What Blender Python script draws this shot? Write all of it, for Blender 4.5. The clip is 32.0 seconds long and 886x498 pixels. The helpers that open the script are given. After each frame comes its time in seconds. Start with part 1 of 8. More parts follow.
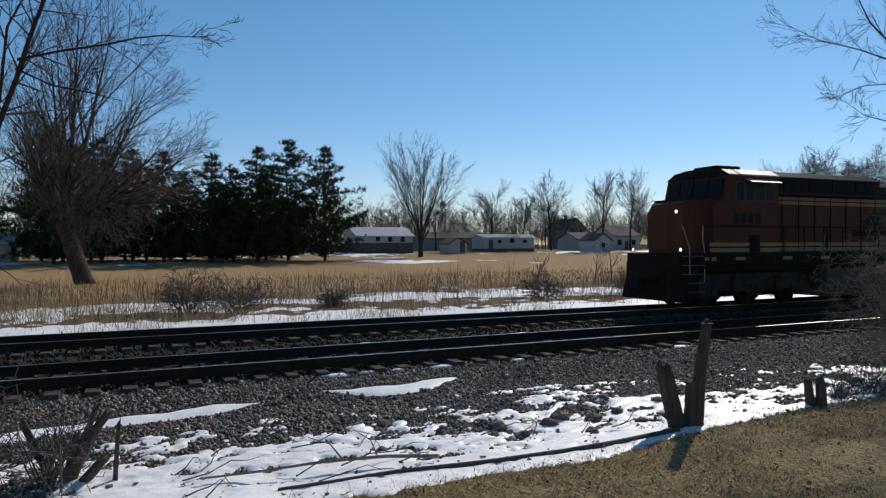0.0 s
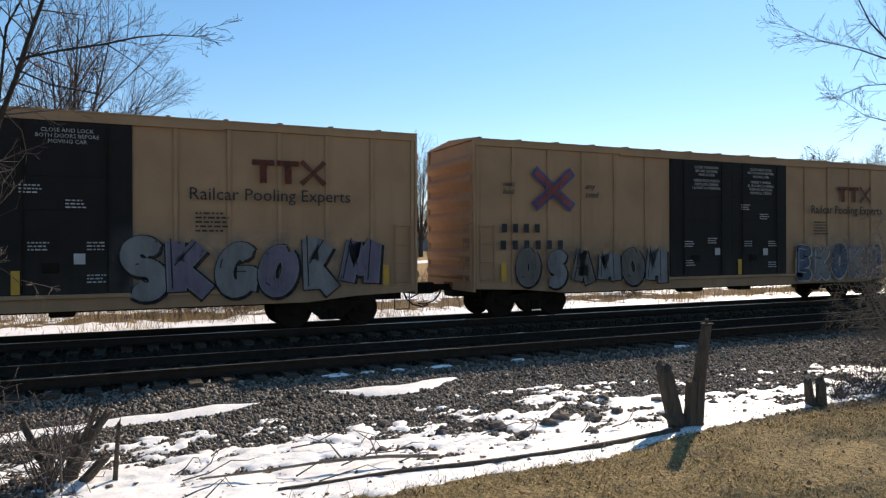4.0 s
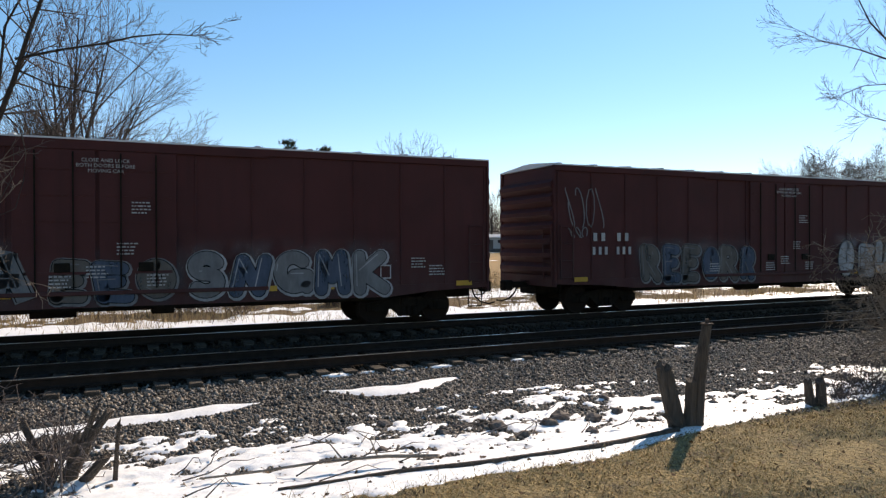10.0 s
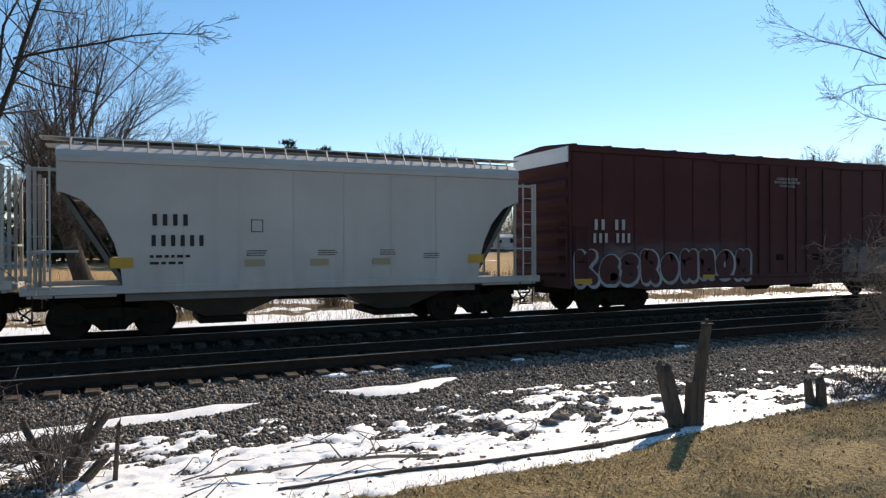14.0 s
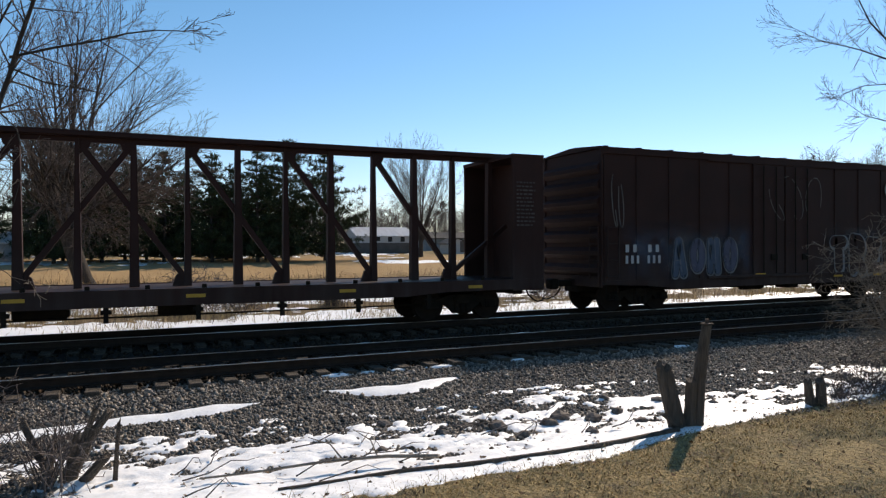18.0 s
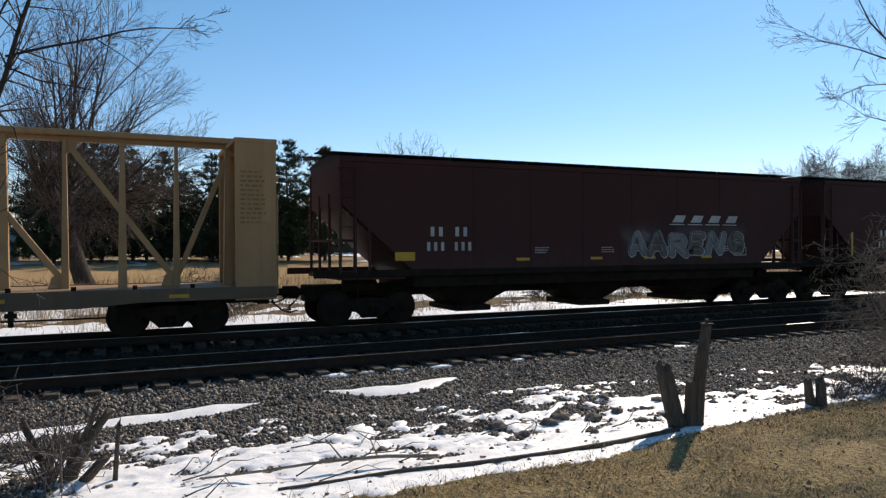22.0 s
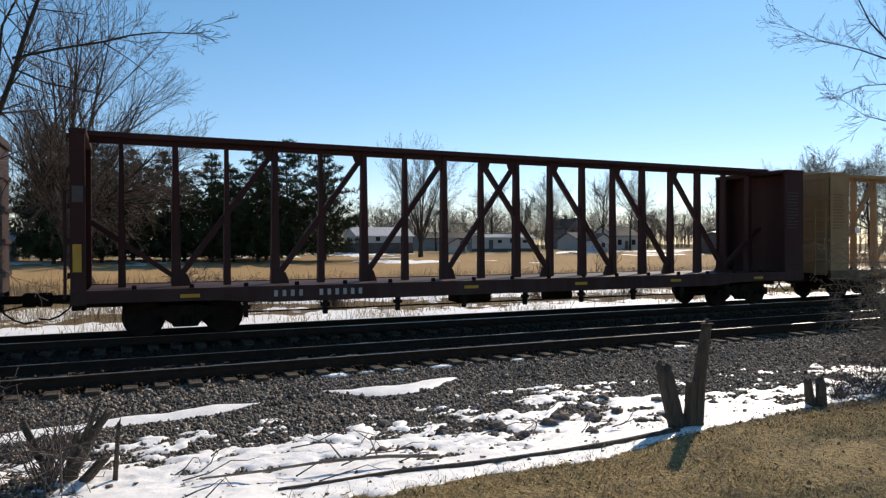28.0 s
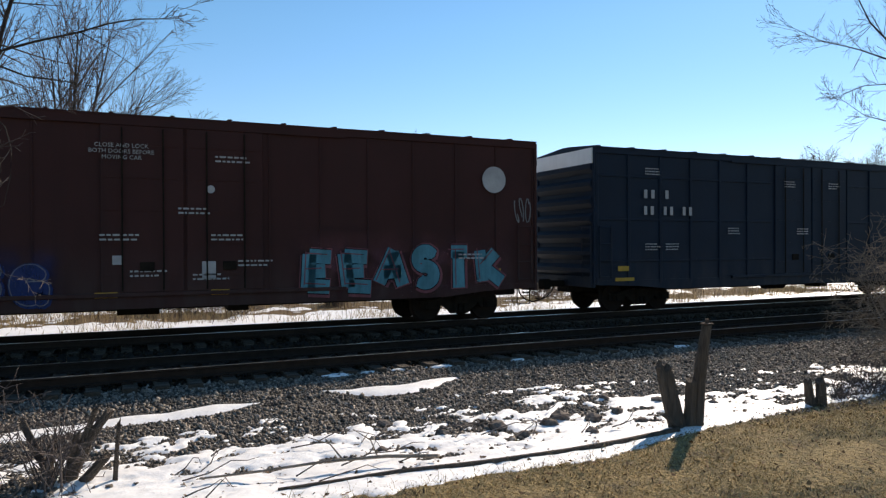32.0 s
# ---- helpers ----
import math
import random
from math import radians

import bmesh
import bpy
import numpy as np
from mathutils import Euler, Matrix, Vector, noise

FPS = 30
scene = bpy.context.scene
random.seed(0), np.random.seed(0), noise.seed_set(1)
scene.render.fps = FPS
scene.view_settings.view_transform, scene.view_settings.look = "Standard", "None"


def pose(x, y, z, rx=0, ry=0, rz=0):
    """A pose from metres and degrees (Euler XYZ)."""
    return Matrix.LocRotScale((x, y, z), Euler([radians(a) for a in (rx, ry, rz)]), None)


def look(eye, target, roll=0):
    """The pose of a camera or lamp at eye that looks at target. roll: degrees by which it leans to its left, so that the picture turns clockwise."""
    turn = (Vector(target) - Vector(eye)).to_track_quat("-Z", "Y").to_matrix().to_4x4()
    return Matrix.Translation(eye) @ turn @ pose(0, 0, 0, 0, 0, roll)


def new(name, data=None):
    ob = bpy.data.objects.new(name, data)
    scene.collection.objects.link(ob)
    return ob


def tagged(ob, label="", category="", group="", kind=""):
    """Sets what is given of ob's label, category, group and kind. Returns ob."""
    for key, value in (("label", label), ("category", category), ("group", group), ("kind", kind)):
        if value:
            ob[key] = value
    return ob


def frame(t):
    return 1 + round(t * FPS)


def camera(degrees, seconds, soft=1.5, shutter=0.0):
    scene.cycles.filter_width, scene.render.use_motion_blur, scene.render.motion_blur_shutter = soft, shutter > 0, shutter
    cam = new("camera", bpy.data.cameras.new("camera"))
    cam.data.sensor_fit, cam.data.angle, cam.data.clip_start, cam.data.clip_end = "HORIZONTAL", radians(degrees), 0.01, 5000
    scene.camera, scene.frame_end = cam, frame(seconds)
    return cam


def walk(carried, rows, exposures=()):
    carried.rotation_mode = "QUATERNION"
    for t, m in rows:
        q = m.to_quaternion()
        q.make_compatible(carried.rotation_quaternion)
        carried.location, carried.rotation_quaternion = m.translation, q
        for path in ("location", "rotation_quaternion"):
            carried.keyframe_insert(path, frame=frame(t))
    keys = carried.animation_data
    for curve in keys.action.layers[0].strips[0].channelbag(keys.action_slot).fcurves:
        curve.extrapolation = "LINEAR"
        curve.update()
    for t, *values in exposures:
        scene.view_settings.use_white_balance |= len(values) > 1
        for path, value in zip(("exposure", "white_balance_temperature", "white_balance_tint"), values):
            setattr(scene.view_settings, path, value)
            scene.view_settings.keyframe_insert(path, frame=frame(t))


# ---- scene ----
CAM = (0.0, 0.0, 2.099)
YAW, PITCH = radians(24.537), radians(-0.32)
cam = camera(64.89, 32.0, soft=1.3)
aim = Vector(CAM) + 100 * Vector((math.sin(YAW) * math.cos(PITCH), math.cos(YAW) * math.cos(PITCH), math.sin(PITCH)))
walk(cam, [(0.0, look(CAM, aim, -0.227)), (32.0, look(CAM, aim, -0.227))],
     exposures=((0.0, -0.45, 6400, 13), (1.0, -0.06, 6450, 13), (2.0, 0.17, 6980, 15), (3.0, 0.26, 7230, 16), (6.0, 0.44, 7380, 16), (8.0, 0.46, 7380, 16), (10.0, 0.36, 7300, 16), (12.0, 0.32, 7230, 16), (14.0, 0.33, 7130, 15),
                (16.5, 0.08, 7030, 15), (18.0, 0.13, 7030, 15), (19.0, 0.20, 7030, 15), (20.0, 0.08, 7030, 15), (21.0, 0.0, 7030, 15), (22.0, 0.08, 7030, 15), (23.0, 0.21, 7150, 15), (25.0, 0.36, 7230, 15), (27.5, 0.13, 7130, 15), (30.0, -0.02, 7080, 14), (32.0, 0.21, 7130, 15)))

# ---------------------------------------------------------------- light
SUN_AZ, SUN_EL = radians(54.2), radians(31.5)
world = bpy.data.worlds.new("sky")
scene.world = world
world.use_nodes = True
wn = world.node_tree
sky = wn.nodes.new("ShaderNodeTexSky")
sky.sky_type = "NISHITA"
sky.sun_disc = False
sky.sun_elevation, sky.sun_rotation = SUN_EL, SUN_AZ
sky.air_density, sky.dust_density, sky.ozone_density = 1.0, 0.03, 3.4
bg = wn.nodes["Background"]
bg.inputs["Strength"].default_value = 0.13
vivid = wn.nodes.new("ShaderNodeHueSaturation")
vivid.inputs["Saturation"].default_value = 1.18
wn.links.new(sky.outputs["Color"], vivid.inputs["Color"])
clear = wn.nodes.new("ShaderNodeMix")
clear.data_type, clear.blend_type = "RGBA", "MULTIPLY"
clear.inputs[0].default_value, clear.inputs[7].default_value = 1.0, (0.968, 0.995, 1.03, 1)
wn.links.new(vivid.outputs["Color"], clear.inputs[6])
# winter haze: the lowest band of the sky goes from greenish to pale blue
up = wn.nodes.new("ShaderNodeTexCoord")
height = wn.nodes.new("ShaderNodeSeparateXYZ")
wn.links.new(up.outputs["Generated"], height.inputs[0])
band = wn.nodes.new("ShaderNodeMapRange")
band.inputs["From Min"].default_value, band.inputs["From Max"].default_value = 0.0, 0.30
wn.links.new(height.outputs["Z"], band.inputs["Value"])
tint = wn.nodes.new("ShaderNodeMix")
tint.data_type, tint.blend_type = "RGBA", "MIX"
tint.inputs[6].default_value, tint.inputs[7].default_value = (0.93, 0.88, 0.97, 1), (1.05, 1.09, 0.99, 1)
wn.links.new(band.outputs["Result"], tint.inputs[0])
haze = wn.nodes.new("ShaderNodeMix")
haze.data_type, haze.blend_type = "RGBA", "MULTIPLY"
haze.inputs[0].default_value = 1.0
wn.links.new(clear.outputs[2], haze.inputs[6])
wn.links.new(tint.outputs[2], haze.inputs[7])
wn.links.new(haze.outputs[2], bg.inputs["Color"])
to_sun = Vector((math.sin(SUN_AZ) * math.cos(SUN_EL), math.cos(SUN_AZ) * math.cos(SUN_EL), math.sin(SUN_EL)))
sun = new("sun", bpy.data.lights.new("sun", "SUN"))
sun.data.energy, sun.data.angle, sun.data.color = 5.0, radians(0.55), (1.0, 0.93, 0.82)
sun.matrix_world = look(to_sun * 300, (0, 0, 0))

# ---------------------------------------------------------------- mesh kit
class Build:
    """Gathers vertices and faces; every piece is added in the thing's own space."""

    def __init__(self):
        self.v, self.f, self.m = [], [], []

    def add(self, verts, faces, mat=0):
        n = len(self.v)
        self.v += [tuple(a) for a in verts]
        self.f += [tuple(i + n for i in f) for f in faces]
        self.m += [mat] * len(faces)
        return self

    def box(self, x0, x1, y0, y1, z0, z1, c=0.0, mat=0):
        if c <= 0:
            v = [(x, y, z) for x in (x0, x1) for y in (y0, y1) for z in (z0, z1)]
            f = [(0, 1, 3, 2), (4, 6, 7, 5), (0, 4, 5, 1), (2, 3, 7, 6), (0, 2, 6, 4), (1, 5, 7, 3)]
            return self.add(v, f, mat)
        lo, hi, v, index = (x0, y0, z0), (x1, y1, z1), [], {}
        for s in ((a, b, d) for a in (0, 1) for b in (0, 1) for d in (0, 1)):
            for axis in range(3):
                p = []
                for k in range(3):
                    full = (lo, hi)[s[k]][k]
                    p.append(full if k == axis else full + (c if s[k] == 0 else -c))
                index[s, axis] = len(v)
                v.append(p)
        f = []
        for axis in range(3):
            a, b = (axis + 1) % 3, (axis + 2) % 3
            for side in (0, 1):
                ring = []
                for p, q in ((0, 0), (1, 0), (1, 1), (0, 1)):
                    s = [0, 0, 0]
                    s[axis], s[a], s[b] = side, p, q
                    ring.append(index[tuple(s), axis])
                f.append(tuple(ring) if side else tuple(ring[::-1]))
            for p in (0, 1):
                for q in (0, 1):
                    s0, s1 = [0, 0, 0], [0, 0, 0]
                    s0[a], s0[b] = p, q
                    s1[axis], s1[a], s1[b] = 1, p, q
                    s0, s1 = tuple(s0), tuple(s1)
                    ring = (index[s0, a], index[s1, a], index[s1, b], index[s0, b])
                    f.append(ring if p == q else ring[::-1])
        for s in ((a, b, d) for a in (0, 1) for b in (0, 1) for d in (0, 1)):
            ring = (index[s, 0], index[s, 1], index[s, 2])
            f.append(ring if sum(s) % 2 else ring[::-1])
        return self.add(v, f, mat)

    def tube(self, p0, p1, r0, r1=None, n=8, caps=True, mat=0):
        p0, p1 = Vector(p0), Vector(p1)
        r1 = r0 if r1 is None else r1
        w = (p1 - p0).normalized()
        a = w.orthogonal().normalized()
        b = w.cross(a)
        v = [p + r * (math.cos(6.2832 * i / n) * a + math.sin(6.2832 * i / n) * b) for p, r in ((p0, r0), (p1, r1)) for i in range(n)]
        f = [(i, (i + 1) % n, n + (i + 1) % n, n + i) for i in range(n)]
        if caps:
            f += [tuple(range(n))[::-1], tuple(range(n, 2 * n))]
        return self.add(v, f, mat)

    def pipe(self, points, r, n=6, mat=0):
        for a, b in zip(points, points[1:]):
            self.tube(a, b, r, r, n, True, mat)
        return self

    def prism(self, profile, axis, a0, a1, mat=0):
        """A profile of (u, v) swept along axis: x -> (y, z), y -> (x, z), z -> (x, y)."""
        k, n = "xyz".index(axis), len(profile)
        v = []
        for a in (a0, a1):
            for u, w in profile:
                p = [u, w]
                p.insert(k, a)
                v.append(p)
        f = [(i, (i + 1) % n, n + (i + 1) % n, n + i) for i in range(n)] + [tuple(range(n))[::-1], tuple(range(n, 2 * n))]
        return self.add(v, f, mat)

    def loft(self, rings, caps=True, mat=0):
        n = len(rings[0])
        v = [p for r in rings for p in r]
        f = [(k * n + i, k * n + (i + 1) % n, (k + 1) * n + (i + 1) % n, (k + 1) * n + i) for k in range(len(rings) - 1) for i in range(n)]
        if caps:
            f += [tuple(range(n))[::-1], tuple(range(len(v) - n, len(v)))]
        return self.add(v, f, mat)

    def bar(self, p0, p1, w, d, mat=0):
        """A flat bar between two points in the plane of the car's side: w wide in that plane, d thick across it."""
        p0, p1 = Vector(p0), Vector(p1)
        t = (p1 - p0).normalized()
        s = Vector((0, 1, 0)).cross(t).normalized() * (w / 2)
        h = Vector((0, d / 2, 0))
        v = [p + a * s + b * h for p in (p0, p1) for a, b in ((-1, -1), (1, -1), (1, 1), (-1, 1))]
        return self.add(v, [(0, 1, 5, 4), (1, 2, 6, 5), (2, 3, 7, 6), (3, 0, 4, 7), (3, 2, 1, 0), (4, 5, 6, 7)], mat)

    def mesh(self, name, materials, smooth=False):
        me = bpy.data.meshes.new(name)
        me.from_pydata(self.v, [], self.f)
        for m in materials if isinstance(materials, (list, tuple)) else [materials]:
            me.materials.append(m)
        if len(set(self.m)) > 1:
            me.polygons.foreach_set("material_index", self.m)
        bm = bmesh.new()
        bm.from_mesh(me)
        bmesh.ops.recalc_face_normals(bm, faces=bm.faces)
        bm.to_mesh(me)
        bm.free()
        if smooth:
            me.shade_smooth()
            me.set_sharp_from_angle(angle=radians(35))
        return me


def raw_mesh(name, verts, quads, material):
    """A mesh from numpy arrays: (n, 3) vertices and (m, k) faces of one size k."""
    verts, quads = np.asarray(verts, dtype=np.float32), np.asarray(quads, dtype=np.int32)
    me = bpy.data.meshes.new(name)
    me.vertices.add(len(verts))
    me.vertices.foreach_set("co", verts.ravel())
    m, k = quads.shape
    me.loops.add(m * k)
    me.loops.foreach_set("vertex_index", quads.ravel())
    me.polygons.add(m)
    me.polygons.foreach_set("loop_start", np.arange(0, m * k, k, dtype=np.int32))
    for mat in material if isinstance(material, (list, tuple)) else [material]:
        me.materials.append(mat)
    me.update(calc_edges=True)
    return me


def thing(name, label, category, at=(0, 0, 0), group="", kind=""):
    ob = new(name)
    ob.empty_display_size = 0.3
    ob.location = at
    return tagged(ob, label, category, group, kind)


def part(name, build, material, parent, label="", smooth=False, at=None):
    """Links a Build (or a ready mesh) as one mesh object under a thing or a part."""
    me = build.mesh(name, material, smooth) if isinstance(build, Build) else build
    ob = new(name, me)
    ob.parent = parent
    if at is not None:
        ob.location = at
    return tagged(ob, label) if label else ob


# ---------------------------------------------------------------- materials
def mix_rgb(nt, fac, a, b, mode="MIX"):
    n = nt.nodes.new("ShaderNodeMix")
    n.data_type, n.blend_type = "RGBA", mode
    for socket, value in ((n.inputs[0], fac), (n.inputs[6], a), (n.inputs[7], b)):
        if isinstance(value, (int, float)):
            socket.default_value = value
        elif isinstance(value, tuple):
            socket.default_value = (*value[:3], 1)
        else:
            nt.links.new(value, socket)
    return n.outputs[2]


def noise_fac(nt, scale, detail=4.0, lo=0.35, hi=0.65, stretch=(1, 1, 1), coords="Object", rough=0.55):
    tc = nt.nodes.new("ShaderNodeTexCoord")
    mp = nt.nodes.new("ShaderNodeMapping")
    mp.inputs["Scale"].default_value = stretch
    nz = nt.nodes.new("ShaderNodeTexNoise")
    nz.inputs["Scale"].default_value, nz.inputs["Detail"].default_value, nz.inputs["Roughness"].default_value = scale, detail, rough
    rp = nt.nodes.new("ShaderNodeMapRange")
    rp.inputs["From Min"].default_value, rp.inputs["From Max"].default_value = lo, hi
    nt.links.new(tc.outputs[coords], mp.inputs["Vector"])
    nt.links.new(mp.outputs["Vector"], nz.inputs["Vector"])
    nt.links.new(nz.outputs["Fac"], rp.inputs["Value"])
    return rp.outputs["Result"]


def blank(name, rough=0.6, metal=0.0):
    m = bpy.data.materials.new(name)
    m.use_nodes = True
    b = m.node_tree.nodes["Principled BSDF"]
    b.inputs["Roughness"].default_value, b.inputs["Metallic"].default_value = rough, metal
    return m, m.node_tree, b


def bump(nt, b, height, strength=0.3, distance=0.01):
    n = nt.nodes.new("ShaderNodeBump")
    n.inputs["Strength"].default_value, n.inputs["Distance"].default_value = strength, distance
    nt.links.new(height, n.inputs["Height"])
    nt.links.new(n.outputs["Normal"], b.inputs["Normal"])


def surface(name, base, other, rough=0.7, metal=0.0, scale=3.0, fine=40.0, relief=0.3, depth=0.01, stretch=(1, 1, 1), lo=0.35, hi=0.7, coords="Object"):
    """Two tones mixed at a large and a small scale, with fine relief."""
    m, nt, b = blank(name, rough, metal)
    big = noise_fac(nt, scale, 5, lo, hi, stretch, coords)
    small = noise_fac(nt, fine, 3, 0.3, 0.7, stretch, coords)
    col = mix_rgb(nt, big, base, other)
    dark = tuple(c * 0.72 for c in base)
    half = nt.nodes.new("ShaderNodeMath")
    half.operation = "MULTIPLY"
    half.inputs[1].default_value = 0.5
    nt.links.new(small, half.inputs[0])
    nt.links.new(mix_rgb(nt, half.outputs[0], col, dark), b.inputs["Base Color"])
    bump(nt, b, small, relief, depth)
    b.inputs["Specular IOR Level"].default_value = 0.12
    return m


def car_paint(name, base, rough=0.5, grime=(0.06, 0.045, 0.035), amount=0.5):
    """Weathered paint on steel: streaks that run down, patches of grime, faint dents."""
    m, nt, b = blank(name, rough)
    streak = noise_fac(nt, 1.0, 6, 0.45, 0.85, (3.0, 3.0, 0.12))
    patch = noise_fac(nt, 0.9, 6, 0.4, 0.8)
    fade = noise_fac(nt, 0.35, 3, 0.3, 0.7)
    light = tuple(min(1.0, c * 1.18 + 0.002) for c in base)
    col = mix_rgb(nt, fade, base, light)
    both = nt.nodes.new("ShaderNodeMath")
    both.operation = "MAXIMUM"
    nt.links.new(streak, both.inputs[0])
    nt.links.new(patch, both.inputs[1])
    cut = nt.nodes.new("ShaderNodeMath")
    cut.operation, cut.use_clamp = "MULTIPLY", True
    cut.inputs[1].default_value = amount
    nt.links.new(both.outputs[0], cut.inputs[0])
    worn = mix_rgb(nt, cut.outputs[0], col, grime)
    # road dust thrown up on the lower side
    where = nt.nodes.new("ShaderNodeTexCoord")
    sep = nt.nodes.new("ShaderNodeSeparateXYZ")
    nt.links.new(where.outputs["Object"], sep.inputs[0])
    low = nt.nodes.new("ShaderNodeMapRange")
    low.inputs["From Min"].default_value, low.inputs["From Max"].default_value = 2.1, 0.7
    low.inputs["To Max"].default_value = 0.55
    nt.links.new(sep.outputs["Z"], low.inputs["Value"])
    overlay = nt.nodes.new("ShaderNodeMath")
    overlay.operation, overlay.use_clamp = "MULTIPLY", True
    nt.links.new(low.outputs["Result"], overlay.inputs[0])
    nt.links.new(noise_fac(nt, 1.4, 6, 0.3, 0.75, (2.0, 2.0, 0.35)), overlay.inputs[1])
    dust = tuple(0.35 * c + 0.65 * k for c, k in zip(base, (0.105, 0.09, 0.076)))
    nt.links.new(mix_rgb(nt, overlay.outputs[0], worn, dust), b.inputs["Base Color"])
    bump(nt, b, noise_fac(nt, 1.6, 3, 0.3, 0.7), 0.12, 0.02)
    return m


def island_mix(name, a, b, rough=0.8, scale=30.0, relief=0.5, depth=0.01, c=None):
    """Loose pieces in one mesh: each takes its own tone."""
    m, nt, bs = blank(name, rough)
    geo = nt.nodes.new("ShaderNodeNewGeometry")
    col = mix_rgb(nt, geo.outputs["Random Per Island"], a, b)
    small = noise_fac(nt, scale, 3, 0.3, 0.7)
    col = mix_rgb(nt, small, col, c or tuple(k * 0.7 for k in a))
    nt.links.new(col, bs.inputs["Base Color"])
    bump(nt, bs, small, relief, depth)
    bs.inputs["Specular IOR Level"].default_value = 0.08
    return m


def ground_material():
    """Lawn, gravel bed, straw-coloured field: bands along the line with ragged borders."""
    m, nt, b = blank("ground", 0.9)
    geo = nt.nodes.new("ShaderNodeNewGeometry")
    sep = nt.nodes.new("ShaderNodeSeparateXYZ")
    nt.links.new(geo.outputs["Position"], sep.inputs[0])
    wob = noise_fac(nt, 0.9, 5, 0.0, 1.0)
    far = noise_fac(nt, 0.06, 6, 0.3, 0.7)
    mid = noise_fac(nt, 0.5, 5, 0.3, 0.7)
    fine = noise_fac(nt, 18.0, 4, 0.3, 0.7)
    grit = noise_fac(nt, 42.0, 3, 0.38, 0.62)

    def above(limit, soft, wobble):
        s = nt.nodes.new("ShaderNodeMath")
        s.operation = "MULTIPLY_ADD"
        s.inputs[1].default_value = wobble
        nt.links.new(wob, s.inputs[0])
        nt.links.new(sep.outputs["Y"], s.inputs[2])
        r = nt.nodes.new("ShaderNodeMapRange")
        r.inputs["From Min"].default_value, r.inputs["From Max"].default_value = limit, limit + soft
        nt.links.new(s.outputs[0], r.inputs["Value"])
        return r.outputs["Result"]

    lawn = mix_rgb(nt, mid, (0.42, 0.30, 0.14), (0.30, 0.225, 0.11))
    lawn = mix_rgb(nt, fine, lawn, (0.17, 0.125, 0.066))
    lawn = mix_rgb(nt, noise_fac(nt, 2.2, 6, 0.52, 0.66), lawn, (0.15, 0.115, 0.07))
    stony = mix_rgb(nt, grit, (0.018, 0.016, 0.014), (0.13, 0.115, 0.098))
    gravel = mix_rgb(nt, above(12.2, 0.3, 0.3), stony, mix_rgb(nt, fine, (0.020, 0.018, 0.015), (0.065, 0.057, 0.048)))
    weeds = mix_rgb(nt, fine, (0.11, 0.075, 0.042), (0.22, 0.155, 0.085))
    field = mix_rgb(nt, far, (0.42, 0.265, 0.125), (0.34, 0.215, 0.10))
    field = mix_rgb(nt, mid, field, (0.37, 0.25, 0.125))
    yard = mix_rgb(nt, mid, (0.20, 0.15, 0.07), (0.26, 0.20, 0.10))
    col = mix_rgb(nt, above(7.2, 0.5, 0.5), lawn, gravel)
    col = mix_rgb(nt, above(20.6, 0.6, 0.6), col, weeds)
    col = mix_rgb(nt, above(38.0, 9.0, 4.0), col, field)
    col = mix_rgb(nt, above(96.0, 30.0, 6.0), col, yard)
    nt.links.new(col, b.inputs["Base Color"])
    bump(nt, b, fine, 0.7, 0.035)
    return m


M_GROUND = ground_material()
M_BALLAST = island_mix("ballast", (0.05, 0.042, 0.034), (0.58, 0.49, 0.39), 0.75, 40.0, 0.5, 0.01, (0.11, 0.093, 0.076))
# track ballast: dark from oil, and the train's shade put into the colour
M_DIRTY_SHADED_BALLAST = island_mix("oily_shaded_ballast", (0.026, 0.018, 0.011), (0.115, 0.080, 0.053), 0.85, 40.0)
M_ROCK = island_mix("rock", (0.10, 0.08, 0.065), (0.22, 0.18, 0.15), 0.85, 12.0)
M_RAIL_SIDE = surface("rusty_rail", (0.042, 0.029, 0.021), (0.026, 0.018, 0.014), 0.8, 0.0, 6, 60)
M_RAIL_TOP = surface("worn_rail_head", (0.55, 0.54, 0.52), (0.45, 0.43, 0.4), 0.28, 1.0, 3, 60, 0.05)
M_TIE = surface("creosoted_timber", (0.056, 0.044, 0.033), (0.18, 0.148, 0.114), 0.85, 0.0, 4, 50, 0.6, 0.01, (1, 6, 6))
M_OLD_WOOD = surface("weathered_timber", (0.19, 0.15, 0.115), (0.095, 0.072, 0.056), 0.9, 0.0, 5, 60, 0.9, 0.015, (8, 8, 1))
M_SILVER_WOOD = surface("silvered_timber", (0.32, 0.265, 0.21), (0.2, 0.165, 0.13), 0.9, 0.0, 5, 60, 0.9, 0.015)
M_SNOW, nt_, b_ = blank("snow", 0.55)
nt_.links.new(mix_rgb(nt_, noise_fac(nt_, 5.0, 5, 0.35, 0.75), (0.92, 0.90, 0.86), (0.82, 0.79, 0.74)), b_.inputs["Base Color"])
b_.inputs["Subsurface Weight"].default_value = 0.0
bump(nt_, b_, noise_fac(nt_, 14.0, 6, 0.2, 0.8), 0.3, 0.02)
M_BLACK = surface("black_running_gear", (0.015, 0.012, 0.009), (0.030, 0.022, 0.015), 0.8, 0.0, 3, 30, 0.3)
M_WHEEL = surface("brown_wheel_steel", (0.028, 0.02, 0.015), (0.018, 0.014, 0.012), 0.7, 0.0, 5, 40, 0.2)
M_RUST = surface("rusted_iron", (0.07, 0.05, 0.04), (0.12, 0.08, 0.055), 0.85, 0.0, 9, 60, 0.4)
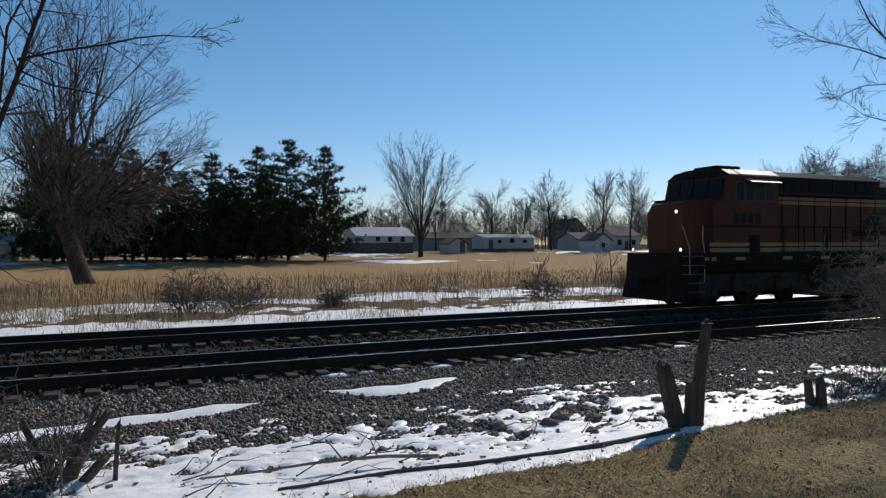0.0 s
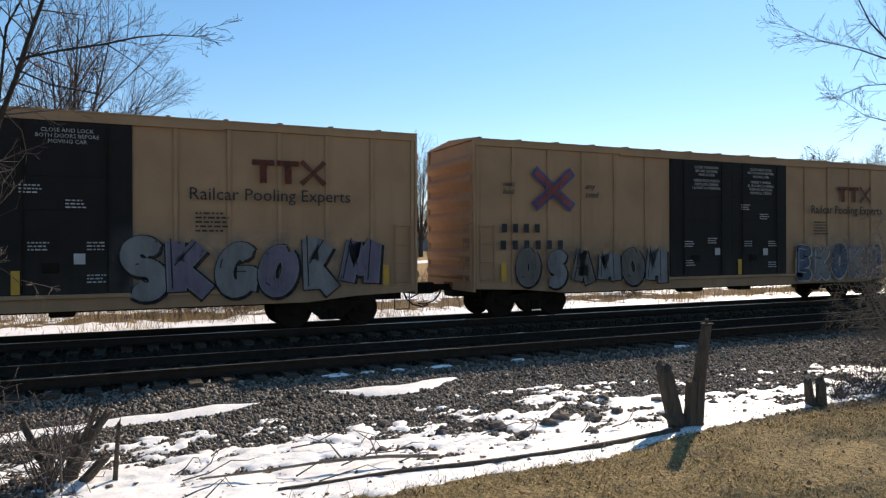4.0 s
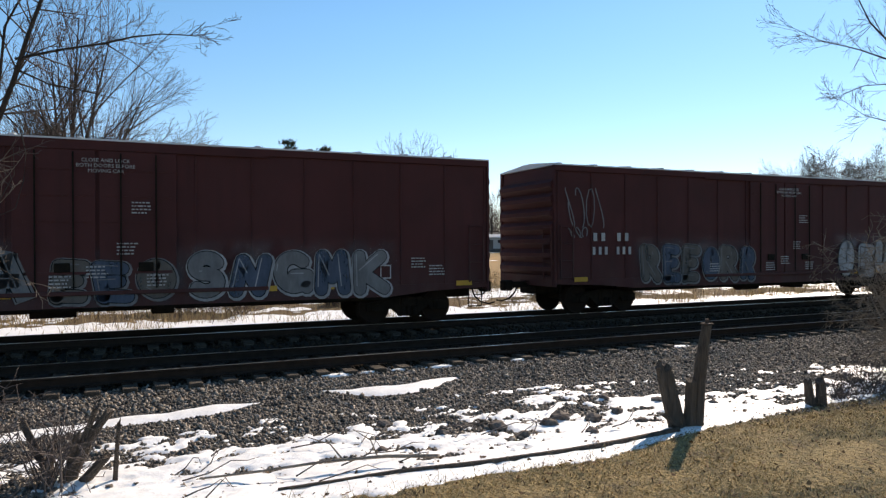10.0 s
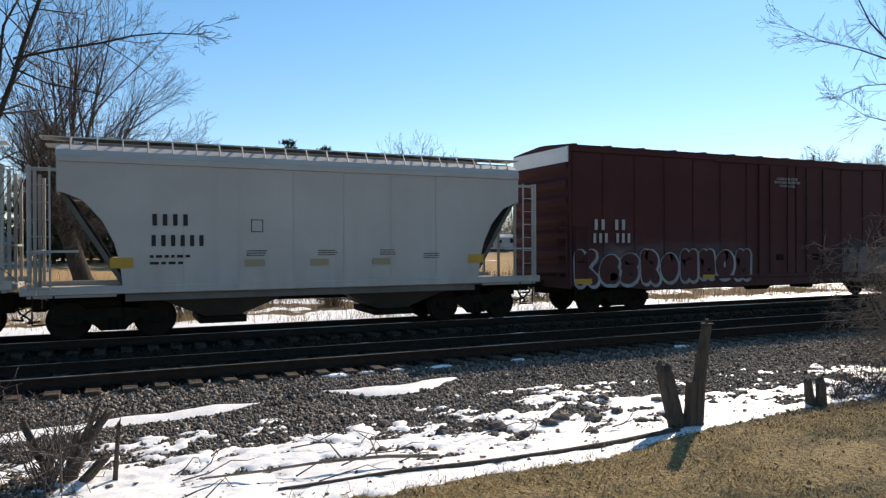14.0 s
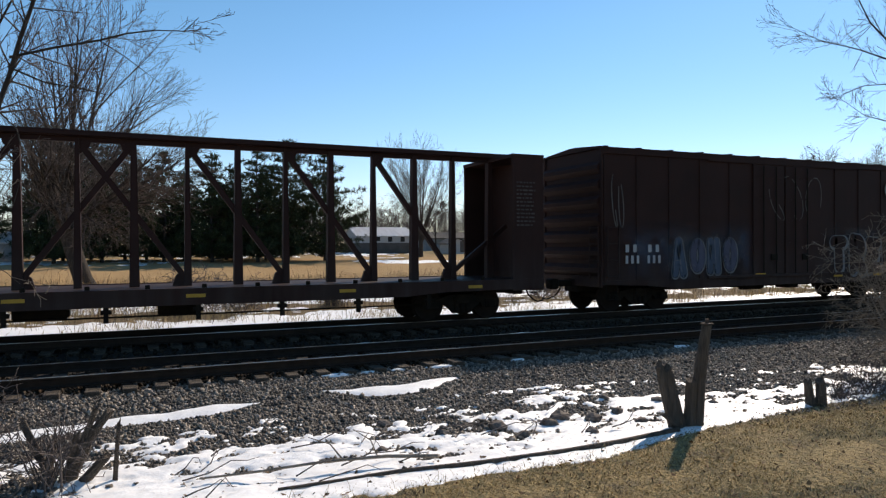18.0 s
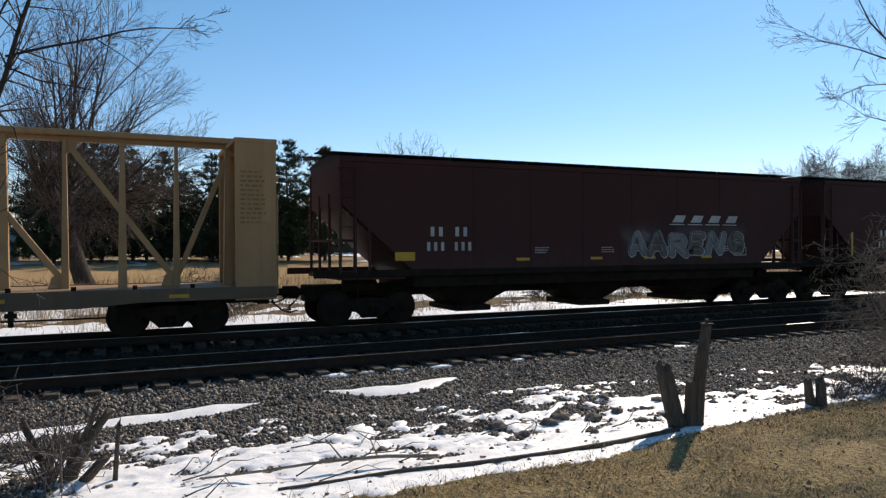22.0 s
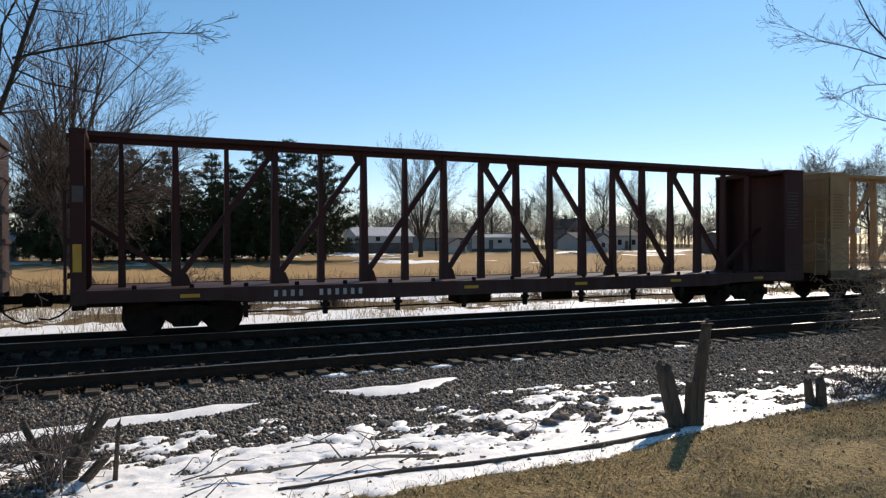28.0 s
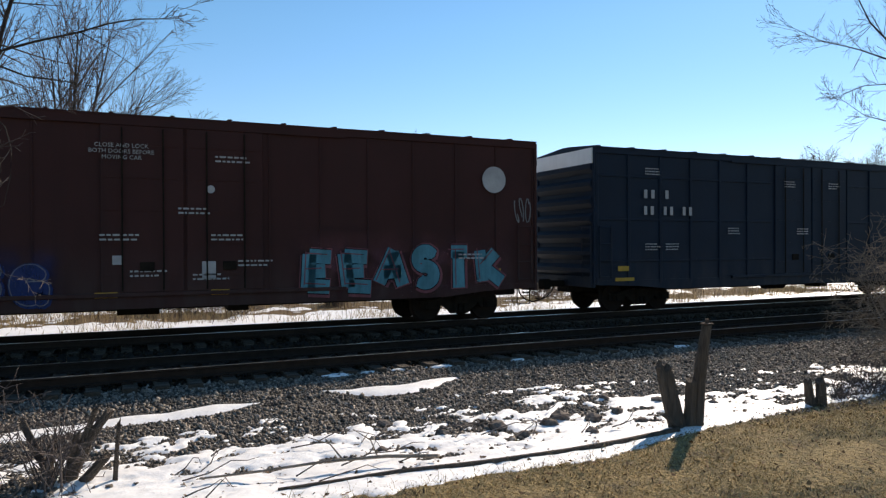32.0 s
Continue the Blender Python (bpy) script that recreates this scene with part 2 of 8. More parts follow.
M_STEEL = surface("bare_steel", (0.33, 0.32, 0.31), (0.22, 0.2, 0.18), 0.5, 0.7, 2, 40, 0.2)
M_YELLOW = surface("reflective_yellow", (0.56, 0.315, 0.05), (0.44, 0.25, 0.045), 0.5, 0.0, 3, 50, 0.1)
M_WHITE = surface("white_lettering", (0.46, 0.445, 0.42), (0.32, 0.305, 0.285), 0.6, 0.0, 2, 40, 0.1)
M_FADED_DARK = surface("faded_dark_stencil", (0.20, 0.12, 0.055), (0.28, 0.17, 0.08), 0.7, 0.0, 3, 40, 0.1)
M_FADED_PALE = surface("faded_pale_stencil", (0.10, 0.085, 0.075), (0.06, 0.05, 0.045), 0.7, 0.0, 3, 40, 0.1)
M_FAINT_YELLOW = surface("faded_yellow_strip", (0.36, 0.28, 0.15), (0.33, 0.29, 0.22), 0.6, 0.0, 3, 40, 0.1)
M_DARK_LETTER = surface("dark_lettering", (0.03, 0.027, 0.03), (0.05, 0.045, 0.04), 0.6, 0.0, 2, 40, 0.1)
for m_ in (M_RAIL_SIDE, M_TIE, M_BALLAST, M_DIRTY_SHADED_BALLAST, M_GROUND, M_BLACK, M_WHEEL):
    m_.node_tree.nodes["Principled BSDF"].inputs["Specular IOR Level"].default_value = 0.05
PAINTS = {
    "tan": car_paint("tan_paint", (0.345, 0.205, 0.112), 0.55, (0.16, 0.095, 0.052), 0.45),
    "buff": car_paint("dirty_buff_paint", (0.34, 0.205, 0.098), 0.6, (0.14, 0.085, 0.045), 0.55),
    "sill_grime": car_paint("grimy_buff_paint", (0.13, 0.09, 0.055), 0.65, (0.05, 0.037, 0.027), 0.7),
    "door_black": car_paint("black_door_paint", (0.013, 0.0115, 0.0105), 0.6, (0.026, 0.021, 0.018), 0.4),
    "maroon": car_paint("maroon_paint", (0.105, 0.022, 0.021), 0.5, (0.055, 0.018, 0.016), 0.55),
    "brown": car_paint("oxide_brown_paint", (0.070, 0.0225, 0.0205), 0.6, (0.040, 0.018, 0.016), 0.65),
    "dark_brown": car_paint("dark_brown_paint", (0.050, 0.0195, 0.0165), 0.65, (0.031, 0.017, 0.0145), 0.6),
    "near_black": car_paint("sooty_brown_paint", (0.034, 0.0145, 0.011), 0.6, (0.017, 0.010, 0.008), 0.6),
    "coil_brown": car_paint("dark_maroon_hood_paint", (0.021, 0.0085, 0.007), 0.6, (0.011, 0.007, 0.006), 0.6),
    # three grimy greys that also hold the shade under and at the ends of hoppers
    "bay_grey": car_paint("grimy_shaded_grey_paint", (0.17, 0.16, 0.148), 0.6, (0.09, 0.075, 0.06), 0.6),
    "bay_dark": car_paint("grimy_shaded_bay_paint", (0.075, 0.066, 0.056), 0.65, (0.034, 0.029, 0.024), 0.65),
    "slope_grime_shade": car_paint("grimy_shaded_slope_paint", (0.13, 0.12, 0.105), 0.65, (0.06, 0.052, 0.043), 0.6),
    "blue": car_paint("dark_blue_paint", (0.010, 0.019, 0.032), 0.5, (0.012, 0.014, 0.018), 0.5),
    "grey": car_paint("pale_grey_paint", (0.41, 0.385, 0.345), 0.5, (0.30, 0.265, 0.23), 0.35),
    "old_grey": car_paint("dingy_grey_paint", (0.405, 0.388, 0.352), 0.55, (0.17, 0.15, 0.13), 0.4),
    "green": car_paint("green_paint", (0.022, 0.050, 0.034), 0.5, (0.020, 0.032, 0.022), 0.5),
    "moss_green": car_paint("weathered_green_paint", (0.088, 0.106, 0.056), 0.55, (0.055, 0.058, 0.036), 0.5),
    "grey_green": car_paint("faded_green_paint", (0.16, 0.185, 0.15), 0.6, (0.07, 0.07, 0.055), 0.5),
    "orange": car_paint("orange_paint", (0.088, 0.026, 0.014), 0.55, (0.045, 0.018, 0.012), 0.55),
    # second engine's orange, raised to make up for the exposure change
    "brighter_orange": car_paint("brighter_orange_paint", (0.135, 0.038, 0.022), 0.6, (0.065, 0.025, 0.016), 0.55),
    "roof_black": car_paint("black_roof_paint", (0.017, 0.014, 0.011), 0.55, (0.034, 0.027, 0.021), 0.4),
    "galvanised": car_paint("galvanised_roof", (0.55, 0.55, 0.54), 0.45, (0.3, 0.26, 0.22), 0.4),
    "white": car_paint("white_end_paint", (0.7, 0.69, 0.66), 0.55, (0.3, 0.26, 0.22), 0.35),
}
for p_ in PAINTS.values():
    p_.node_tree.nodes["Principled BSDF"].inputs["Specular IOR Level"].default_value = 0.10
PAINTS["roof_black"].node_tree.nodes["Principled BSDF"].inputs["Specular IOR Level"].default_value = 0.06

# ---------------------------------------------------------------- ground, track bed
NEAR_TRACK, FAR_TRACK = 13.535, 18.356
HEIGHTS = ((-40, -0.36), (6.6, -0.38), (7.2, -0.44), (8.0, -0.50), (9.6, -0.46), (10.9, -0.42), (11.8, -0.30), (12.2, -0.27), (15.2, -0.27), (16.0, -0.32),
           (16.8, -0.27), (19.9, -0.27), (20.6, -0.42), (22.5, -0.62), (30, -0.66), (58, -0.7), (90, 0.1), (125, 0.8), (300, 1.55), (4200, 1.75))


def lattice(ix, iy, seed):
    h = np.sin(ix * 127.1 + iy * 311.7 + seed * 74.7) * 43758.5453
    return h - np.floor(h)


def vnoise(x, y, seed=0):
    ix, iy = np.floor(x), np.floor(y)
    fx, fy = x - ix, y - iy
    fx, fy = fx * fx * (3 - 2 * fx), fy * fy * (3 - 2 * fy)
    a, b = lattice(ix, iy, seed), lattice(ix + 1, iy, seed)
    c, d = lattice(ix, iy + 1, seed), lattice(ix + 1, iy + 1, seed)
    return (a * (1 - fx) + b * fx) * (1 - fy) + (c * (1 - fx) + d * fx) * fy


def fbm(x, y, seed=0, octaves=4):
    return sum(vnoise(x * 2 ** k, y * 2 ** k, seed + k) * 0.5 ** (k + 1) for k in range(octaves)) / (1 - 0.5 ** octaves)


def ground_z(x, y):
    x, y = np.asarray(x, dtype=float), np.asarray(y, dtype=float)
    z = np.interp(y, [a for a, _ in HEIGHTS], [b for _, b in HEIGHTS])
    rough = np.where((y > 11.9) & (y < 20), 0.02, np.where(y < 40, 0.10, 0.35))
    return z + rough * (fbm(x * 0.5, y * 0.5, 3) - 0.5)


def grid_mesh(name, xs, ys, zfun, material, keep=None):
    X, Y = np.meshgrid(xs, ys)
    Z = zfun(X, Y)
    nx, ny = len(xs), len(ys)
    i = (np.arange(ny - 1)[:, None] * nx + np.arange(nx - 1)[None, :]).ravel()
    quads = np.stack([i, i + 1, i + nx + 1, i + nx], 1)
    verts = np.stack([X.ravel(), Y.ravel(), Z.ravel()], 1)
    if keep is not None:
        k = keep(X, Y).ravel()
        quads = quads[k[quads].any(1)]
        used = np.unique(quads)
        back = np.zeros(len(verts), dtype=np.int32)
        back[used] = np.arange(len(used))
        verts, quads = verts[used], back[quads]
    me = raw_mesh(name, verts, quads, material)
    me.shade_smooth()
    return me


def spread(edges):
    return np.unique(np.concatenate([np.arange(a, b, step) for a, b, step in edges]))


xs = spread([(-2600, -200, 200), (-200, -40, 10), (-40, -6, 1), (-6, 26, 0.25), (26, 80, 1.5), (80, 300, 15), (300, 4001, 200)])
ys = spread([(-300, -20, 40), (-20, 4, 2), (4, 24, 0.2), (24, 60, 1), (60, 140, 4), (140, 400, 20), (400, 4201, 200)])
ground = tagged(new("ground", grid_mesh("ground", xs, ys, ground_z, M_GROUND)), "winter ground of brown lawn, gravel and straw field", "ground", kind="structure")


def lawn_edge(x):
    """Where the lawn ends and the snow-covered gravel begins."""
    return np.interp(x, [-2, 1, 3, 5, 6.3, 7.5, 10, 15, 26], [6.5, 6.62, 6.68, 6.74, 6.95, 7.32, 7.55, 7.9, 8.6])


def snow_mask(x, y):
    """Above nought where snow lies; the value is about metres from the edge."""
    n = fbm(x * 1.5, y * 2.6, 11, 5) - 0.5
    n2 = fbm(x * 3.4, y * 6.4, 21, 4) - 0.5 + 0.7 * (fbm(x * 9, y * 15, 27, 3) - 0.5)
    low = lawn_edge(x) - 0.07 + 0.05 * np.sin(x * 2.1)
    up = np.interp(x, [-4, -1.2, -0.4, 0.6, 2.0, 2.8, 5.0, 8.4, 12, 16, 30], [6.4, 7.6, 9.3, 10.0, 9.75, 9.5, 10.0, 10.35, 10.2, 9.3, 8.8])
    edge = np.minimum((y - low) * 2.2, (up - y) * 0.75)
    inner = np.clip((y - low) / np.maximum(up - low, 0.5), 0, 1)
    a = np.minimum(edge, 0.30) + (0.4 + 0.95 * inner) * n + (0.4 + 0.95 * inner) * n2 - np.interp(x, [0, 2, 4, 7, 8.5, 11], [0.05, 0.12, 0.22, 0.24, 0.34, 0.46]) * np.maximum(inner, np.where(x > 7.6, 0.45, 0.0)) + 0.05
    a = a - 0.6 * np.exp(-((x - 1.3) / 0.8) ** 2 - ((y - 9.3 - 0.12 * (x - 1.3)) / 0.24) ** 2) - 0.45 * np.exp(-((x - 2.5) / 0.3) ** 2 - ((y - 9.35) / 0.35) ** 2)
    for u, v, ru, rv in ((9.6, 9.4, 0.6, 0.45), (7.6, 9.5, 0.9, 0.3), (5.2, 9.55, 0.8, 0.25), (11.6, 9.2, 0.7, 0.5), (6.4, 9.0, 0.35, 0.2)):
        a = a - 0.55 * np.exp(-((x - u) / ru) ** 2 - ((y - v) / rv) ** 2)
    strip = 0.26 - np.abs(y - (10.93 + 0.115 * x)) - np.maximum(0, x - 1.2) * 0.25 - np.maximum(0, -3.2 - x) + 0.12 * n
    tongue = 0.30 - np.abs(y - 11.32 + 0.22 * np.sin((x - 3.3) * 1.9)) - np.maximum(0, np.abs(x - 4.3) - 0.55) * 0.32 + 0.10 * n
    left = 0.24 - np.hypot((x + 1.6) * 0.35, y - 9.35) * 0.5 + 0.5 * n2 + 0.3 * n
    return np.maximum(np.maximum(a, strip), np.maximum(tongue, left))


def snow_z(x, y):
    m = snow_mask(x, y)
    return ground_z(x, y) - 0.012 + 0.028 * np.clip(m * 6, -0.8, 1) + 0.05 * np.clip(m, 0, 0.6) + 0.015 * (fbm(x * 2, y * 2, 5) - 0.5)


tagged(new("snow_by_lawn", grid_mesh("snow_by_lawn", np.arange(-4, 26, 0.05), np.arange(6.4, 11.7, 0.04), snow_z, M_SNOW, lambda x, y: snow_mask(x, y) > -0.12)),
       "melting old snow lying in patches on gravel", "snow", kind="stuff")


def far_snow_mask(x, y):
    n = fbm(x * 0.35, y * 0.35, 31, 5) - 0.5
    n2 = fbm(x * 1.7, y * 1.7, 37, 4) - 0.5
    bank = np.minimum((y - 20.55) * 1.5, (27.0 - y) * 0.12 + 0.20)
    bank = np.minimum(bank, 0.45) + 0.55 * n + 0.65 * n2
    back = 0.20 - np.abs(y - 33 - 2.0 * np.sin(x * 0.11)) * 0.06 + 1.1 * n + 0.8 * n2
    return np.maximum(bank, back)


tagged(new("snow_by_track", grid_mesh("snow_by_track", np.arange(-16, 70, 0.22), np.arange(20.3, 42, 0.18),
       lambda x, y: ground_z(x, y) - 0.05 + 0.12 * np.clip(far_snow_mask(x, y) * 3, -0.6, 1) + 0.05 * (fbm(x, y, 8) - 0.5), M_SNOW, lambda x, y: far_snow_mask(x, y) > -0.1)),
       "old snow bank beside the railway with grass poking through", "snow", kind="stuff")


def yard_snow_mask(x, y):
    n = fbm(x * 0.06, y * 0.16, 41, 4) - 0.5
    patch = 0.05 - np.abs(y - 84) * 0.02 - np.maximum(0, np.abs(x - 38) - 8) * 0.03
    yard = 0.035 - np.abs(y - 112) * 0.009
    pine = 0.02 - np.abs(y - 97) * 0.012 - np.maximum(0, x - 5) * 0.02
    return np.maximum(np.maximum(patch, yard), pine) + 0.7 * n


tagged(new("snow_in_yards", grid_mesh("snow_in_yards", np.arange(-80, 190, 1.0), np.arange(76, 135, 0.8),
       lambda x, y: ground_z(x, y) - 0.06 + 0.22 * np.clip(yard_snow_mask(x, y) * 4, -0.6, 1), M_SNOW, lambda x, y: yard_snow_mask(x, y) > -0.1)),
       "thin snow left in yards and on the field", "snow", kind="stuff")


# ---------------------------------------------------------------- railway tracks
RAIL = ((-0.07, -0.17), (0.07, -0.17), (0.07, -0.155), (0.012, -0.13), (0.010, -0.045), (0.036, -0.034), (0.0365, -0.008), (0.028, 0.0), (-0.028, 0.0), (-0.0365, -0.008), (-0.036, -0.034), (-0.010, -0.045), (-0.012, -0.13), (-0.07, -0.155))


def railway_track(y, label):
    t = thing("railway_track", label, "railway track", kind="structure")
    for side in (-1, 1):
        c = y + side * 0.755
        part("rail", Build().prism([(c + a, b) for a, b in RAIL], "x", -160, 420), M_RAIL_SIDE, t, "rusty steel rail with bright head")
        part("rail_head", Build().box(-160, 420, c - 0.030, c + 0.028, -0.001, 0.004), M_RAIL_TOP, t, "shiny worn top of the rail")
    tie = Build().box(-0.115, 0.115, -1.30, 1.30, -0.36, -0.185, 0.012).mesh("tie", M_TIE)
    plate = Build()
    x = -8.0
    rng = random.Random(int(y * 10))
    while x < 62:
        ob = part("tie", tie, M_TIE, t, at=(x + rng.uniform(-0.03, 0.03), y + rng.uniform(-0.05, 0.05), rng.uniform(-0.012, 0.008)))
        ob.rotation_euler = (rng.uniform(-0.006, 0.006), 0, rng.uniform(-0.012, 0.012))
        for side in (-1, 1):
            c = y + side * 0.755
            plate.box(x - 0.09, x + 0.09, c - 0.17, c + 0.17, -0.186, -0.168)
            for dx in (-0.05, 0.05):
                for dy in (-0.1, 0.1):
                    plate.box(x + dx - 0.015, x + dx + 0.015, c + dy - 0.02, c + dy + 0.02, -0.17, -0.14)
        x += 0.535
    tagged(part("tie_plates", plate, M_RAIL_SIDE, t), kind="stuff")
    far = Build()
    for k in range(600):
        x = 62 + 0.535 * k
        far.box(x - 0.115, x + 0.115, y - 1.3, y + 1.3, -0.36, -0.185)
    for k in range(180):
        x = -8.5 - 0.535 * k
        far.box(x - 0.115, x + 0.115, y - 1.3, y + 1.3, -0.36, -0.185)
    tagged(part("distant_ties", far, M_TIE, t), kind="stuff")


railway_track(NEAR_TRACK, "empty railway track of rusty rails on timber ties")
railway_track(FAR_TRACK, "railway track in use, rusty rails on timber ties")


def stones(name, n, area, size, material, label, seed, zoff=0.0, density=None):
    """Angular stones strewn over a stretch of the plan."""
    rng = np.random.default_rng(seed)
    x0, x1, y0, y1 = area
    x, y = rng.uniform(x0, x1, n), rng.uniform(y0, y1, n)
    if density is not None:
        k = rng.uniform(0, 1, n) < density(x, y)
        x, y = x[k], y[k]
        n = len(x)
    cube = np.array([(1, 0, 0), (-1, 0, 0), (0, 1, 0), (0, -1, 0), (0, 0, 1), (0, 0, -1)], dtype=float) * 1.35
    faces = np.array([(0, 2, 4), (2, 1, 4), (1, 3, 4), (3, 0, 4), (2, 0, 5), (1, 2, 5), (3, 1, 5), (0, 3, 5)])
    v = cube[None] * rng.uniform(0.65, 1.05, (n, 6, 1)) + rng.normal(0, 0.16, (n, 6, 3))
    q = rng.normal(size=(n, 4))
    q /= np.linalg.norm(q, axis=1)[:, None]
    w, a, b, c = q.T
    R = np.stack([1 - 2 * (b * b + c * c), 2 * (a * b - c * w), 2 * (a * c + b * w), 2 * (a * b + c * w), 1 - 2 * (a * a + c * c), 2 * (b * c - a * w),
                  2 * (a * c - b * w), 2 * (b * c + a * w), 1 - 2 * (a * a + b * b)], 1).reshape(n, 3, 3)
    s = size * np.exp(rng.normal(0, 0.28, n))
    v = np.einsum("nij,nkj->nki", R, v * rng.uniform(0.6, 1.1, (n, 1, 3))) * s[:, None, None]
    z = ground_z(x, y) + zoff + rng.uniform(-0.3, 0.6, n) * s
    v += np.stack([x, y, z], 1)[:, None, :]
    f = (faces[None] + (np.arange(n) * 6)[:, None, None]).reshape(-1, 3)
    return tagged(new(name, raw_mesh(name, v.reshape(-1, 3), f, material)), label, "gravel", kind="stuff")


def near_density(x, y):
    seen = (x > -0.46 * y - 1.5) & (x < 1.75 * y + 3)
    m = snow_mask(x, y)
    return np.where(seen, np.clip(1.2 - x / 34, 0.3, 1), 0) * np.where(m > 0.04, np.where(y < 10.4, 0.7 * np.exp(-m / 0.04) + 0.012, 0.0), 1) * np.where(y < 7.4 + 0.05 * x, 0.25, 1)


def tie_snow(seed):
    rng = np.random.default_rng(seed)
    spots = [(x, 12.28) for x in (3.45, 4.1, 4.68, 5.5, 7.35, 11.6)] + [(x, 15.9) for x in (5.2, 9.5)]
    for x, y in spots:
        r, n = rng.uniform(0.10, 0.24), 14
        b = Build()
        ring = [(x + r * 1.5 * math.cos(6.2832 * i / n) * rng.uniform(0.7, 1.15), y + 0.5 * r * math.sin(6.2832 * i / n) * rng.uniform(0.7, 1.15)) for i in range(n)]
        z = -0.26
        b.loft([[(px, py, z) for px, py in ring], [(x + (px - x) * 0.8, y + (py - y) * 0.8, z + 0.03) for px, py in ring], [(x + (px - x) * 0.35, y + (py - y) * 0.35, z + 0.04) for px, py in ring]])
        tagged(new("snow_patch", b.mesh("snow_patch", M_SNOW, True)), "small remnant of old snow by the ties", "snow", "snow remnants by the ties")


tie_snow(9)
stones("ballast_shoulder", 88000, (-6, 24, 7.2, 12.6), 0.0245, M_BALLAST, "coarse dark grey railway ballast on the shoulder", 1, 0.0, near_density)
# stones in and between the tracks carry dirt and painted-in train shade
stones("ballast_in_near_track", 9000, (-6, 34, 12.5, 14.3), 0.030, M_DIRTY_SHADED_BALLAST, "dark ballast between the rails", 2, 0.03)
stones("ballast_between_tracks", 9000, (-7, 45, 14.2, 17.3), 0.036, M_DIRTY_SHADED_BALLAST, "dark ballast between the two tracks", 3, 0.02)
stones("ballast_in_far_track", 4500, (-9, 55, 17.3, 20.7), 0.040, M_DIRTY_SHADED_BALLAST, "dark ballast under the far track", 4, 0.03)
stones("ballast_far_along", 9000, (22, 75, 8.5, 16.5), 0.048, M_BALLAST, "dark ballast further along the line", 5, 0.0)


# ---------------------------------------------------------------- trees, brush, grass
M_BARK = surface("grey_brown_bark", (0.05, 0.041, 0.034), (0.09, 0.075, 0.063), 0.9, 0.0, 3, 30, 0.8, 0.03, (3, 3, 0.6))
M_TWIG = surface("bare_twigs", (0.085, 0.068, 0.060), (0.16, 0.132, 0.118), 0.85, 0.0, 1.5, 20, 0.2)
M_FAR_TWIG = surface("grey_brown_far_twigs", (0.105, 0.088, 0.078), (0.165, 0.142, 0.128), 0.85, 0.0, 1.5, 20, 0.2)
M_PALE_TWIG = surface("pale_twigs", (0.25, 0.20, 0.15), (0.13, 0.10, 0.078), 0.8, 0.0, 2, 20, 0.2)
M_NEEDLES = island_mix("pine_needles", (0.030, 0.043, 0.022), (0.082, 0.098, 0.042), 0.6, 8.0, 0.1)
M_STRAW = island_mix("dry_grass", (0.30, 0.205, 0.095), (0.50, 0.375, 0.20), 0.8, 12.0, 0.1, 0.005, (0.36, 0.26, 0.13))
M_LAWN = island_mix("lawn_blades", (0.16, 0.11, 0.048), (0.86, 0.63, 0.31), 0.8, 9.0, 0.1, 0.005, (0.46, 0.33, 0.14))
M_WEED = island_mix("brown_weeds", (0.13, 0.085, 0.055), (0.24, 0.165, 0.11), 0.85, 10.0, 0.1)
M_LEAF = island_mix("dead_leaves", (0.13, 0.07, 0.035), (0.26, 0.16, 0.08), 0.8, 15.0, 0.2)


class Wood:
    """Gathers tapered limbs as rings of n vertices."""

    def __init__(self, sides):
        self.n, self.v, self.f, self.count = sides, [], [], 0

    def limb(self, pts, r0, r1):
        self.v.append((pts, r0, r1))
        self.count += 1

    def mesh(self, name, material):
        n, verts, faces, base = self.n, [], [], 0
        ang = np.arange(n) * 2 * np.pi / n
        for k in sorted({len(q[0]) for q in self.v}):
            rows = [q for q in self.v if len(q[0]) == k]
            pts = np.array([q[0] for q in rows], dtype=float)
            m = len(pts)
            d = np.gradient(pts, axis=1)
            d /= np.linalg.norm(d, axis=2)[:, :, None] + 1e-9
            ref = np.where(np.abs(d[:, :1, 2:3]) > 0.8, np.array((0.31, 0.95, 0.05)), np.array((0.05, 0.05, 1.0)))
            a = np.cross(d, np.broadcast_to(ref, d.shape))
            a /= np.linalg.norm(a, axis=2)[:, :, None] + 1e-9
            b = np.cross(d, a)
            s = np.linspace(0, 1, k)[None, :]
            r = np.array([q[1] for q in rows])[:, None] * (1 - s) + np.array([q[2] for q in rows])[:, None] * s
            ring = pts[:, :, None, :] + r[:, :, None, None] * (np.cos(ang)[:, None] * a[:, :, None, :] + np.sin(ang)[:, None] * b[:, :, None, :])
            i = base + np.arange(m)[:, None, None] * (k * n) + np.arange(k - 1)[None, :, None] * n + np.arange(n)
            j = base + np.arange(m)[:, None, None] * (k * n) + np.arange(k - 1)[None, :, None] * n + (np.arange(n) + 1) % n
            faces.append(np.stack([i, j, j + n, i + n], 3).reshape(-1, 4))
            verts.append(ring.reshape(-1, 3))
            base += m * k * n
        me = raw_mesh(name, np.concatenate(verts), np.concatenate(faces), material)
        me.shade_smooth()
        return me


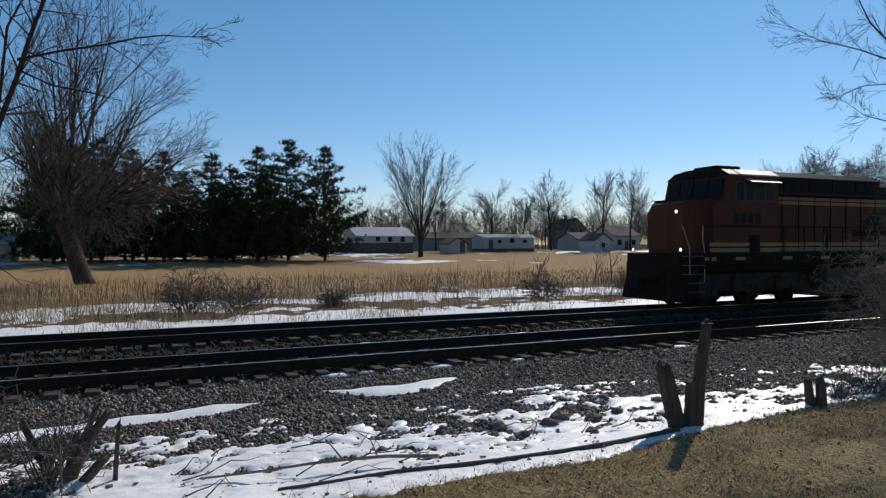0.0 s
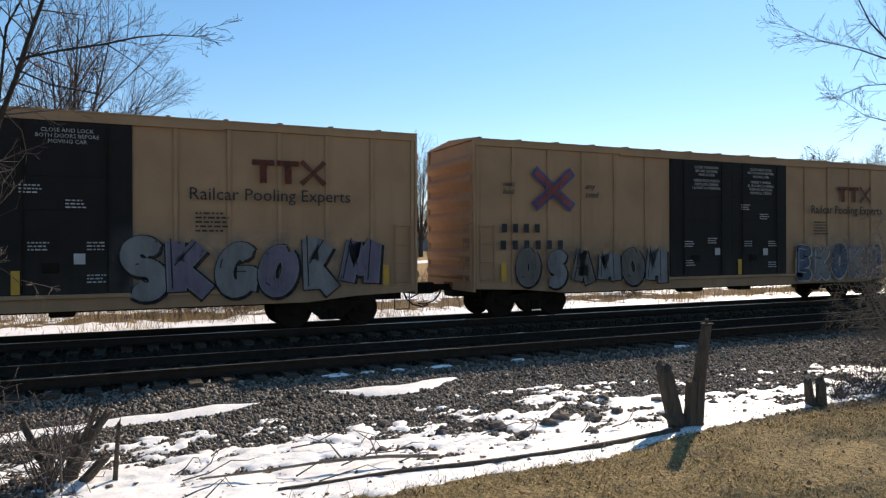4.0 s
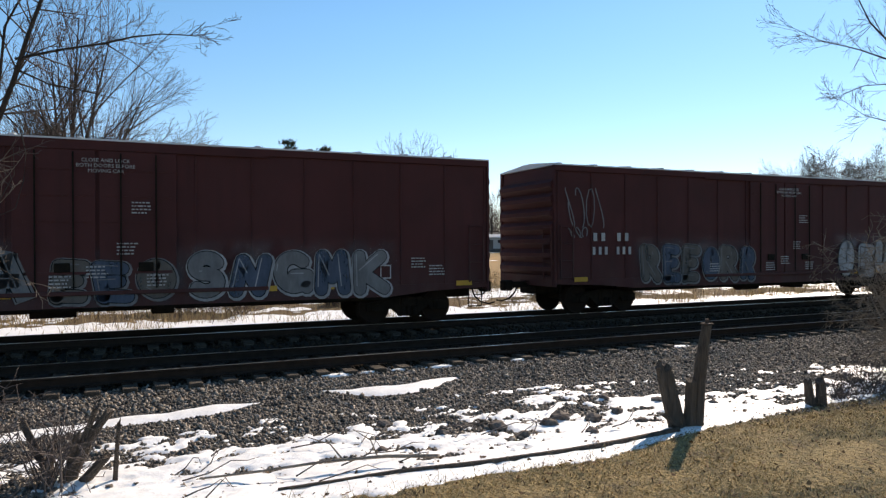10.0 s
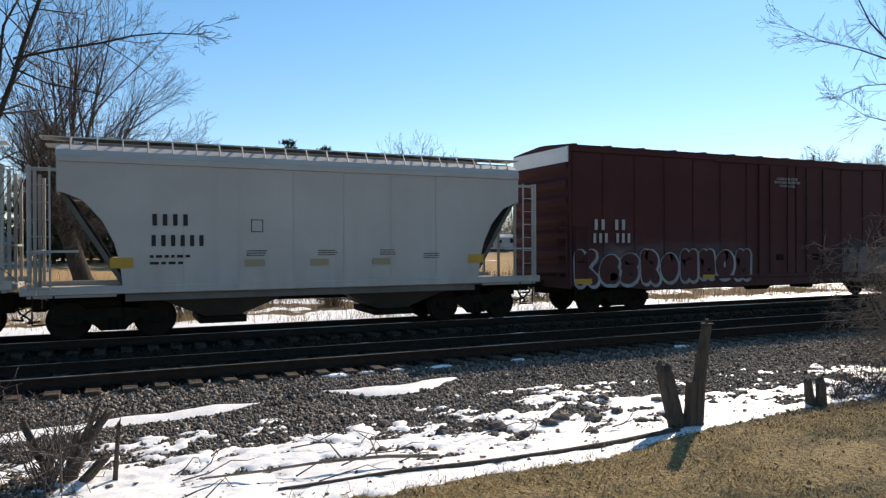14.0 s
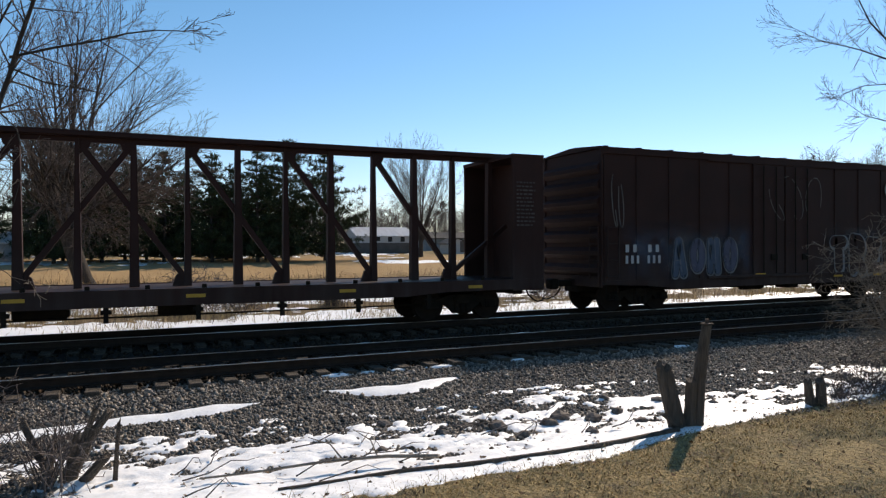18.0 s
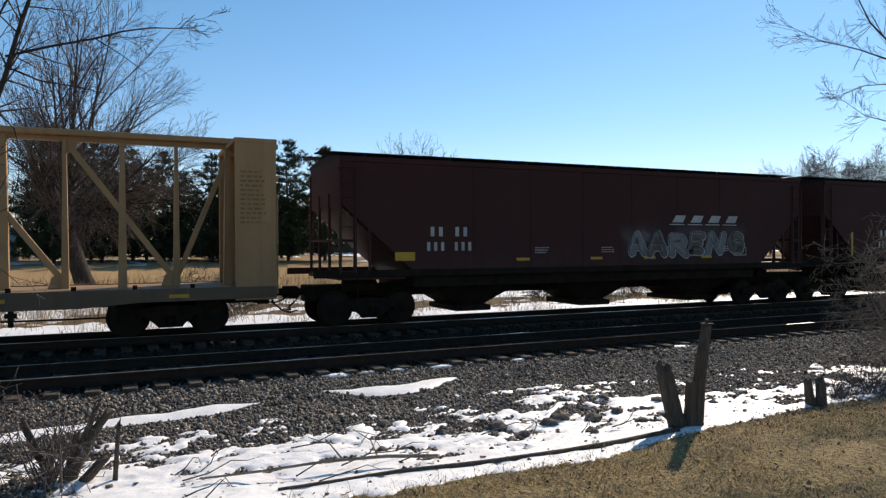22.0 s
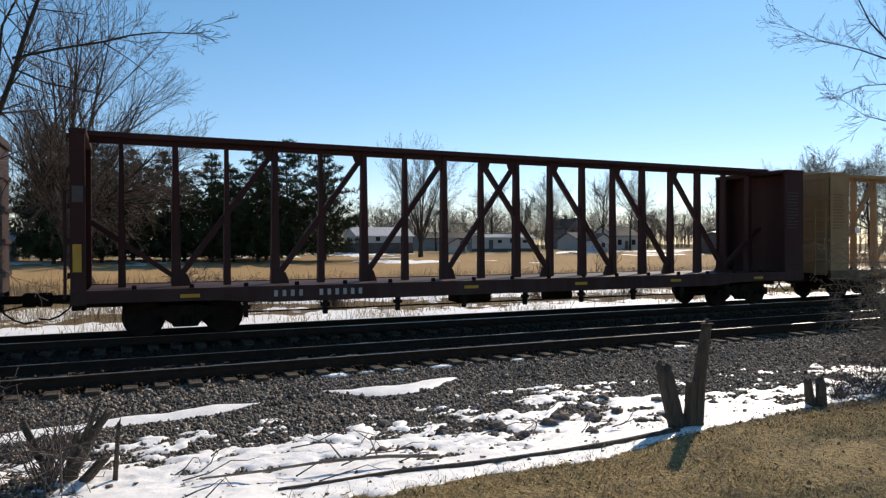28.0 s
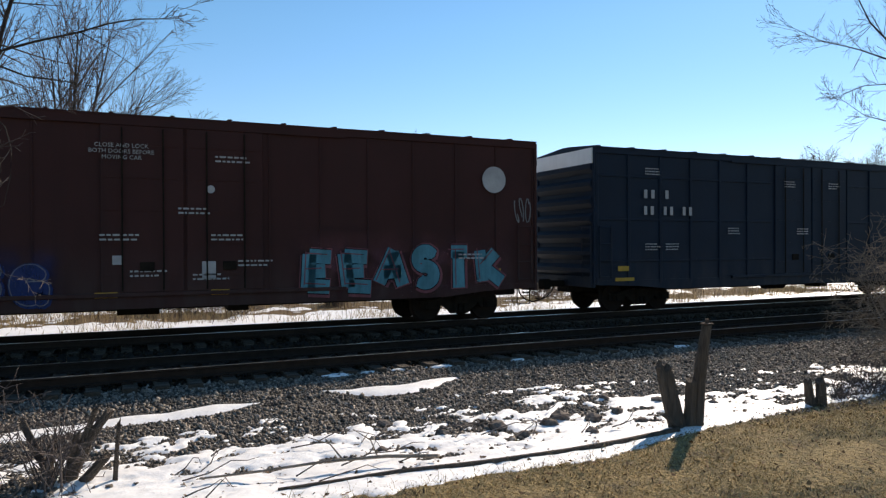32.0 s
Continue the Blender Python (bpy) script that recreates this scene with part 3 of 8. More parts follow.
def grow(rng, start, way, length, radius, level, cfg, woods):
    """One limb and, on it, its own smaller ones."""
    steps = cfg["steps"][level]
    d = np.array(way, dtype=float)
    d /= math.sqrt(d.dot(d))
    turn = np.cumsum(rng.normal(0, cfg["wander"], (steps, 3)) + np.array(cfg["pull"][level]), 0) + d
    turn /= np.sqrt((turn * turn).sum(1))[:, None]
    pts = np.concatenate([[start], np.array(start, dtype=float) + np.cumsum(turn, 0) * (length / steps)])
    tip = max(radius * cfg["taper"], cfg["least"])
    woods[min(level, len(woods) - 1)].limb(pts, max(radius, cfg["least"]), tip)
    if level + 1 >= len(cfg["kids"]) + 1:
        return
    kids = cfg["kids"][level]
    for k in range(kids):
        s = cfg["from"][level] + (1 - cfg["from"][level]) * (k + rng.uniform(0.2, 1.0)) / kids
        u = min(s * steps, steps - 1e-3)
        i = int(u)
        at = pts[i] + (pts[i + 1] - pts[i]) * (u - i)
        axis = pts[i + 1] - pts[i]
        axis = axis / math.sqrt(axis.dot(axis))
        side = rng.normal(0, 1, 3)
        side -= axis * side.dot(axis)
        side /= math.sqrt(side.dot(side)) + 1e-9
        a = radians(rng.uniform(*cfg["angle"][level]))
        ln = length * cfg["ratio"][level] * rng.uniform(0.7, 1.25) * (1.15 - 0.5 * s)
        grow(rng, at, axis * math.cos(a) + side * math.sin(a), ln, radius * (1 - (1 - cfg["taper"]) * s) * cfg["thin"], level + 1, cfg, woods)


SPREADING = dict(steps=(7, 7, 5, 3, 2, 2), wander=0.10, pull=((0, 0, 0.0), (0, 0, 0.06), (0, 0, 0.05), (0, 0, 0.03), (0, 0, 0.02), (0, 0, 0.02)), taper=0.35, least=0.008, kids=(9, 8, 8, 6),
                 angle=((30, 62), (28, 60), (28, 62), (25, 60)), ratio=(1.35, 0.52, 0.45, 0.42), thin=0.55)
SPREADING["from"] = (0.30, 0.2, 0.15, 0.1)
VASE = dict(SPREADING, kids=(12, 9, 7, 5), angle=((14, 46), (14, 36), (14, 36), (16, 40)), ratio=(2.5, 0.55, 0.48, 0.42), pull=((0, 0, 0), (0, 0, 0.03), (0, 0, 0.05), (0, 0, 0.04), (0, 0, 0.02)), wander=0.05)
VASE["from"] = (0.45, 0.25, 0.2, 0.1)
FAR = dict(VASE, kids=(15, 10, 9), steps=(5, 4, 2, 1), least=0.015, angle=((24, 62), (22, 54), (22, 52)), ratio=(0.58, 0.52, 0.46), taper=0.2, wander=0.05, pull=((0, 0, 0), (0, 0, 0.02), (0, 0, 0.02), (0, 0, 0.02)))
FAR["from"] = (0.34, 0.2, 0.15)


def bare_tree(label, base, trunk_len, radius, cfg, seed, lean=(0, 0, 1), category="tree", material=None, name="bare_tree", group="bare winter trees"):
    t = thing(name, label, category, base, group)
    rng = np.random.default_rng(seed)
    woods = [Wood(8), Wood(6), Wood(4), Wood(3)]
    grow(rng, (0, 0, -0.3), lean, trunk_len, radius, 0, cfg, woods)
    part("trunk", woods[0].mesh("trunk", M_BARK), None, t)
    tagged(part("bough", woods[1].mesh("bough", M_BARK), None, t), kind="stuff")
    woods[3].v += woods[2].v
    tagged(part("crown", woods[3].mesh("crown", material or M_TWIG), None, t), kind="stuff")
    return t


def on_ground(x, y):
    return (x, y, float(ground_z(x, y)))


def field_tree():
    """The big tree at the field's edge: short leaning trunk, a fan of long limbs, dense drooping brush low in the crown."""
    t = thing("bare_tree", "large bare spreading tree at the field's edge", "tree", on_ground(-2.9, 58.0), "bare winter trees")
    rng = np.random.default_rng(5)
    trunk, bough, twig = Wood(10), Wood(6), Wood(3)
    top = np.array((-1.2, 0.0, 4.6))
    trunk.limb([(0.45, 0, -0.4), (0.1, 0, 0.3), (-0.3, 0, 1.6), (-0.75, 0, 3.2), top], 0.72, 0.55)
    fan = dict(SPREADING, steps=(8, 6, 4, 2, 1), kids=(13, 9, 6, 0), ratio=(0.52, 0.48, 0.45, 0.4), least=0.009, wander=0.04, taper=0.15, thin=0.6,
               angle=((16, 44), (18, 44), (20, 46), (25, 60)), pull=((0.01, 0, 0.03), (0.02, 0, 0.04), (0.02, 0, 0.03), (0, 0, 0.02), (0, 0, 0)))
    fan["from"] = (0.2, 0.15, 0.1, 0.1)
    for k in range(13):
        a = 6.283 * (k + rng.uniform(-0.3, 0.3)) / 13
        e = radians((28, 52, 74)[k % 3] + rng.uniform(-8, 8))
        at = top + np.array((0.2, 0, -1.0)) * rng.uniform(0, 1)
        if math.cos(a) < -0.3:
            e = max(e, radians(60))
        grow(rng, at, (math.cos(a) * math.cos(e), math.sin(a) * math.cos(e), math.sin(e)), (10.5, 12.5, 14.5)[k % 3] * rng.uniform(0.85, 1.1) * (0.55 if math.cos(a) < -0.3 else 1.05), 0.21, 0, fan, [bough, bough, twig])
    brush = dict(fan, steps=(6, 4, 3, 1), kids=(10, 7, 4), ratio=(0.46, 0.45, 0.45), least=0.009, wander=0.07, pull=((0, 0, -0.03), (0, 0, -0.06), (0, 0, -0.05), (0, 0, 0)), angle=((30, 70), (30, 70), (30, 70)))
    for k in range(13):
        a = rng.uniform(-1.6, 1.6)
        e = radians(rng.uniform(0, 45))
        grow(rng, top + np.array((0, 0, rng.uniform(-1.0, 2.5))), (math.cos(a) * math.cos(e), math.sin(a) * math.cos(e), math.sin(e)), rng.uniform(5.0, 9.0), 0.09, 0, brush, [bough, twig, twig])
    part("trunk", trunk.mesh("trunk", M_BARK), None, t)
    tagged(part("bough", bough.mesh("bough", M_BARK), None, t), kind="stuff")
    tagged(part("crown", twig.mesh("crown", M_TWIG), None, t), kind="stuff")


field_tree()
def field_maple():
    """A vase of slender stems that part just above the ground."""
    t = thing("bare_tree", "bare multi-stemmed maple in the field", "tree", on_ground(41.0, 98.0), "bare winter trees")
    rng = np.random.default_rng(17)
    trunk, bough, twig = Wood(9), Wood(5), Wood(3)
    trunk.limb([(0, 0, -0.4), (0, 0, 0.6), (0.05, 0, 2.0), (0.05, 0, 3.7)], 0.46, 0.26)
    cfg = dict(SPREADING, steps=(8, 5, 3, 1), kids=(10, 7, 4), ratio=(0.40, 0.40, 0.36), least=0.012, wander=0.018, taper=0.10, thin=0.55, angle=((14, 34), (16, 36), (20, 45)),
               pull=((0, 0, 0.012), (0, 0, 0.03), (0, 0, 0.02), (0, 0, 0)))
    cfg["from"] = (0.28, 0.2, 0.1)
    for k in range(15):
        a, e = 2.4 * k + rng.uniform(-0.3, 0.3), radians(88 - 30 * math.sqrt((k + 0.5) / 15) + rng.uniform(-2, 2))
        grow(rng, (0, 0, rng.uniform(1.6, 3.6)), (math.cos(a) * math.cos(e), math.sin(a) * math.cos(e), math.sin(e)), rng.uniform(10.8, 13.6), 0.12, 0, cfg, [bough, twig, twig])
    part("trunk", trunk.mesh("trunk", M_BARK), None, t)
    tagged(part("bough", bough.mesh("bough", M_BARK), None, t), kind="stuff")
    tagged(part("crown", twig.mesh("crown", M_FAR_TWIG), None, t), kind="stuff")


field_maple()
FAR_TREES = ((68.2, 125, 14.5, 1.0), (77.1, 128, 12.5, 1.0), (85.6, 130, 17.5, 0.8), (90.2, 118, 17.0, 0.6), (103.3, 125, 18.0, 0.7), (60.0, 135, 13.0, 1.0), (97.0, 150, 13.0, 1.2), (52.0, 140, 12.0, 1.2),
             (118.0, 140, 15.0, 1.1), (36.0, 150, 13.0, 1.1), (104.0, 82, 17.0, 1.1), (110.0, 80, 18.0, 1.1), (116.0, 78, 18.5, 1.2), (121.0, 75, 18.5, 1.1), (126.0, 73, 19.0, 1.1), (112.0, 95, 15.0, 1.2), (130.0, 150, 13.0, 1.2),
             (-14.0, 125, 12.0, 1.0))
for k, (x, y, h, wide) in enumerate(FAR_TREES):
    cfg = dict(FAR, angle=tuple((a * wide, b * wide) for a, b in FAR["angle"]))
    if x > 100 and y < 100:
        cfg.update(kids=(18, 13, 10), ratio=(0.62, 0.52, 0.46))
    bare_tree("bare deciduous tree among the distant yards", on_ground(x, y), h * (0.76 if x > 90 and y < 100 else 0.70), h * 0.016, cfg, 100 + k, material=M_FAR_TWIG)


def thicket(name, label, x0, x1, y0, y1, n, h, seed):
    """Far woods seen as a grey-brown haze of bare stems."""
    rng = np.random.default_rng(seed)
    w = Wood(3)
    for _ in range(n):
        x, y = rng.uniform(x0, x1), rng.uniform(y0, y1)
        z = float(ground_z(x, y)) - 0.2
        hh = h * rng.uniform(0.5, 1.1)
        top = np.array((x + rng.normal(0, 0.8), y + rng.normal(0, 0.8), z + hh))
        w.limb([(x, y, z), (x + rng.normal(0, 0.2), y, z + hh * 0.4), top], 0.08, 0.012)
        for k in range(9):
            s = rng.uniform(0.25, 0.95)
            a = np.array((x, y, z)) * (1 - s) + top * s
            b = a + np.array((rng.normal(0, 1.0), rng.normal(0, 1.0), rng.uniform(0.6, 2.0))) * hh / 8
            w.limb([a, b], 0.045, 0.015)
            for j in range(4):
                c = a + (b - a) * rng.uniform(0.2, 1)
                w.limb([c, c + np.array((rng.normal(0, 0.7), rng.normal(0, 0.7), rng.uniform(0.2, 1.1))) * hh / 8], 0.022, 0.009)
    return tagged(new(name, w.mesh(name, M_FAR_TWIG)), label, "woods", kind="stuff")


thicket("far_woods", "grey-brown bare woods behind the houses", 20, 210, 142, 200, 1300, 11, 3)
thicket("far_woods", "grey-brown bare woods behind the pines", -70, 30, 112, 150, 170, 10, 4)
thicket("far_woods", "grey-brown bare woods beyond the line", 118, 260, 70, 130, 420, 14, 6)


def pine(base, h, seed, label):
    t = thing("pine_tree", label, "pine tree", base, "row of pines")
    rng = np.random.default_rng(seed)
    trunk = Wood(7)
    trunk.limb([(0, 0, -0.2), (rng.normal(0, 0.1), 0, h * 0.35), (rng.normal(0, 0.15), 0, h * 0.7), (0, 0, h * 0.99)], 0.24, 0.03)
    limbs, pos, size, up = Wood(4), [], [], []
    n = int(h * 1.35)
    for k in range(n):
        s = 0.05 + 0.95 * (k / n) ** 1.15
        z = h * s
        reach = h * 0.36 * min(1.0, 1.55 * (1.0 - s) ** 0.8)
        bulge = rng.uniform(0.65, 1.15, 3)
        for j in range(rng.integers(7, 11)):
            a = rng.uniform(0, 6.283)
            r = reach * rng.uniform(0.30, 1.25) * bulge[j % 3]
            tip = np.array((math.cos(a) * r, math.sin(a) * r, z + r * rng.uniform(0.0, 0.45)))
            mid = np.array((math.cos(a) * r * 0.5, math.sin(a) * r * 0.5, z + r * 0.02))
            limbs.limb([(0, 0, z - 0.05 * r), mid, tip], 0.045, 0.012)
            m = max(3, int(r * 3.4))
            for q in range(m):
                f = 0.30 + 0.70 * (q + rng.uniform(0, 1)) / m
                p = (mid * 2 * f * (1 - f) + tip * f * f) + np.array((0, 0, z)) * ((1 - f) ** 2) + rng.normal(0, 1, 3) * (0.20, 0.20, 0.11)
                pos.append(p)
                size.append(rng.uniform(0.32, 0.66))
    pos, size = np.array(pos), np.array(size)
    m = 12 if h > 11.2 else 7
    base_p = np.repeat(pos, m, 0)
    d = rng.normal(0, 1, base_p.shape) + np.array((0, 0, 0.5)) + 0.5 * base_p * np.array((1, 1, 0)) / (np.linalg.norm(base_p[:, :2], axis=1)[:, None] + 0.3)
    d /= np.linalg.norm(d, axis=1)[:, None]
    ln = np.repeat(size, m)[:, None] * rng.uniform(0.6, 1.15, (len(d), 1))
    side = np.cross(d, rng.normal(0, 1, d.shape))
    side /= np.linalg.norm(side, axis=1)[:, None]
    wdt = ln * 0.095
    v = np.stack([base_p - side * wdt, base_p + side * wdt, base_p + d * ln + side * wdt * 0.3, base_p + d * ln - side * wdt * 0.3], 1)
    f = np.arange(len(v) * 4).reshape(-1, 4)
    part("trunk", trunk.mesh("trunk", M_BARK), None, t)
    tagged(part("bough", limbs.mesh("bough", M_BARK), None, t), kind="stuff")
    part("crown", raw_mesh("crown", v.reshape(-1, 3), f, M_NEEDLES), None, t)
    return t


for k, (x, y, h) in enumerate(((24.0, 90, 14.2), (19.6, 92, 15.0), (15.3, 90, 13.7), (12.7, 92.5, 11.4), (9.8, 90, 12.7), (4.4, 93, 13.0), (-7.5, 92, 15.0), (-2.5, 92, 14.0), (0.9, 95, 13.2), (-5.0, 97, 13.5), (7.0, 96, 11.0), (17.4, 96, 10.6), (2.6, 100, 9.6), (5.6, 101, 9.2), (10.6, 100, 9.4), (14.0, 101, 9.6), (20.6, 101, 9.2), (12.4, 97, 9.0), (0.0, 99, 10.0), (-7.0, 98, 11.0), (-4.0, 101, 9.8), (-9.5, 100, 10.4), (-14.5, 97, 9.0))):
    pine(on_ground(x, y), h * 1.08, 300 + k, "dark green white pine beyond the field" if h > 12 else "shorter dark pine in the row")


# limbs that hang into view from trees beside the camera
TWIGGY = dict(SPREADING, steps=(6, 4, 3, 2, 2), kids=(7, 5, 4), angle=((20, 46), (20, 46), (20, 46)), ratio=(0.46, 0.5, 0.45), least=0.0028, taper=0.25, thin=0.6, wander=0.045, pull=((0, 0, 0.02),) * 5)
TWIGGY["from"] = (0.25, 0.2, 0.2)


def hanging_tree(label, base, limbs, seed, material, crown=0.0, reach=1.0):
    """A tree beside the camera: trunk out of sight, chosen limbs with their own twigs. Points are relative to the base."""
    t = thing("overhanging_tree", label, "tree", base, "bare winter trees")
    rng = np.random.default_rng(seed)
    o = np.array(base)
    eye = np.array(CAM)
    limbs = [([tuple(eye + reach * (np.array(q) - eye)) for q in pts], r0 * reach ** 0.4, r1, n, ln * reach) for pts, r0, r1, n, ln in limbs]
    trunk, limb, branch, twig = Wood(10), Wood(6), Wood(4), Wood(3)
    first = np.array(limbs[0][0][0]) - o
    trunk.limb([(0, 0, -0.4), (0.02, 0.05, first[2] * 0.5), first], 0.20, limbs[0][1] * 1.1)
    for pts, r0, r1, n, ln in limbs:
        q = np.array(pts) - o
        limb.limb(q, r0, r1)
        for k in range(n):
            u = rng.uniform(0.12, 0.99) * (len(q) - 1)
            i = int(u)
            at = q[i] + (q[i + 1] - q[i]) * (u - i)
            axis = (q[i + 1] - q[i]) / np.linalg.norm(q[i + 1] - q[i])
            side = rng.normal(0, 1, 3) * (1, 0.5, 1)
            way = axis * rng.uniform(0.4, 1.1) + side * 0.6
            cfg = dict(TWIGGY, kids=(4, 3))
            grow(rng, at, way, ln * rng.uniform(0.5, 1.3), (r0 + (r1 - r0) * u / len(q)) * 0.4, 0, cfg, [branch, twig, twig])
    if crown:
        grow(rng, first, (first[0] * 0.1, first[1] * 0.1, 1), crown, limbs[0][1] * 1.2, 0, dict(SPREADING, kids=(10, 8, 6), ratio=(1.1, 0.5, 0.45), least=0.006), [limb, branch, twig])
    branch.v += twig.v
    branch.n = 4
    part("trunk", trunk.mesh("trunk", M_BARK), None, t)
    tagged(part("bough", limb.mesh("bough", M_BARK), None, t), kind="stuff")
    tagged(part("crown", branch.mesh("crown", material), None, t), kind="stuff")
    return t


left_tree = hanging_tree("bare tree with limbs arching over the track side", on_ground(-2.6, 10.9), [
    ([(-1.95, 10.8, 2.0), (-1.46, 10.57, 3.72), (-1.26, 10.48, 4.27), (-1.11, 10.42, 4.78), (-0.93, 10.34, 5.29), (-0.75, 10.26, 5.87)], 0.042, 0.022, 24, 0.9),
    ([(-1.25, 10.48, 4.52), (-0.72, 10.24, 4.63), (-0.19, 10.0, 4.71), (0.14, 9.85, 4.79), (0.47, 9.69, 4.82), (0.81, 9.54, 4.80), (0.99, 9.46, 4.97)], 0.018, 0.004, 12, 0.5),
    ([(-1.27, 10.49, 4.40), (-0.86, 10.3, 4.19), (-0.46, 10.12, 4.10), (-0.03, 9.92, 3.98)], 0.016, 0.004, 4, 0.25),
    ([(-0.19, 10.0, 4.71), (0.11, 9.86, 4.49), (0.54, 9.66, 4.11)], 0.010, 0.003, 3, 0.2),
    ([(-1.7, 10.65, 3.0), (-1.45, 10.5, 4.0), (-1.35, 10.4, 4.9), (-1.0, 10.3, 5.6)], 0.03, 0.01, 10, 0.6)], 11, M_TWIG)
pale_tree = hanging_tree("pale curling twigs of a shrub near the camera", on_ground(-2.4, 10.4), [
    ([(-1.75, 10.6, 2.1), (-1.53, 10.6, 2.53), (-1.40, 10.54, 2.81), (-1.28, 10.48, 3.03), (-1.29, 10.49, 3.46)], 0.010, 0.003, 1, 0.5),
    ([(-1.40, 10.55, 3.83), (-1.20, 10.45, 3.60), (-1.14, 10.42, 3.30), (-1.17, 10.43, 2.95), (-1.27, 10.47, 2.59), (-1.46, 10.56, 2.50)], 0.010, 0.004, 1, 0.5),
    ([(-1.8, 10.6, 1.6), (-1.55, 10.5, 1.9), (-1.35, 10.45, 1.75), (-1.2, 10.4, 1.6)], 0.010, 0.003, 2, 0.5)], 12, M_PALE_TWIG)
hanging_tree("bare tree with budded limbs by the lawn", on_ground(20.6, 9.2), [
    ([(12.02, 6.62, 4.51), (10.95, 7.11, 5.01), (10.56, 7.29, 5.16), (9.99, 7.55, 5.31), (9.47, 7.79, 5.58)], 0.022, 0.004, 24, 0.5),
    ([(12.02, 6.63, 5.3), (10.95, 7.11, 5.32), (10.72, 7.22, 5.59), (10.48, 7.33, 6.12)], 0.028, 0.012, 15, 0.45),
    ([(11.85, 6.69, 3.9), (10.94, 7.11, 4.61), (10.64, 7.25, 4.59), (10.35, 7.38, 4.47), (10.08, 7.5, 4.36)], 0.016, 0.003, 18, 0.4),
    ([(11.85, 6.69, 3.6), (10.94, 7.11, 4.03), (10.63, 7.25, 4.12), (10.19, 7.46, 4.47)], 0.015, 0.003, 18, 0.4),
    ([(12.0, 6.6, 4.8), (11.2, 7.0, 5.6), (10.8, 7.2, 6.2)], 0.028, 0.012, 14, 0.4)], 13, M_TWIG, 2.3, 1.6)


def bush(label, base, stems, h, seed, material, spread=1.0, droop=-0.05, kids=(7, 6, 4), least=0.004, name="bush"):
    t = thing(name, label, "bush", base, "bare brush")
    rng = np.random.default_rng(seed)
    cfg = dict(TWIGGY, kids=kids, wander=0.045, pull=((0, 0, 0.0), (0, 0, droop), (0, 0, droop), (0, 0, 0)), ratio=(0.55, 0.5, 0.45, 0.4), least=least, angle=((30, 75), (30, 75), (30, 70)))
    stem, twig = Wood(5), Wood(3)
    for _ in range(stems):
        a = rng.uniform(0, 6.283)
        way = (math.cos(a) * spread * rng.uniform(0.2, 1), math.sin(a) * spread * rng.uniform(0.2, 1), 1)
        grow(rng, (rng.normal(0, 0.12), rng.normal(0, 0.12), -0.1), way, h * rng.uniform(0.6, 1.1), h * 0.008 + 0.004, 0, cfg, [stem, twig, twig])
    tagged(part("stem", stem.mesh("stem", material), None, t), kind="stuff")
    tagged(part("crown", twig.mesh("crown", material), None, t), kind="stuff")
    return t


bush("leafless bush of fine drooping pale twigs", on_ground(14.15, 8.5), 16, 2.9, 21, M_PALE_TWIG, 0.75, -0.10, (8, 6, 4))
bush("leafless bush of fine drooping twigs", on_ground(15.7, 9.2), 10, 2.8, 22, M_PALE_TWIG, 0.8, -0.08, (7, 6, 3))
bush("tangle of low brown brush by the lawn", on_ground(12.2, 8.2), 16, 0.7, 23, M_TWIG, 1.5, -0.08, (5, 4))
bush("tangle of low brown brush at the snow bank", on_ground(2.2, 30.0), 26, 2.0, 24, M_TWIG, 1.5, -0.06, (6, 5), 0.008)
bush("tangle of low brown brush at the snow bank", on_ground(4.2, 29.0), 22, 1.7, 25, M_TWIG, 1.6, -0.06, (6, 5), 0.008)
bush("dark brush heaped on the snow bank", on_ground(8.6, 30.8), 26, 1.0, 26, M_TWIG, 1.8, -0.08, (6, 5), 0.009)
bush("tangle of low brown brush at the snow bank", on_ground(19.5, 30.5), 20, 1.6, 27, M_TWIG, 1.6, -0.06, (6, 5), 0.008)
bush("tangle of low brown brush at the snow bank", on_ground(26.0, 31.0), 22, 1.6, 28, M_TWIG, 1.6, -0.06, (6, 5), 0.008)
bush("dark low brush beside the short stumps", on_ground(10.7, 7.75), 14, 0.5, 31, M_TWIG, 1.7, -0.05, (5, 4))
bush("dark low brush along the lawn", on_ground(11.7, 7.9), 14, 0.55, 32, M_TWIG, 1.7, -0.05, (5, 4))
bush("brush of thin stems beside the cut stumps", on_ground(-0.75, 8.5), 20, 0.9, 29, M_TWIG, 0.8, -0.02, (4, 3))
bush("brush of thin stems beside the cut stumps", on_ground(-1.5, 8.8), 14, 1.1, 30, M_TWIG, 0.7, -0.02, (4, 3))
for k, (x, y, h) in enumerate(((24.6, 39.0, 3.4), (33.0, 42.0, 5.6), (31.8, 42.5, 4.2), (37.0, 40.0, 4.5))):
    bare_tree("thin bare sapling among weeds", on_ground(x, y), h * 0.55, 0.05, dict(FAR, kids=(7, 4), least=0.010), 400 + k, name="sapling", group="saplings")


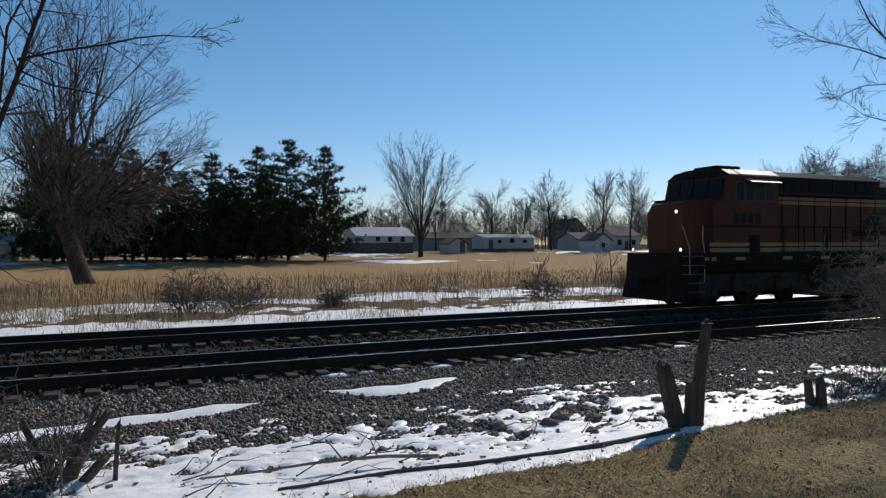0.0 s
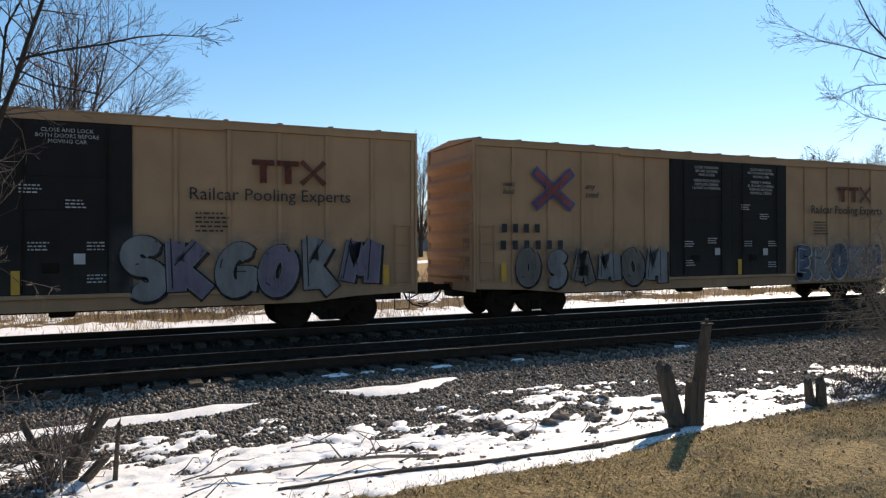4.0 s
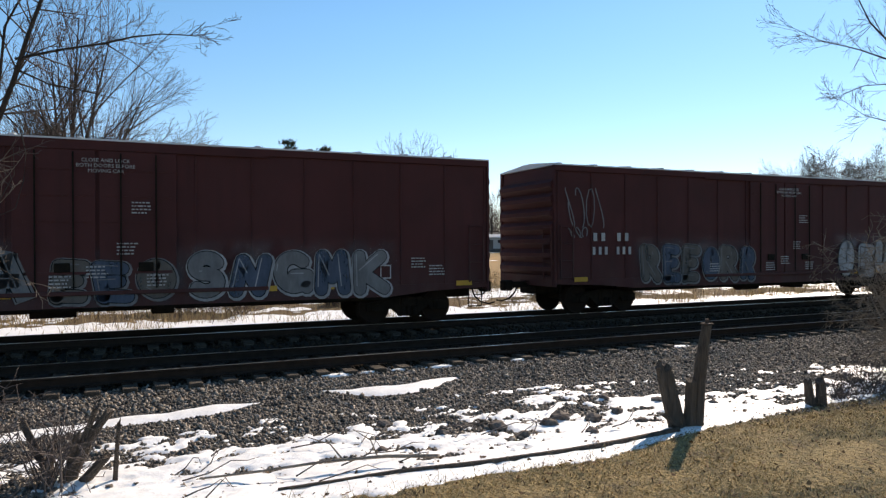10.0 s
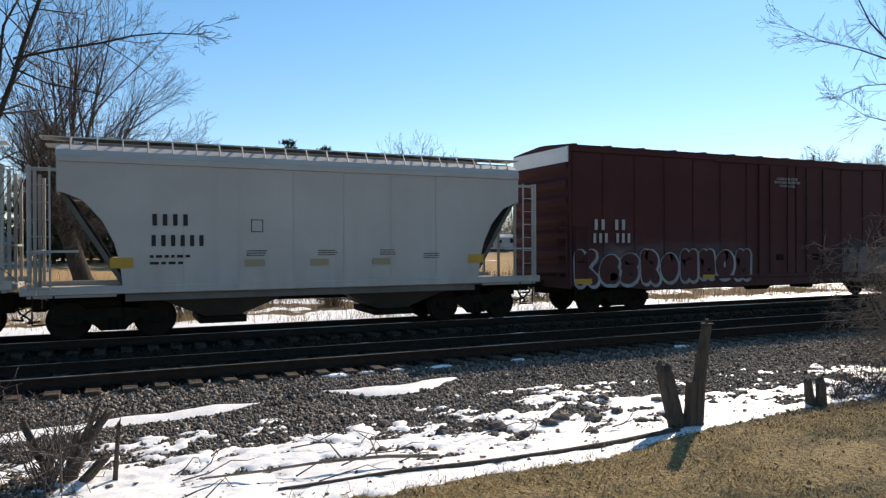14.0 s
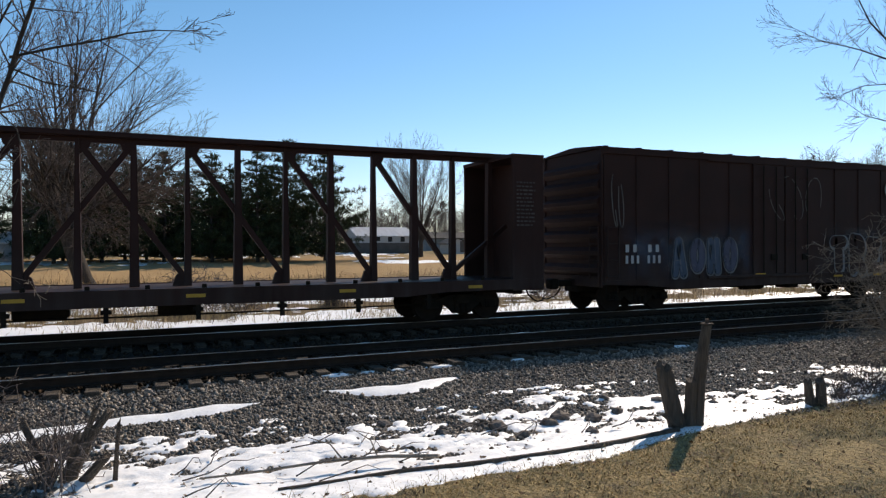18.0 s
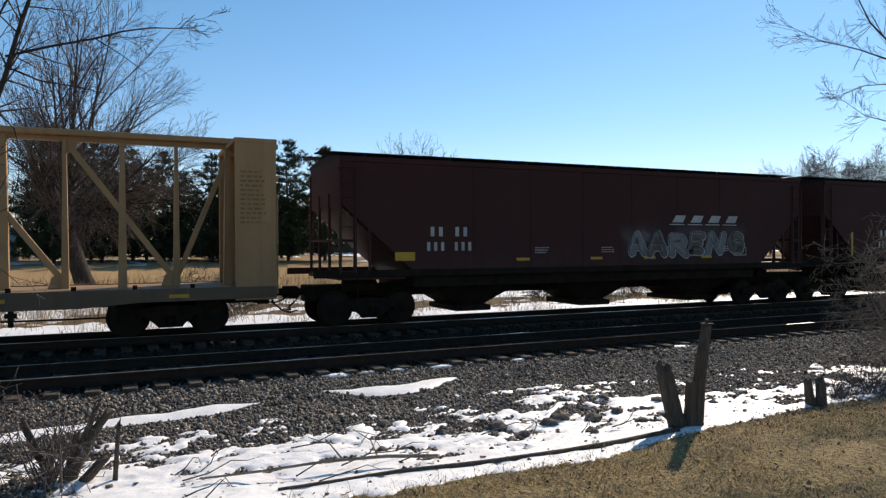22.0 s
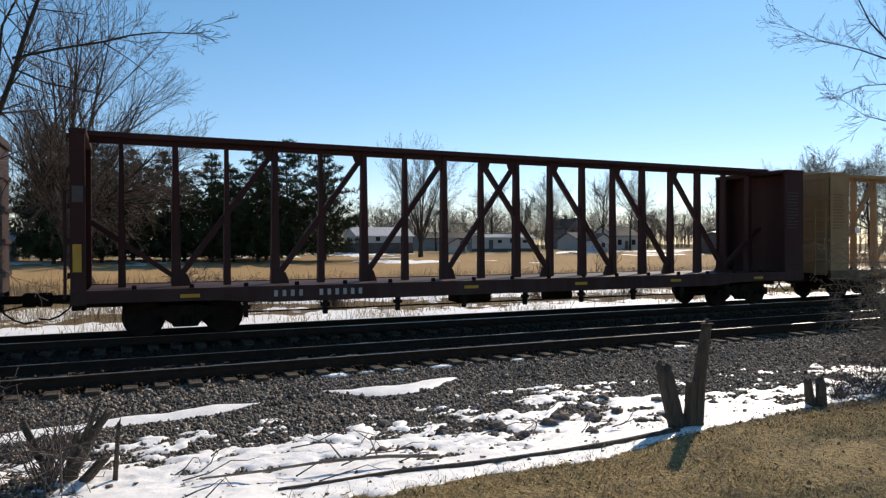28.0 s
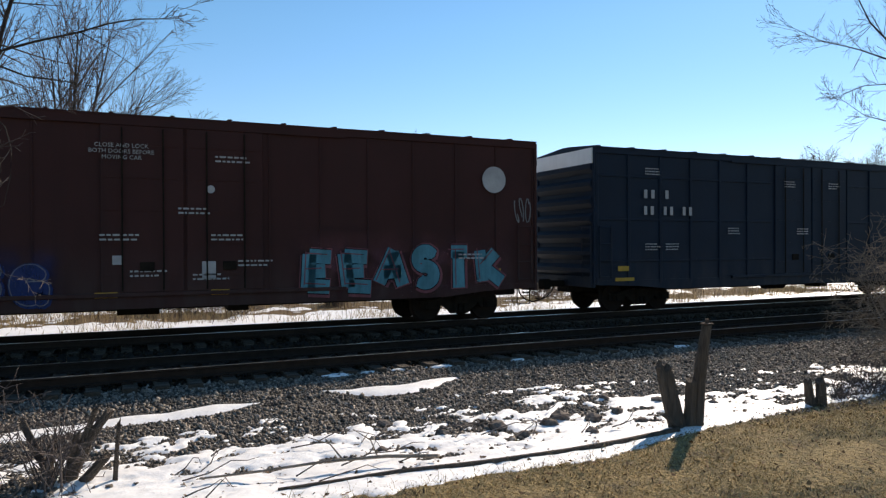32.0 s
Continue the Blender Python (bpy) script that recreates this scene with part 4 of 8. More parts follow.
def blades(name, n, area, height, width, material, label, seed, where=None, lean=0.5, kind="stuff"):
    rng = np.random.default_rng(seed)
    x, y = rng.uniform(area[0], area[1], n), rng.uniform(area[2], area[3], n)
    if where is not None:
        k = rng.uniform(0, 1, n) < where(x, y)
        x, y = x[k], y[k]
        n = len(x)
    z = ground_z(x, y) - 0.01
    h = height * np.exp(rng.normal(0, 0.35, n))
    a = rng.uniform(0, 6.283, n)
    tip = np.stack([rng.normal(0, lean, n) * h, rng.normal(0, lean, n) * h, h], 1)
    b = np.stack([x, y, z], 1)
    s = np.stack([np.cos(a), np.sin(a), 0 * a], 1) * (width * np.exp(rng.normal(0, 0.25, n)))[:, None]
    mid = b + tip * np.array((0.35, 0.35, 0.6))
    v = np.stack([b - s, b + s, mid + s * 0.7, mid - s * 0.7, b + tip + s * 0.12, b + tip - s * 0.12], 1).reshape(-1, 3)
    i = np.arange(n)[:, None] * 6
    f = np.concatenate([i + np.array((0, 1, 2, 3)), i + np.array((3, 2, 4, 5))])
    return tagged(new(name, raw_mesh(name, v, f, material)), label, "grass", kind=kind)


def lawn_here(x, y):
    return np.where(y < lawn_edge(x) + 0.22 * (fbm(x * 2, y * 2, 51) - 0.5), 1.0, 0.0) * np.where((x > 0.3 * y - 1.6) & (x < 1.7 * y + 1.5), 1, 0) * np.where(fbm(x * 1.2, y * 1.2, 52) > 0.40, 1.0, 0.45) * np.clip(np.hypot((x - 8.0) / 1.3, (y - 5.15) / 0.8) - 0.35, 0.12, 1)


blades("lawn_grass", 190000, (0.2, 15.5, 3.9, 8.2), 0.024, 0.0048, M_LAWN, "short matted winter lawn, brown with a little green", 61, lawn_here, 1.1)
blades("lawn_tufts", 20000, (0.2, 15.5, 3.9, 8.2), 0.036, 0.006, M_WEED, "darker tufts and weeds in the lawn", 67, lambda x, y: lawn_here(x, y) * np.where(fbm(x * 4.5, y * 4.5, 57) > 0.52, 1.0, 0.10), 0.9)
blades("lawn_edge_grass", 9000, (-0.5, 15, 6.5, 8.3), 0.085, 0.003, M_STRAW, "longer dry grass along the lawn's edge", 62,
       lambda x, y: np.exp(-((y - lawn_edge(x)) / 0.12) ** 2) * np.where(fbm(x * 1.5, y, 53) > 0.45, 0.8, 0.12), 0.7)
blades("bank_grass", 42000, (-14, 60, 21.3, 40), 0.34, 0.010, M_STRAW, "clumps of dead yellow grass on the snow bank", 63,
       lambda x, y: np.where(fbm(x * 0.35 + 3, y * 0.5, 54) > np.where(x < 6, 0.46, 0.56), 1.0, 0.03) * np.clip((y - 21) / 2.5, 0, 1), 0.55)
blades("tall_weeds", 13000, (-16, 75, 25, 47), 0.95, 0.008, M_WEED, "tall thin brown weed stalks before the field", 64,
       lambda x, y: np.where(fbm(x * 0.35, y * 0.5, 55) > 0.50, 0.9, 0.06), 0.28)
blades("field_edge_grass", 17000, (-18, 75, 38, 62), 0.22, 0.014, M_STRAW, "dry straw-coloured grass of the field", 65, None, 0.5)


def leaves(n, seed):
    rng = np.random.default_rng(seed)
    x, y = rng.uniform(0.5, 13, n), rng.uniform(4.8, 8.4, n)
    z = ground_z(x, y) + 0.03
    a, s = rng.uniform(0, 6.28, n), rng.uniform(0.012, 0.03, n)
    c, d = np.cos(a) * s, np.sin(a) * s
    tilt = rng.normal(0, 0.5, (n, 4)) * s[:, None]
    q = np.stack([np.stack([x + u * c - w * d, y + u * d + w * c, z + tilt[:, i]], 1) for i, (u, w) in enumerate(((-1.3, 0), (0, -0.7), (1.3, 0), (0, 0.7)))], 1)
    tagged(new("fallen_leaves", raw_mesh("fallen_leaves", q.reshape(-1, 3), np.arange(n * 4).reshape(-1, 4), M_LEAF)), "dead brown leaves scattered on lawn and snow", "leaves", kind="stuff")


leaves(900, 66)


# ---------------------------------------------------------------- stumps, posts, log, rocks
def stick(parent, name, p0, p1, r0, r1, seed, n=9, chop=0.04):
    """A worn length of wood: uneven rings, a rough sloping cut at the top."""
    rng = random.Random(seed)
    p0, p1 = Vector(p0), Vector(p1)
    w = (p1 - p0).normalized()
    a = w.orthogonal().normalized()
    b = w.cross(a)
    rings, k = [], 7
    bend = Vector((rng.uniform(-1, 1), rng.uniform(-1, 1), 0)) * 0.03
    for i in range(k):
        s = i / (k - 1)
        c = p0.lerp(p1, s) + bend * math.sin(3.14 * s)
        r = r0 + (r1 - r0) * s
        ring = []
        for j in range(n):
            q = 6.2832 * j / n
            rr = r * (1 + 0.13 * math.sin(2 * q + seed) + rng.uniform(-0.07, 0.07))
            v = c + rr * (math.cos(q) * a + math.sin(q) * b)
            if i == k - 1:
                v += w * (chop * math.cos(q) + rng.uniform(-chop, chop))
            ring.append(tuple(v))
        rings.append(ring)
    return part(name, Build().loft(rings), M_OLD_WOOD, parent)


g = thing("old_fence_post", "weathered grey fence post with a rusty cap", "fence post")
stick(g, "post", (7.25, 7.38, -0.6), (7.34, 7.27, 0.98), 0.115, 0.075, 1, 10, 0.015)
part("cap", Build().box(7.27, 7.40, 7.20, 7.33, 0.985, 1.005).tube((7.335, 7.265, 1.0), (7.335, 7.265, 1.06), 0.03, 0.025, 8), M_RUST, g, "dark rusty metal cap")
g = thing("cut_stump", "grey cut stump beside the fence post", "stump")
stick(g, "stem", (7.14, 7.38, -0.6), (7.15, 7.36, 0.22), 0.13, 0.085, 2, 10, 0.03)
g = thing("cut_stump", "forked grey stump leaning over the snow", "stump")
stick(g, "stem", (6.96, 7.40, -0.62), (6.70, 7.50, 0.42), 0.095, 0.055, 3)
stick(g, "stem", (7.0, 7.42, -0.62), (6.79, 7.47, 0.40), 0.10, 0.062, 4)
stick(g, "broken_branch", (6.90, 7.30, -0.42), (6.66, 7.38, -0.22), 0.04, 0.03, 5)
g = thing("cut_stump", "pair of short dark stumps at the lawn's edge", "stump")
stick(g, "stem", (9.92, 7.62, -0.6), (9.86, 7.66, -0.09), 0.08, 0.06, 6)
stick(g, "stem", (10.05, 7.58, -0.6), (10.02, 7.56, -0.09), 0.10, 0.075, 7)
g = thing("cut_stump", "clump of dark sawn-off stems", "stump")
stick(g, "stem", (-0.70, 8.62, -0.8), (-0.44, 8.52, -0.12), 0.10, 0.075, 8)
stick(g, "stem", (-0.46, 8.53, -0.18), (-0.16, 8.43, 0.30), 0.065, 0.04, 18)
stick(g, "stem", (-0.48, 8.53, -0.15), (-0.30, 8.47, 0.34), 0.05, 0.03, 19)
stick(g, "stem", (-0.60, 8.60, -0.8), (-0.50, 8.50, 0.05), 0.06, 0.035, 9)
stick(g, "stem", (-0.70, 8.66, -0.55), (-1.03, 8.81, 0.18), 0.045, 0.035, 10)
stick(g, "stem", (-0.12, 8.39, -0.63), (-0.07, 8.38, 0.18), 0.03, 0.018, 11)
stick(g, "stem", (-0.46, 8.55, -0.51), (-0.20, 8.44, -0.20), 0.07, 0.05, 12)
stick(g, "stem", (-0.80, 8.60, -0.7), (-0.72, 8.62, -0.05), 0.06, 0.05, 13)
log_pts = ((1.40, 7.12), (2.0, 7.14), (2.72, 7.16), (3.73, 7.05), (4.81, 7.03), (5.66, 7.06), (6.75, 7.20))
g = thing("fallen_pole", "long thin weathered pole lying along the lawn", "log")
wood = Wood(7)
wood.limb([(x, y, float(ground_z(x, y)) + 0.045) for x, y in log_pts], 0.016, 0.040)
part("pole", wood.mesh("pole", M_OLD_WOOD), None, g)
g = thing("fallen_branch", "thin bare branch lying across the snow", "branch")
wood = Wood(5)
wood.limb([(x, y, float(ground_z(x, y)) + z) for x, y, z in ((0.7, 7.75, 0.10), (1.3, 7.60, 0.13), (2.0, 7.52, 0.16), (2.7, 7.50, 0.14), (3.3, 7.40, 0.10))], 0.012, 0.024)
wood.limb([(x, y, float(ground_z(x, y)) + z) for x, y, z in ((2.2, 7.52, 0.15), (2.1, 7.7, 0.3), (1.9, 7.9, 0.36))], 0.012, 0.004)
wood.limb([(x, y, float(ground_z(x, y)) + z) for x, y, z in ((2.6, 7.50, 0.14), (2.55, 7.6, 0.32), (2.4, 7.8, 0.42))], 0.010, 0.004)
part("branch", wood.mesh("branch", M_SILVER_WOOD), None, g)
rng = np.random.default_rng(70)
for k in range(26):
    x, y = rng.uniform(0.4, 6.5), rng.uniform(7.1, 9.0)
    ln, a = rng.uniform(0.3, 1.5), rng.uniform(-0.6, 0.9)
    w = Wood(4)
    q = [(x + ln * s * math.cos(a + 0.5 * s), y + ln * s * math.sin(a + 0.5 * s) * 0.6, float(ground_z(x, y)) + 0.07 + 0.16 * math.sin(3.0 * s) * rng.uniform(0.2, 1)) for s in (0, 0.25, 0.5, 0.75, 1.0)]
    w.limb(q, 0.009, 0.003)
    tagged(new("fallen_twig", w.mesh("fallen_twig", M_TWIG)), "thin brown twig lying on the snow", "twig", "twigs on the snow")


def rock(x, y, r, seed):
    rng = np.random.default_rng(seed)
    bm = bmesh.new()
    bmesh.ops.create_icosphere(bm, subdivisions=2, radius=r)
    for v in bm.verts:
        v.co *= 1 + 0.35 * noise.noise(v.co * (1.6 / r) + Vector((seed, 0, 0)))
        v.co.z *= 0.62
    me = bpy.data.meshes.new("rock")
    bm.to_mesh(me)
    bm.free()
    me.materials.append(M_ROCK)
    ob = new("rock", me)
    ob.location = (x, y, float(ground_z(x, y)) + r * 0.35)
    ob.rotation_euler = (0, 0, rng.uniform(0, 6))
    return tagged(ob, "brown field stone sitting in the snow", "rock", "stones in the snow")


for k, (x, y, r) in enumerate(((5.51, 8.45, 0.13), (5.84, 8.66, 0.14), (4.73, 8.55, 0.13), (5.82, 7.84, 0.10), (6.29, 8.45, 0.12), (6.84, 8.04, 0.09), (6.85, 8.6, 0.10), (4.94, 8.15, 0.08), (3.9, 8.6, 0.09), (2.9, 8.2, 0.07), (7.9, 8.9, 0.10), (8.6, 8.4, 0.08), (3.3, 9.3, 0.10), (7.2, 9.4, 0.09))):
    rock(x, y, r, k)


# ---------------------------------------------------------------- houses across the field
M_SIDING = surface("white_siding", (0.50, 0.49, 0.47), (0.40, 0.39, 0.375), 0.7, 0, 1.2, 18, 0.3, 0.02, (0.2, 0.2, 6))
M_GREY_SIDING = surface("grey_siding", (0.30, 0.30, 0.30), (0.22, 0.22, 0.215), 0.75, 0, 1.2, 18, 0.3, 0.02, (0.2, 0.2, 6))
M_SKIRT = surface("dark_skirting", (0.10, 0.09, 0.08), (0.15, 0.13, 0.115), 0.85, 0, 1.0, 12, 0.3)
M_SHINGLE = surface("dark_shingles", (0.06, 0.055, 0.05), (0.10, 0.095, 0.09), 0.85, 0, 2.0, 15, 0.5)
M_METAL_ROOF = surface("pale_metal_roof", (0.60, 0.59, 0.57), (0.45, 0.43, 0.40), 0.45, 0.0, 0.6, 10, 0.2, 0.01, (3, 0.3, 1))
M_GLASS = surface("dark_window_glass", (0.02, 0.024, 0.03), (0.03, 0.03, 0.035), 0.1, 0, 1, 10, 0.02)


def house(label, x0, x1, y, z0, eave, ridge, wall, roof, depth=7.0, gable=False, windows=(), skirt=0.0, door=None, chimney=False, category="house", group="houses across the field"):
    """A house, its front along the line at y: walls, pitched roof with overhang, windows, door."""
    t = thing("house" if category == "house" else category, label, category, (x0, y, z0), group)
    w, e, r = x1 - x0, eave - z0, ridge - z0
    part("wall", Build().box(0, w, 0, depth, -0.5, e), wall, t)
    if skirt:
        part("skirting", Build().box(-0.03, w + 0.03, -0.04, depth + 0.03, -0.5, skirt), M_SKIRT, t)
    if gable:
        part("gable", Build().prism([(0, e), (w, e), (w / 2, r)], "y", 0.0, depth), wall, t)
        for s in (-1, 1):
            a = (w / 2, r + 0.05)
            b = (w / 2 + s * (w / 2 + 0.35), e - 0.12)
            part("roof", Build().prism([a, b, (b[0], b[1] - 0.14), (a[0], a[1] - 0.16)], "y", -0.35, depth + 0.35), roof, t)
    else:
        for s in (-1, 1):
            a = (depth / 2, r + 0.05)
            b = (depth / 2 + s * (depth / 2 + 0.4), e - 0.1)
            part("roof", Build().prism([a, b, (b[0], b[1] - 0.14), (a[0], a[1] - 0.16)], "x", -0.3, w + 0.3), roof, t)
        for xx in (0.0, w - 0.1):
            part("gable", Build().prism([(0.0, e), (depth, e), (depth / 2, r - 0.1)], "x", xx, xx + 0.1), wall, t)
    for (u, v, ww, hh) in windows:
        fr = part("window", Build().box(u - 0.08, u + ww + 0.08, -0.06, 0.02, v - 0.08, v + hh + 0.08), M_SIDING, t)
        part("pane", Build().box(u, u + ww, -0.075, -0.05, v, v + hh), M_GLASS, fr)
    if door:
        part("door", Build().box(door, door + 0.95, -0.07, 0.02, 0.1, 2.1), M_SKIRT, t)
    if chimney:
        part("chimney", Build().box(w * 0.4, w * 0.4 + 0.7, depth * 0.45, depth * 0.45 + 0.6, r - 0.6, r + 1.0), M_SKIRT, t)
    return t


house("white raised ranch house with pale metal roof", 37.2, 47.8, 118, 0.65, 3.9, 5.4, M_SIDING, M_METAL_ROOF, 8, skirt=1.9, windows=((3.5, 2.2, 0.8, 0.8), (5.8, 2.1, 0.8, 1.0), (8.2, 2.1, 0.8, 1.0)))
house("small white garden shed with gabled roof", 52.3, 55.8, 112, 0.7, 2.5, 3.4, M_SIDING, M_SHINGLE, 4, gable=True, door=2.2, category="shed")
house("long white mobile home with small windows", 64.5, 76.2, 122, 1.0, 3.7, 4.2, M_SIDING, M_METAL_ROOF, 5, windows=((3.2, 1.5, 0.9, 0.6), (6.0, 1.5, 1.0, 0.9), (9.0, 1.5, 1.0, 0.6)), door=1.2, skirt=0.35)
house("low dark-roofed house behind the mobile home", 58.0, 80.0, 136, 1.0, 3.7, 4.9, M_GREY_SIDING, M_SHINGLE, 9, windows=((6, 1.5, 1.2, 1.0), (16, 1.5, 1.2, 1.0)))
house("two-storey grey farmhouse with gabled roof", 110.6, 116.6, 160, 0.9, 6.6, 9.4, M_GREY_SIDING, M_SHINGLE, 10, gable=True, windows=((1.2, 1.2, 1.0, 1.6), (4.0, 1.2, 1.0, 1.6), (1.2, 4.0, 1.0, 1.5), (4.0, 4.0, 1.0, 1.5)), chimney=True)
house("white one-storey house with dark gabled roof", 90.0, 95.0, 126, 0.8, 3.3, 4.8, M_SIDING, M_SHINGLE, 8, windows=((2.0, 1.0, 1.2, 1.0),))
house("tall narrow white shed with gabled roof", 84.0, 87.8, 112, 0.55, 3.1, 4.3, M_SIDING, M_SHINGLE, 5, gable=True, windows=((1.5, 1.0, 0.8, 0.9),), category="shed")
house("white house with a dark porch", 101.0, 108.5, 128, 0.8, 4.2, 6.3, M_SIDING, M_SHINGLE, 8, windows=((1.2, 1.2, 1.1, 1.2), (5.2, 1.2, 1.1, 1.2)), door=3.3)
house("brown shed with sunlit pale roof", 102.0, 110.8, 95, 0.1, 3.6, 4.5, M_SKIRT, M_METAL_ROOF, 9, category="shed")
house("grey house with tall dark roof", 143.7, 158.5, 120, 0.3, 4.6, 8.1, M_GREY_SIDING, M_SHINGLE, 10, windows=((3, 1.3, 1.2, 1.2), (9, 1.3, 1.2, 1.2)))
house("low house with pale roof beside the pines", -20.0, -12.1, 95, 0.5, 2.7, 3.9, M_GREY_SIDING, M_METAL_ROOF, 7, windows=((2, 1.0, 1.0, 0.8),))

# ---------------------------------------------------------------- train: running gear shared by all cars
GEAR = {}


def gear(key, make):
    if key not in GEAR:
        GEAR[key] = make()
    return GEAR[key]


def wheel_mesh():
    b = Build()
    prof = [(0.08, 0.02), (0.08, 0.09), (0.30, 0.085), (0.36, 0.05), (0.405, 0.05), (0.42, 0.07), (0.44, -0.035), (0.47, -0.045), (0.47, -0.07), (0.40, -0.07), (0.36, -0.03), (0.12, 0.0)]
    n = 28
    rings = [[(r * math.cos(6.2832 * i / n), -y, r * math.sin(6.2832 * i / n)) for r, y in prof] for i in range(n)]
    v = [p for r in rings for p in r]
    k = len(prof)
    f = [(i * k + j, i * k + (j + 1) % k, ((i + 1) % n) * k + (j + 1) % k, ((i + 1) % n) * k + j) for i in range(n) for j in range(k)]
    b.add(v, f)
    return b.mesh("wheel", M_WHEEL, True)


def side_frame_mesh():
    p = [(-1.16, 0.36), (-1.16, 0.58), (-0.62, 0.66), (-0.36, 0.72), (0.36, 0.72), (0.62, 0.66), (1.16, 0.58), (1.16, 0.36), (0.66, 0.36), (0.58, 0.50), (0.32, 0.30), (0.26, 0.22), (-0.26, 0.22), (-0.32, 0.30), (-0.58, 0.50), (-0.66, 0.36)]
    b = Build().prism(p, "y", -0.06, 0.06)
    for x in (-0.89, 0.89):
        b.tube((x, -0.13, 0.46), (x, 0.06, 0.46), 0.10, 0.10, 12)
        b.box(x - 0.17, x + 0.17, -0.09, 0.07, 0.36, 0.60, 0.02)
    for x in (-0.16, 0.0, 0.16):
        b.tube((x, -0.075, 0.26), (x, -0.075, 0.50), 0.065, 0.065, 10)
    b.box(-0.26, 0.26, -0.10, 0.07, 0.50, 0.68, 0.02)
    return b.mesh("side_frame", M_BLACK)


def truck(parent, x, z=0.0):
    bolster = gear("bolster", lambda: Build().box(-0.2, 0.2, -1.15, 1.15, 0.48, 0.74, 0.03).box(-0.3, 0.3, -0.3, 0.3, 0.70, 0.80, 0.03).mesh("truck", M_BLACK))
    t = part("truck", bolster, M_BLACK, parent, "black two-axle truck", at=(x, 0, z))
    wheel = gear("wheel", wheel_mesh)
    axle = gear("axle", lambda: Build().tube((0, -1.0, 0), (0, 1.0, 0), 0.075, 0.075, 10).mesh("axle", M_BLACK))
    frame_me = gear("side_frame", side_frame_mesh)
    for dx in (-0.89, 0.89):
        part("axle", axle, M_BLACK, t, at=(dx, 0, 0.46))
        for side in (1, -1):
            w = part("wheel", wheel, M_WHEEL, t, at=(dx, -side * 0.755, 0.455))
            w.rotation_euler = (0, 0, 0 if side > 0 else math.pi)
    for side in (1, -1):
        w = part("side_frame", frame_me, M_BLACK, t, at=(0, -side * 1.0, 0))
        w.rotation_euler = (0, 0, 0 if side > 0 else math.pi)
    return t


def coupler(parent, x, way, reach=0.85):
    """way: -1 at the leading end, 1 at the trailing end."""
    me = gear(("coupler", round(reach, 2)), lambda: Build().box(0, reach, -0.09, 0.09, 0.80, 0.98, 0.02).box(reach - 0.30, reach, -0.16, 0.16, 0.72, 1.04, 0.04)
              .box(-0.25, 0.05, -0.32, 0.32, 0.62, 1.06, 0.03).mesh("coupler", M_BLACK))
    c = part("coupler", me, M_BLACK, parent, at=(x, 0, 0))
    c.rotation_euler = (0, 0, 0 if way > 0 else math.pi)
    hose = gear(("hose", round(reach, 2)), lambda: Build().pipe([(0.05, -0.45, 0.85), (0.15, -0.45, 0.62), (0.35, -0.42, 0.46), (reach - 0.2, -0.36, 0.38), (reach + 0.02, -0.3, 0.42)], 0.022, 6)
                .pipe([(-0.1, -1.0, 0.72), (0.1, -0.95, 0.70), (reach - 0.1, -0.22, 0.80)], 0.02, 5).mesh("air_hose", M_BLACK))
    h = part("air_hose", hose, M_BLACK, c)
    return c


def ladder(parent, x, y, z0, z1, material, along="x", width=0.42, step=0.38):
    """Side ladder of round rungs between two stiles."""
    def make():
        b = Build()
        h = z1 - z0
        n = max(2, int(h / step))
        for k in range(n + 1):
            z = h * k / n
            if along == "x":
                b.pipe([(0, 0, z), (0, -0.07, z), (width, -0.07, z), (width, 0, z)], 0.013, 5)
            else:
                b.pipe([(0, 0, z), (-0.07, 0, z), (-0.07, width, z), (0, width, z)], 0.013, 5)
        for s in (0, width):
            if along == "x":
                b.box(s - 0.018, s + 0.018, -0.055, -0.02, -0.05, h + 0.05)
            else:
                b.box(-0.055, -0.02, s - 0.018, s + 0.018, -0.05, h + 0.05)
        return b.mesh("ladder", material)
    me = gear(("ladder", along, round(z1 - z0, 2), width, material.name), make)
    return part("ladder", me, material, parent, at=(x, y, z0))


def decal(parent, name, x0, z0, x1, z1, y, material, label=""):
    """A flat painted or stuck-on plate, a few millimetres proud of the side."""
    return part(name, Build().box(x0, x1, y - 0.006, y + 0.001, z0, z1), material, parent, label)


def bars(parent, name, x0, z0, x1, z1, y, n, material, label="", gap=0.28, blanks=()):
    """A row of n upright bars standing for characters that are not spelled out: the first carries the rest."""
    w, first = (x1 - x0) / n, None
    for i in range(n):
        if i not in blanks:
            ob = part("character" if first else name, Build().box(x0 + i * w, x0 + i * w + w * (1 - gap), y - 0.006, y + 0.001, z0, z1), material, first or parent, "" if first else label)
            first = first or ob
    return first


def small_print(parent, x0, z0, x1, z1, y, rows, material, seed=0):
    """Lines of stencilling too small to read, as broken bars."""
    rng, b = random.Random(seed), Build()
    h = (z1 - z0) / rows
    for r in range(rows):
        x, zz = x0, z1 - (r + 1) * h
        end = x1 - rng.uniform(0, 0.25) * (x1 - x0)
        while x < end - 0.02:
            w = min(rng.uniform(0.4, 1.5) * h, end - x)
            b.box(x, x + w, y - 0.006, y + 0.001, zz + 0.28 * h, zz + 0.68 * h)
            x += w + 0.35 * h
    return tagged(part("stencilling", b, material, parent), kind="stuff")


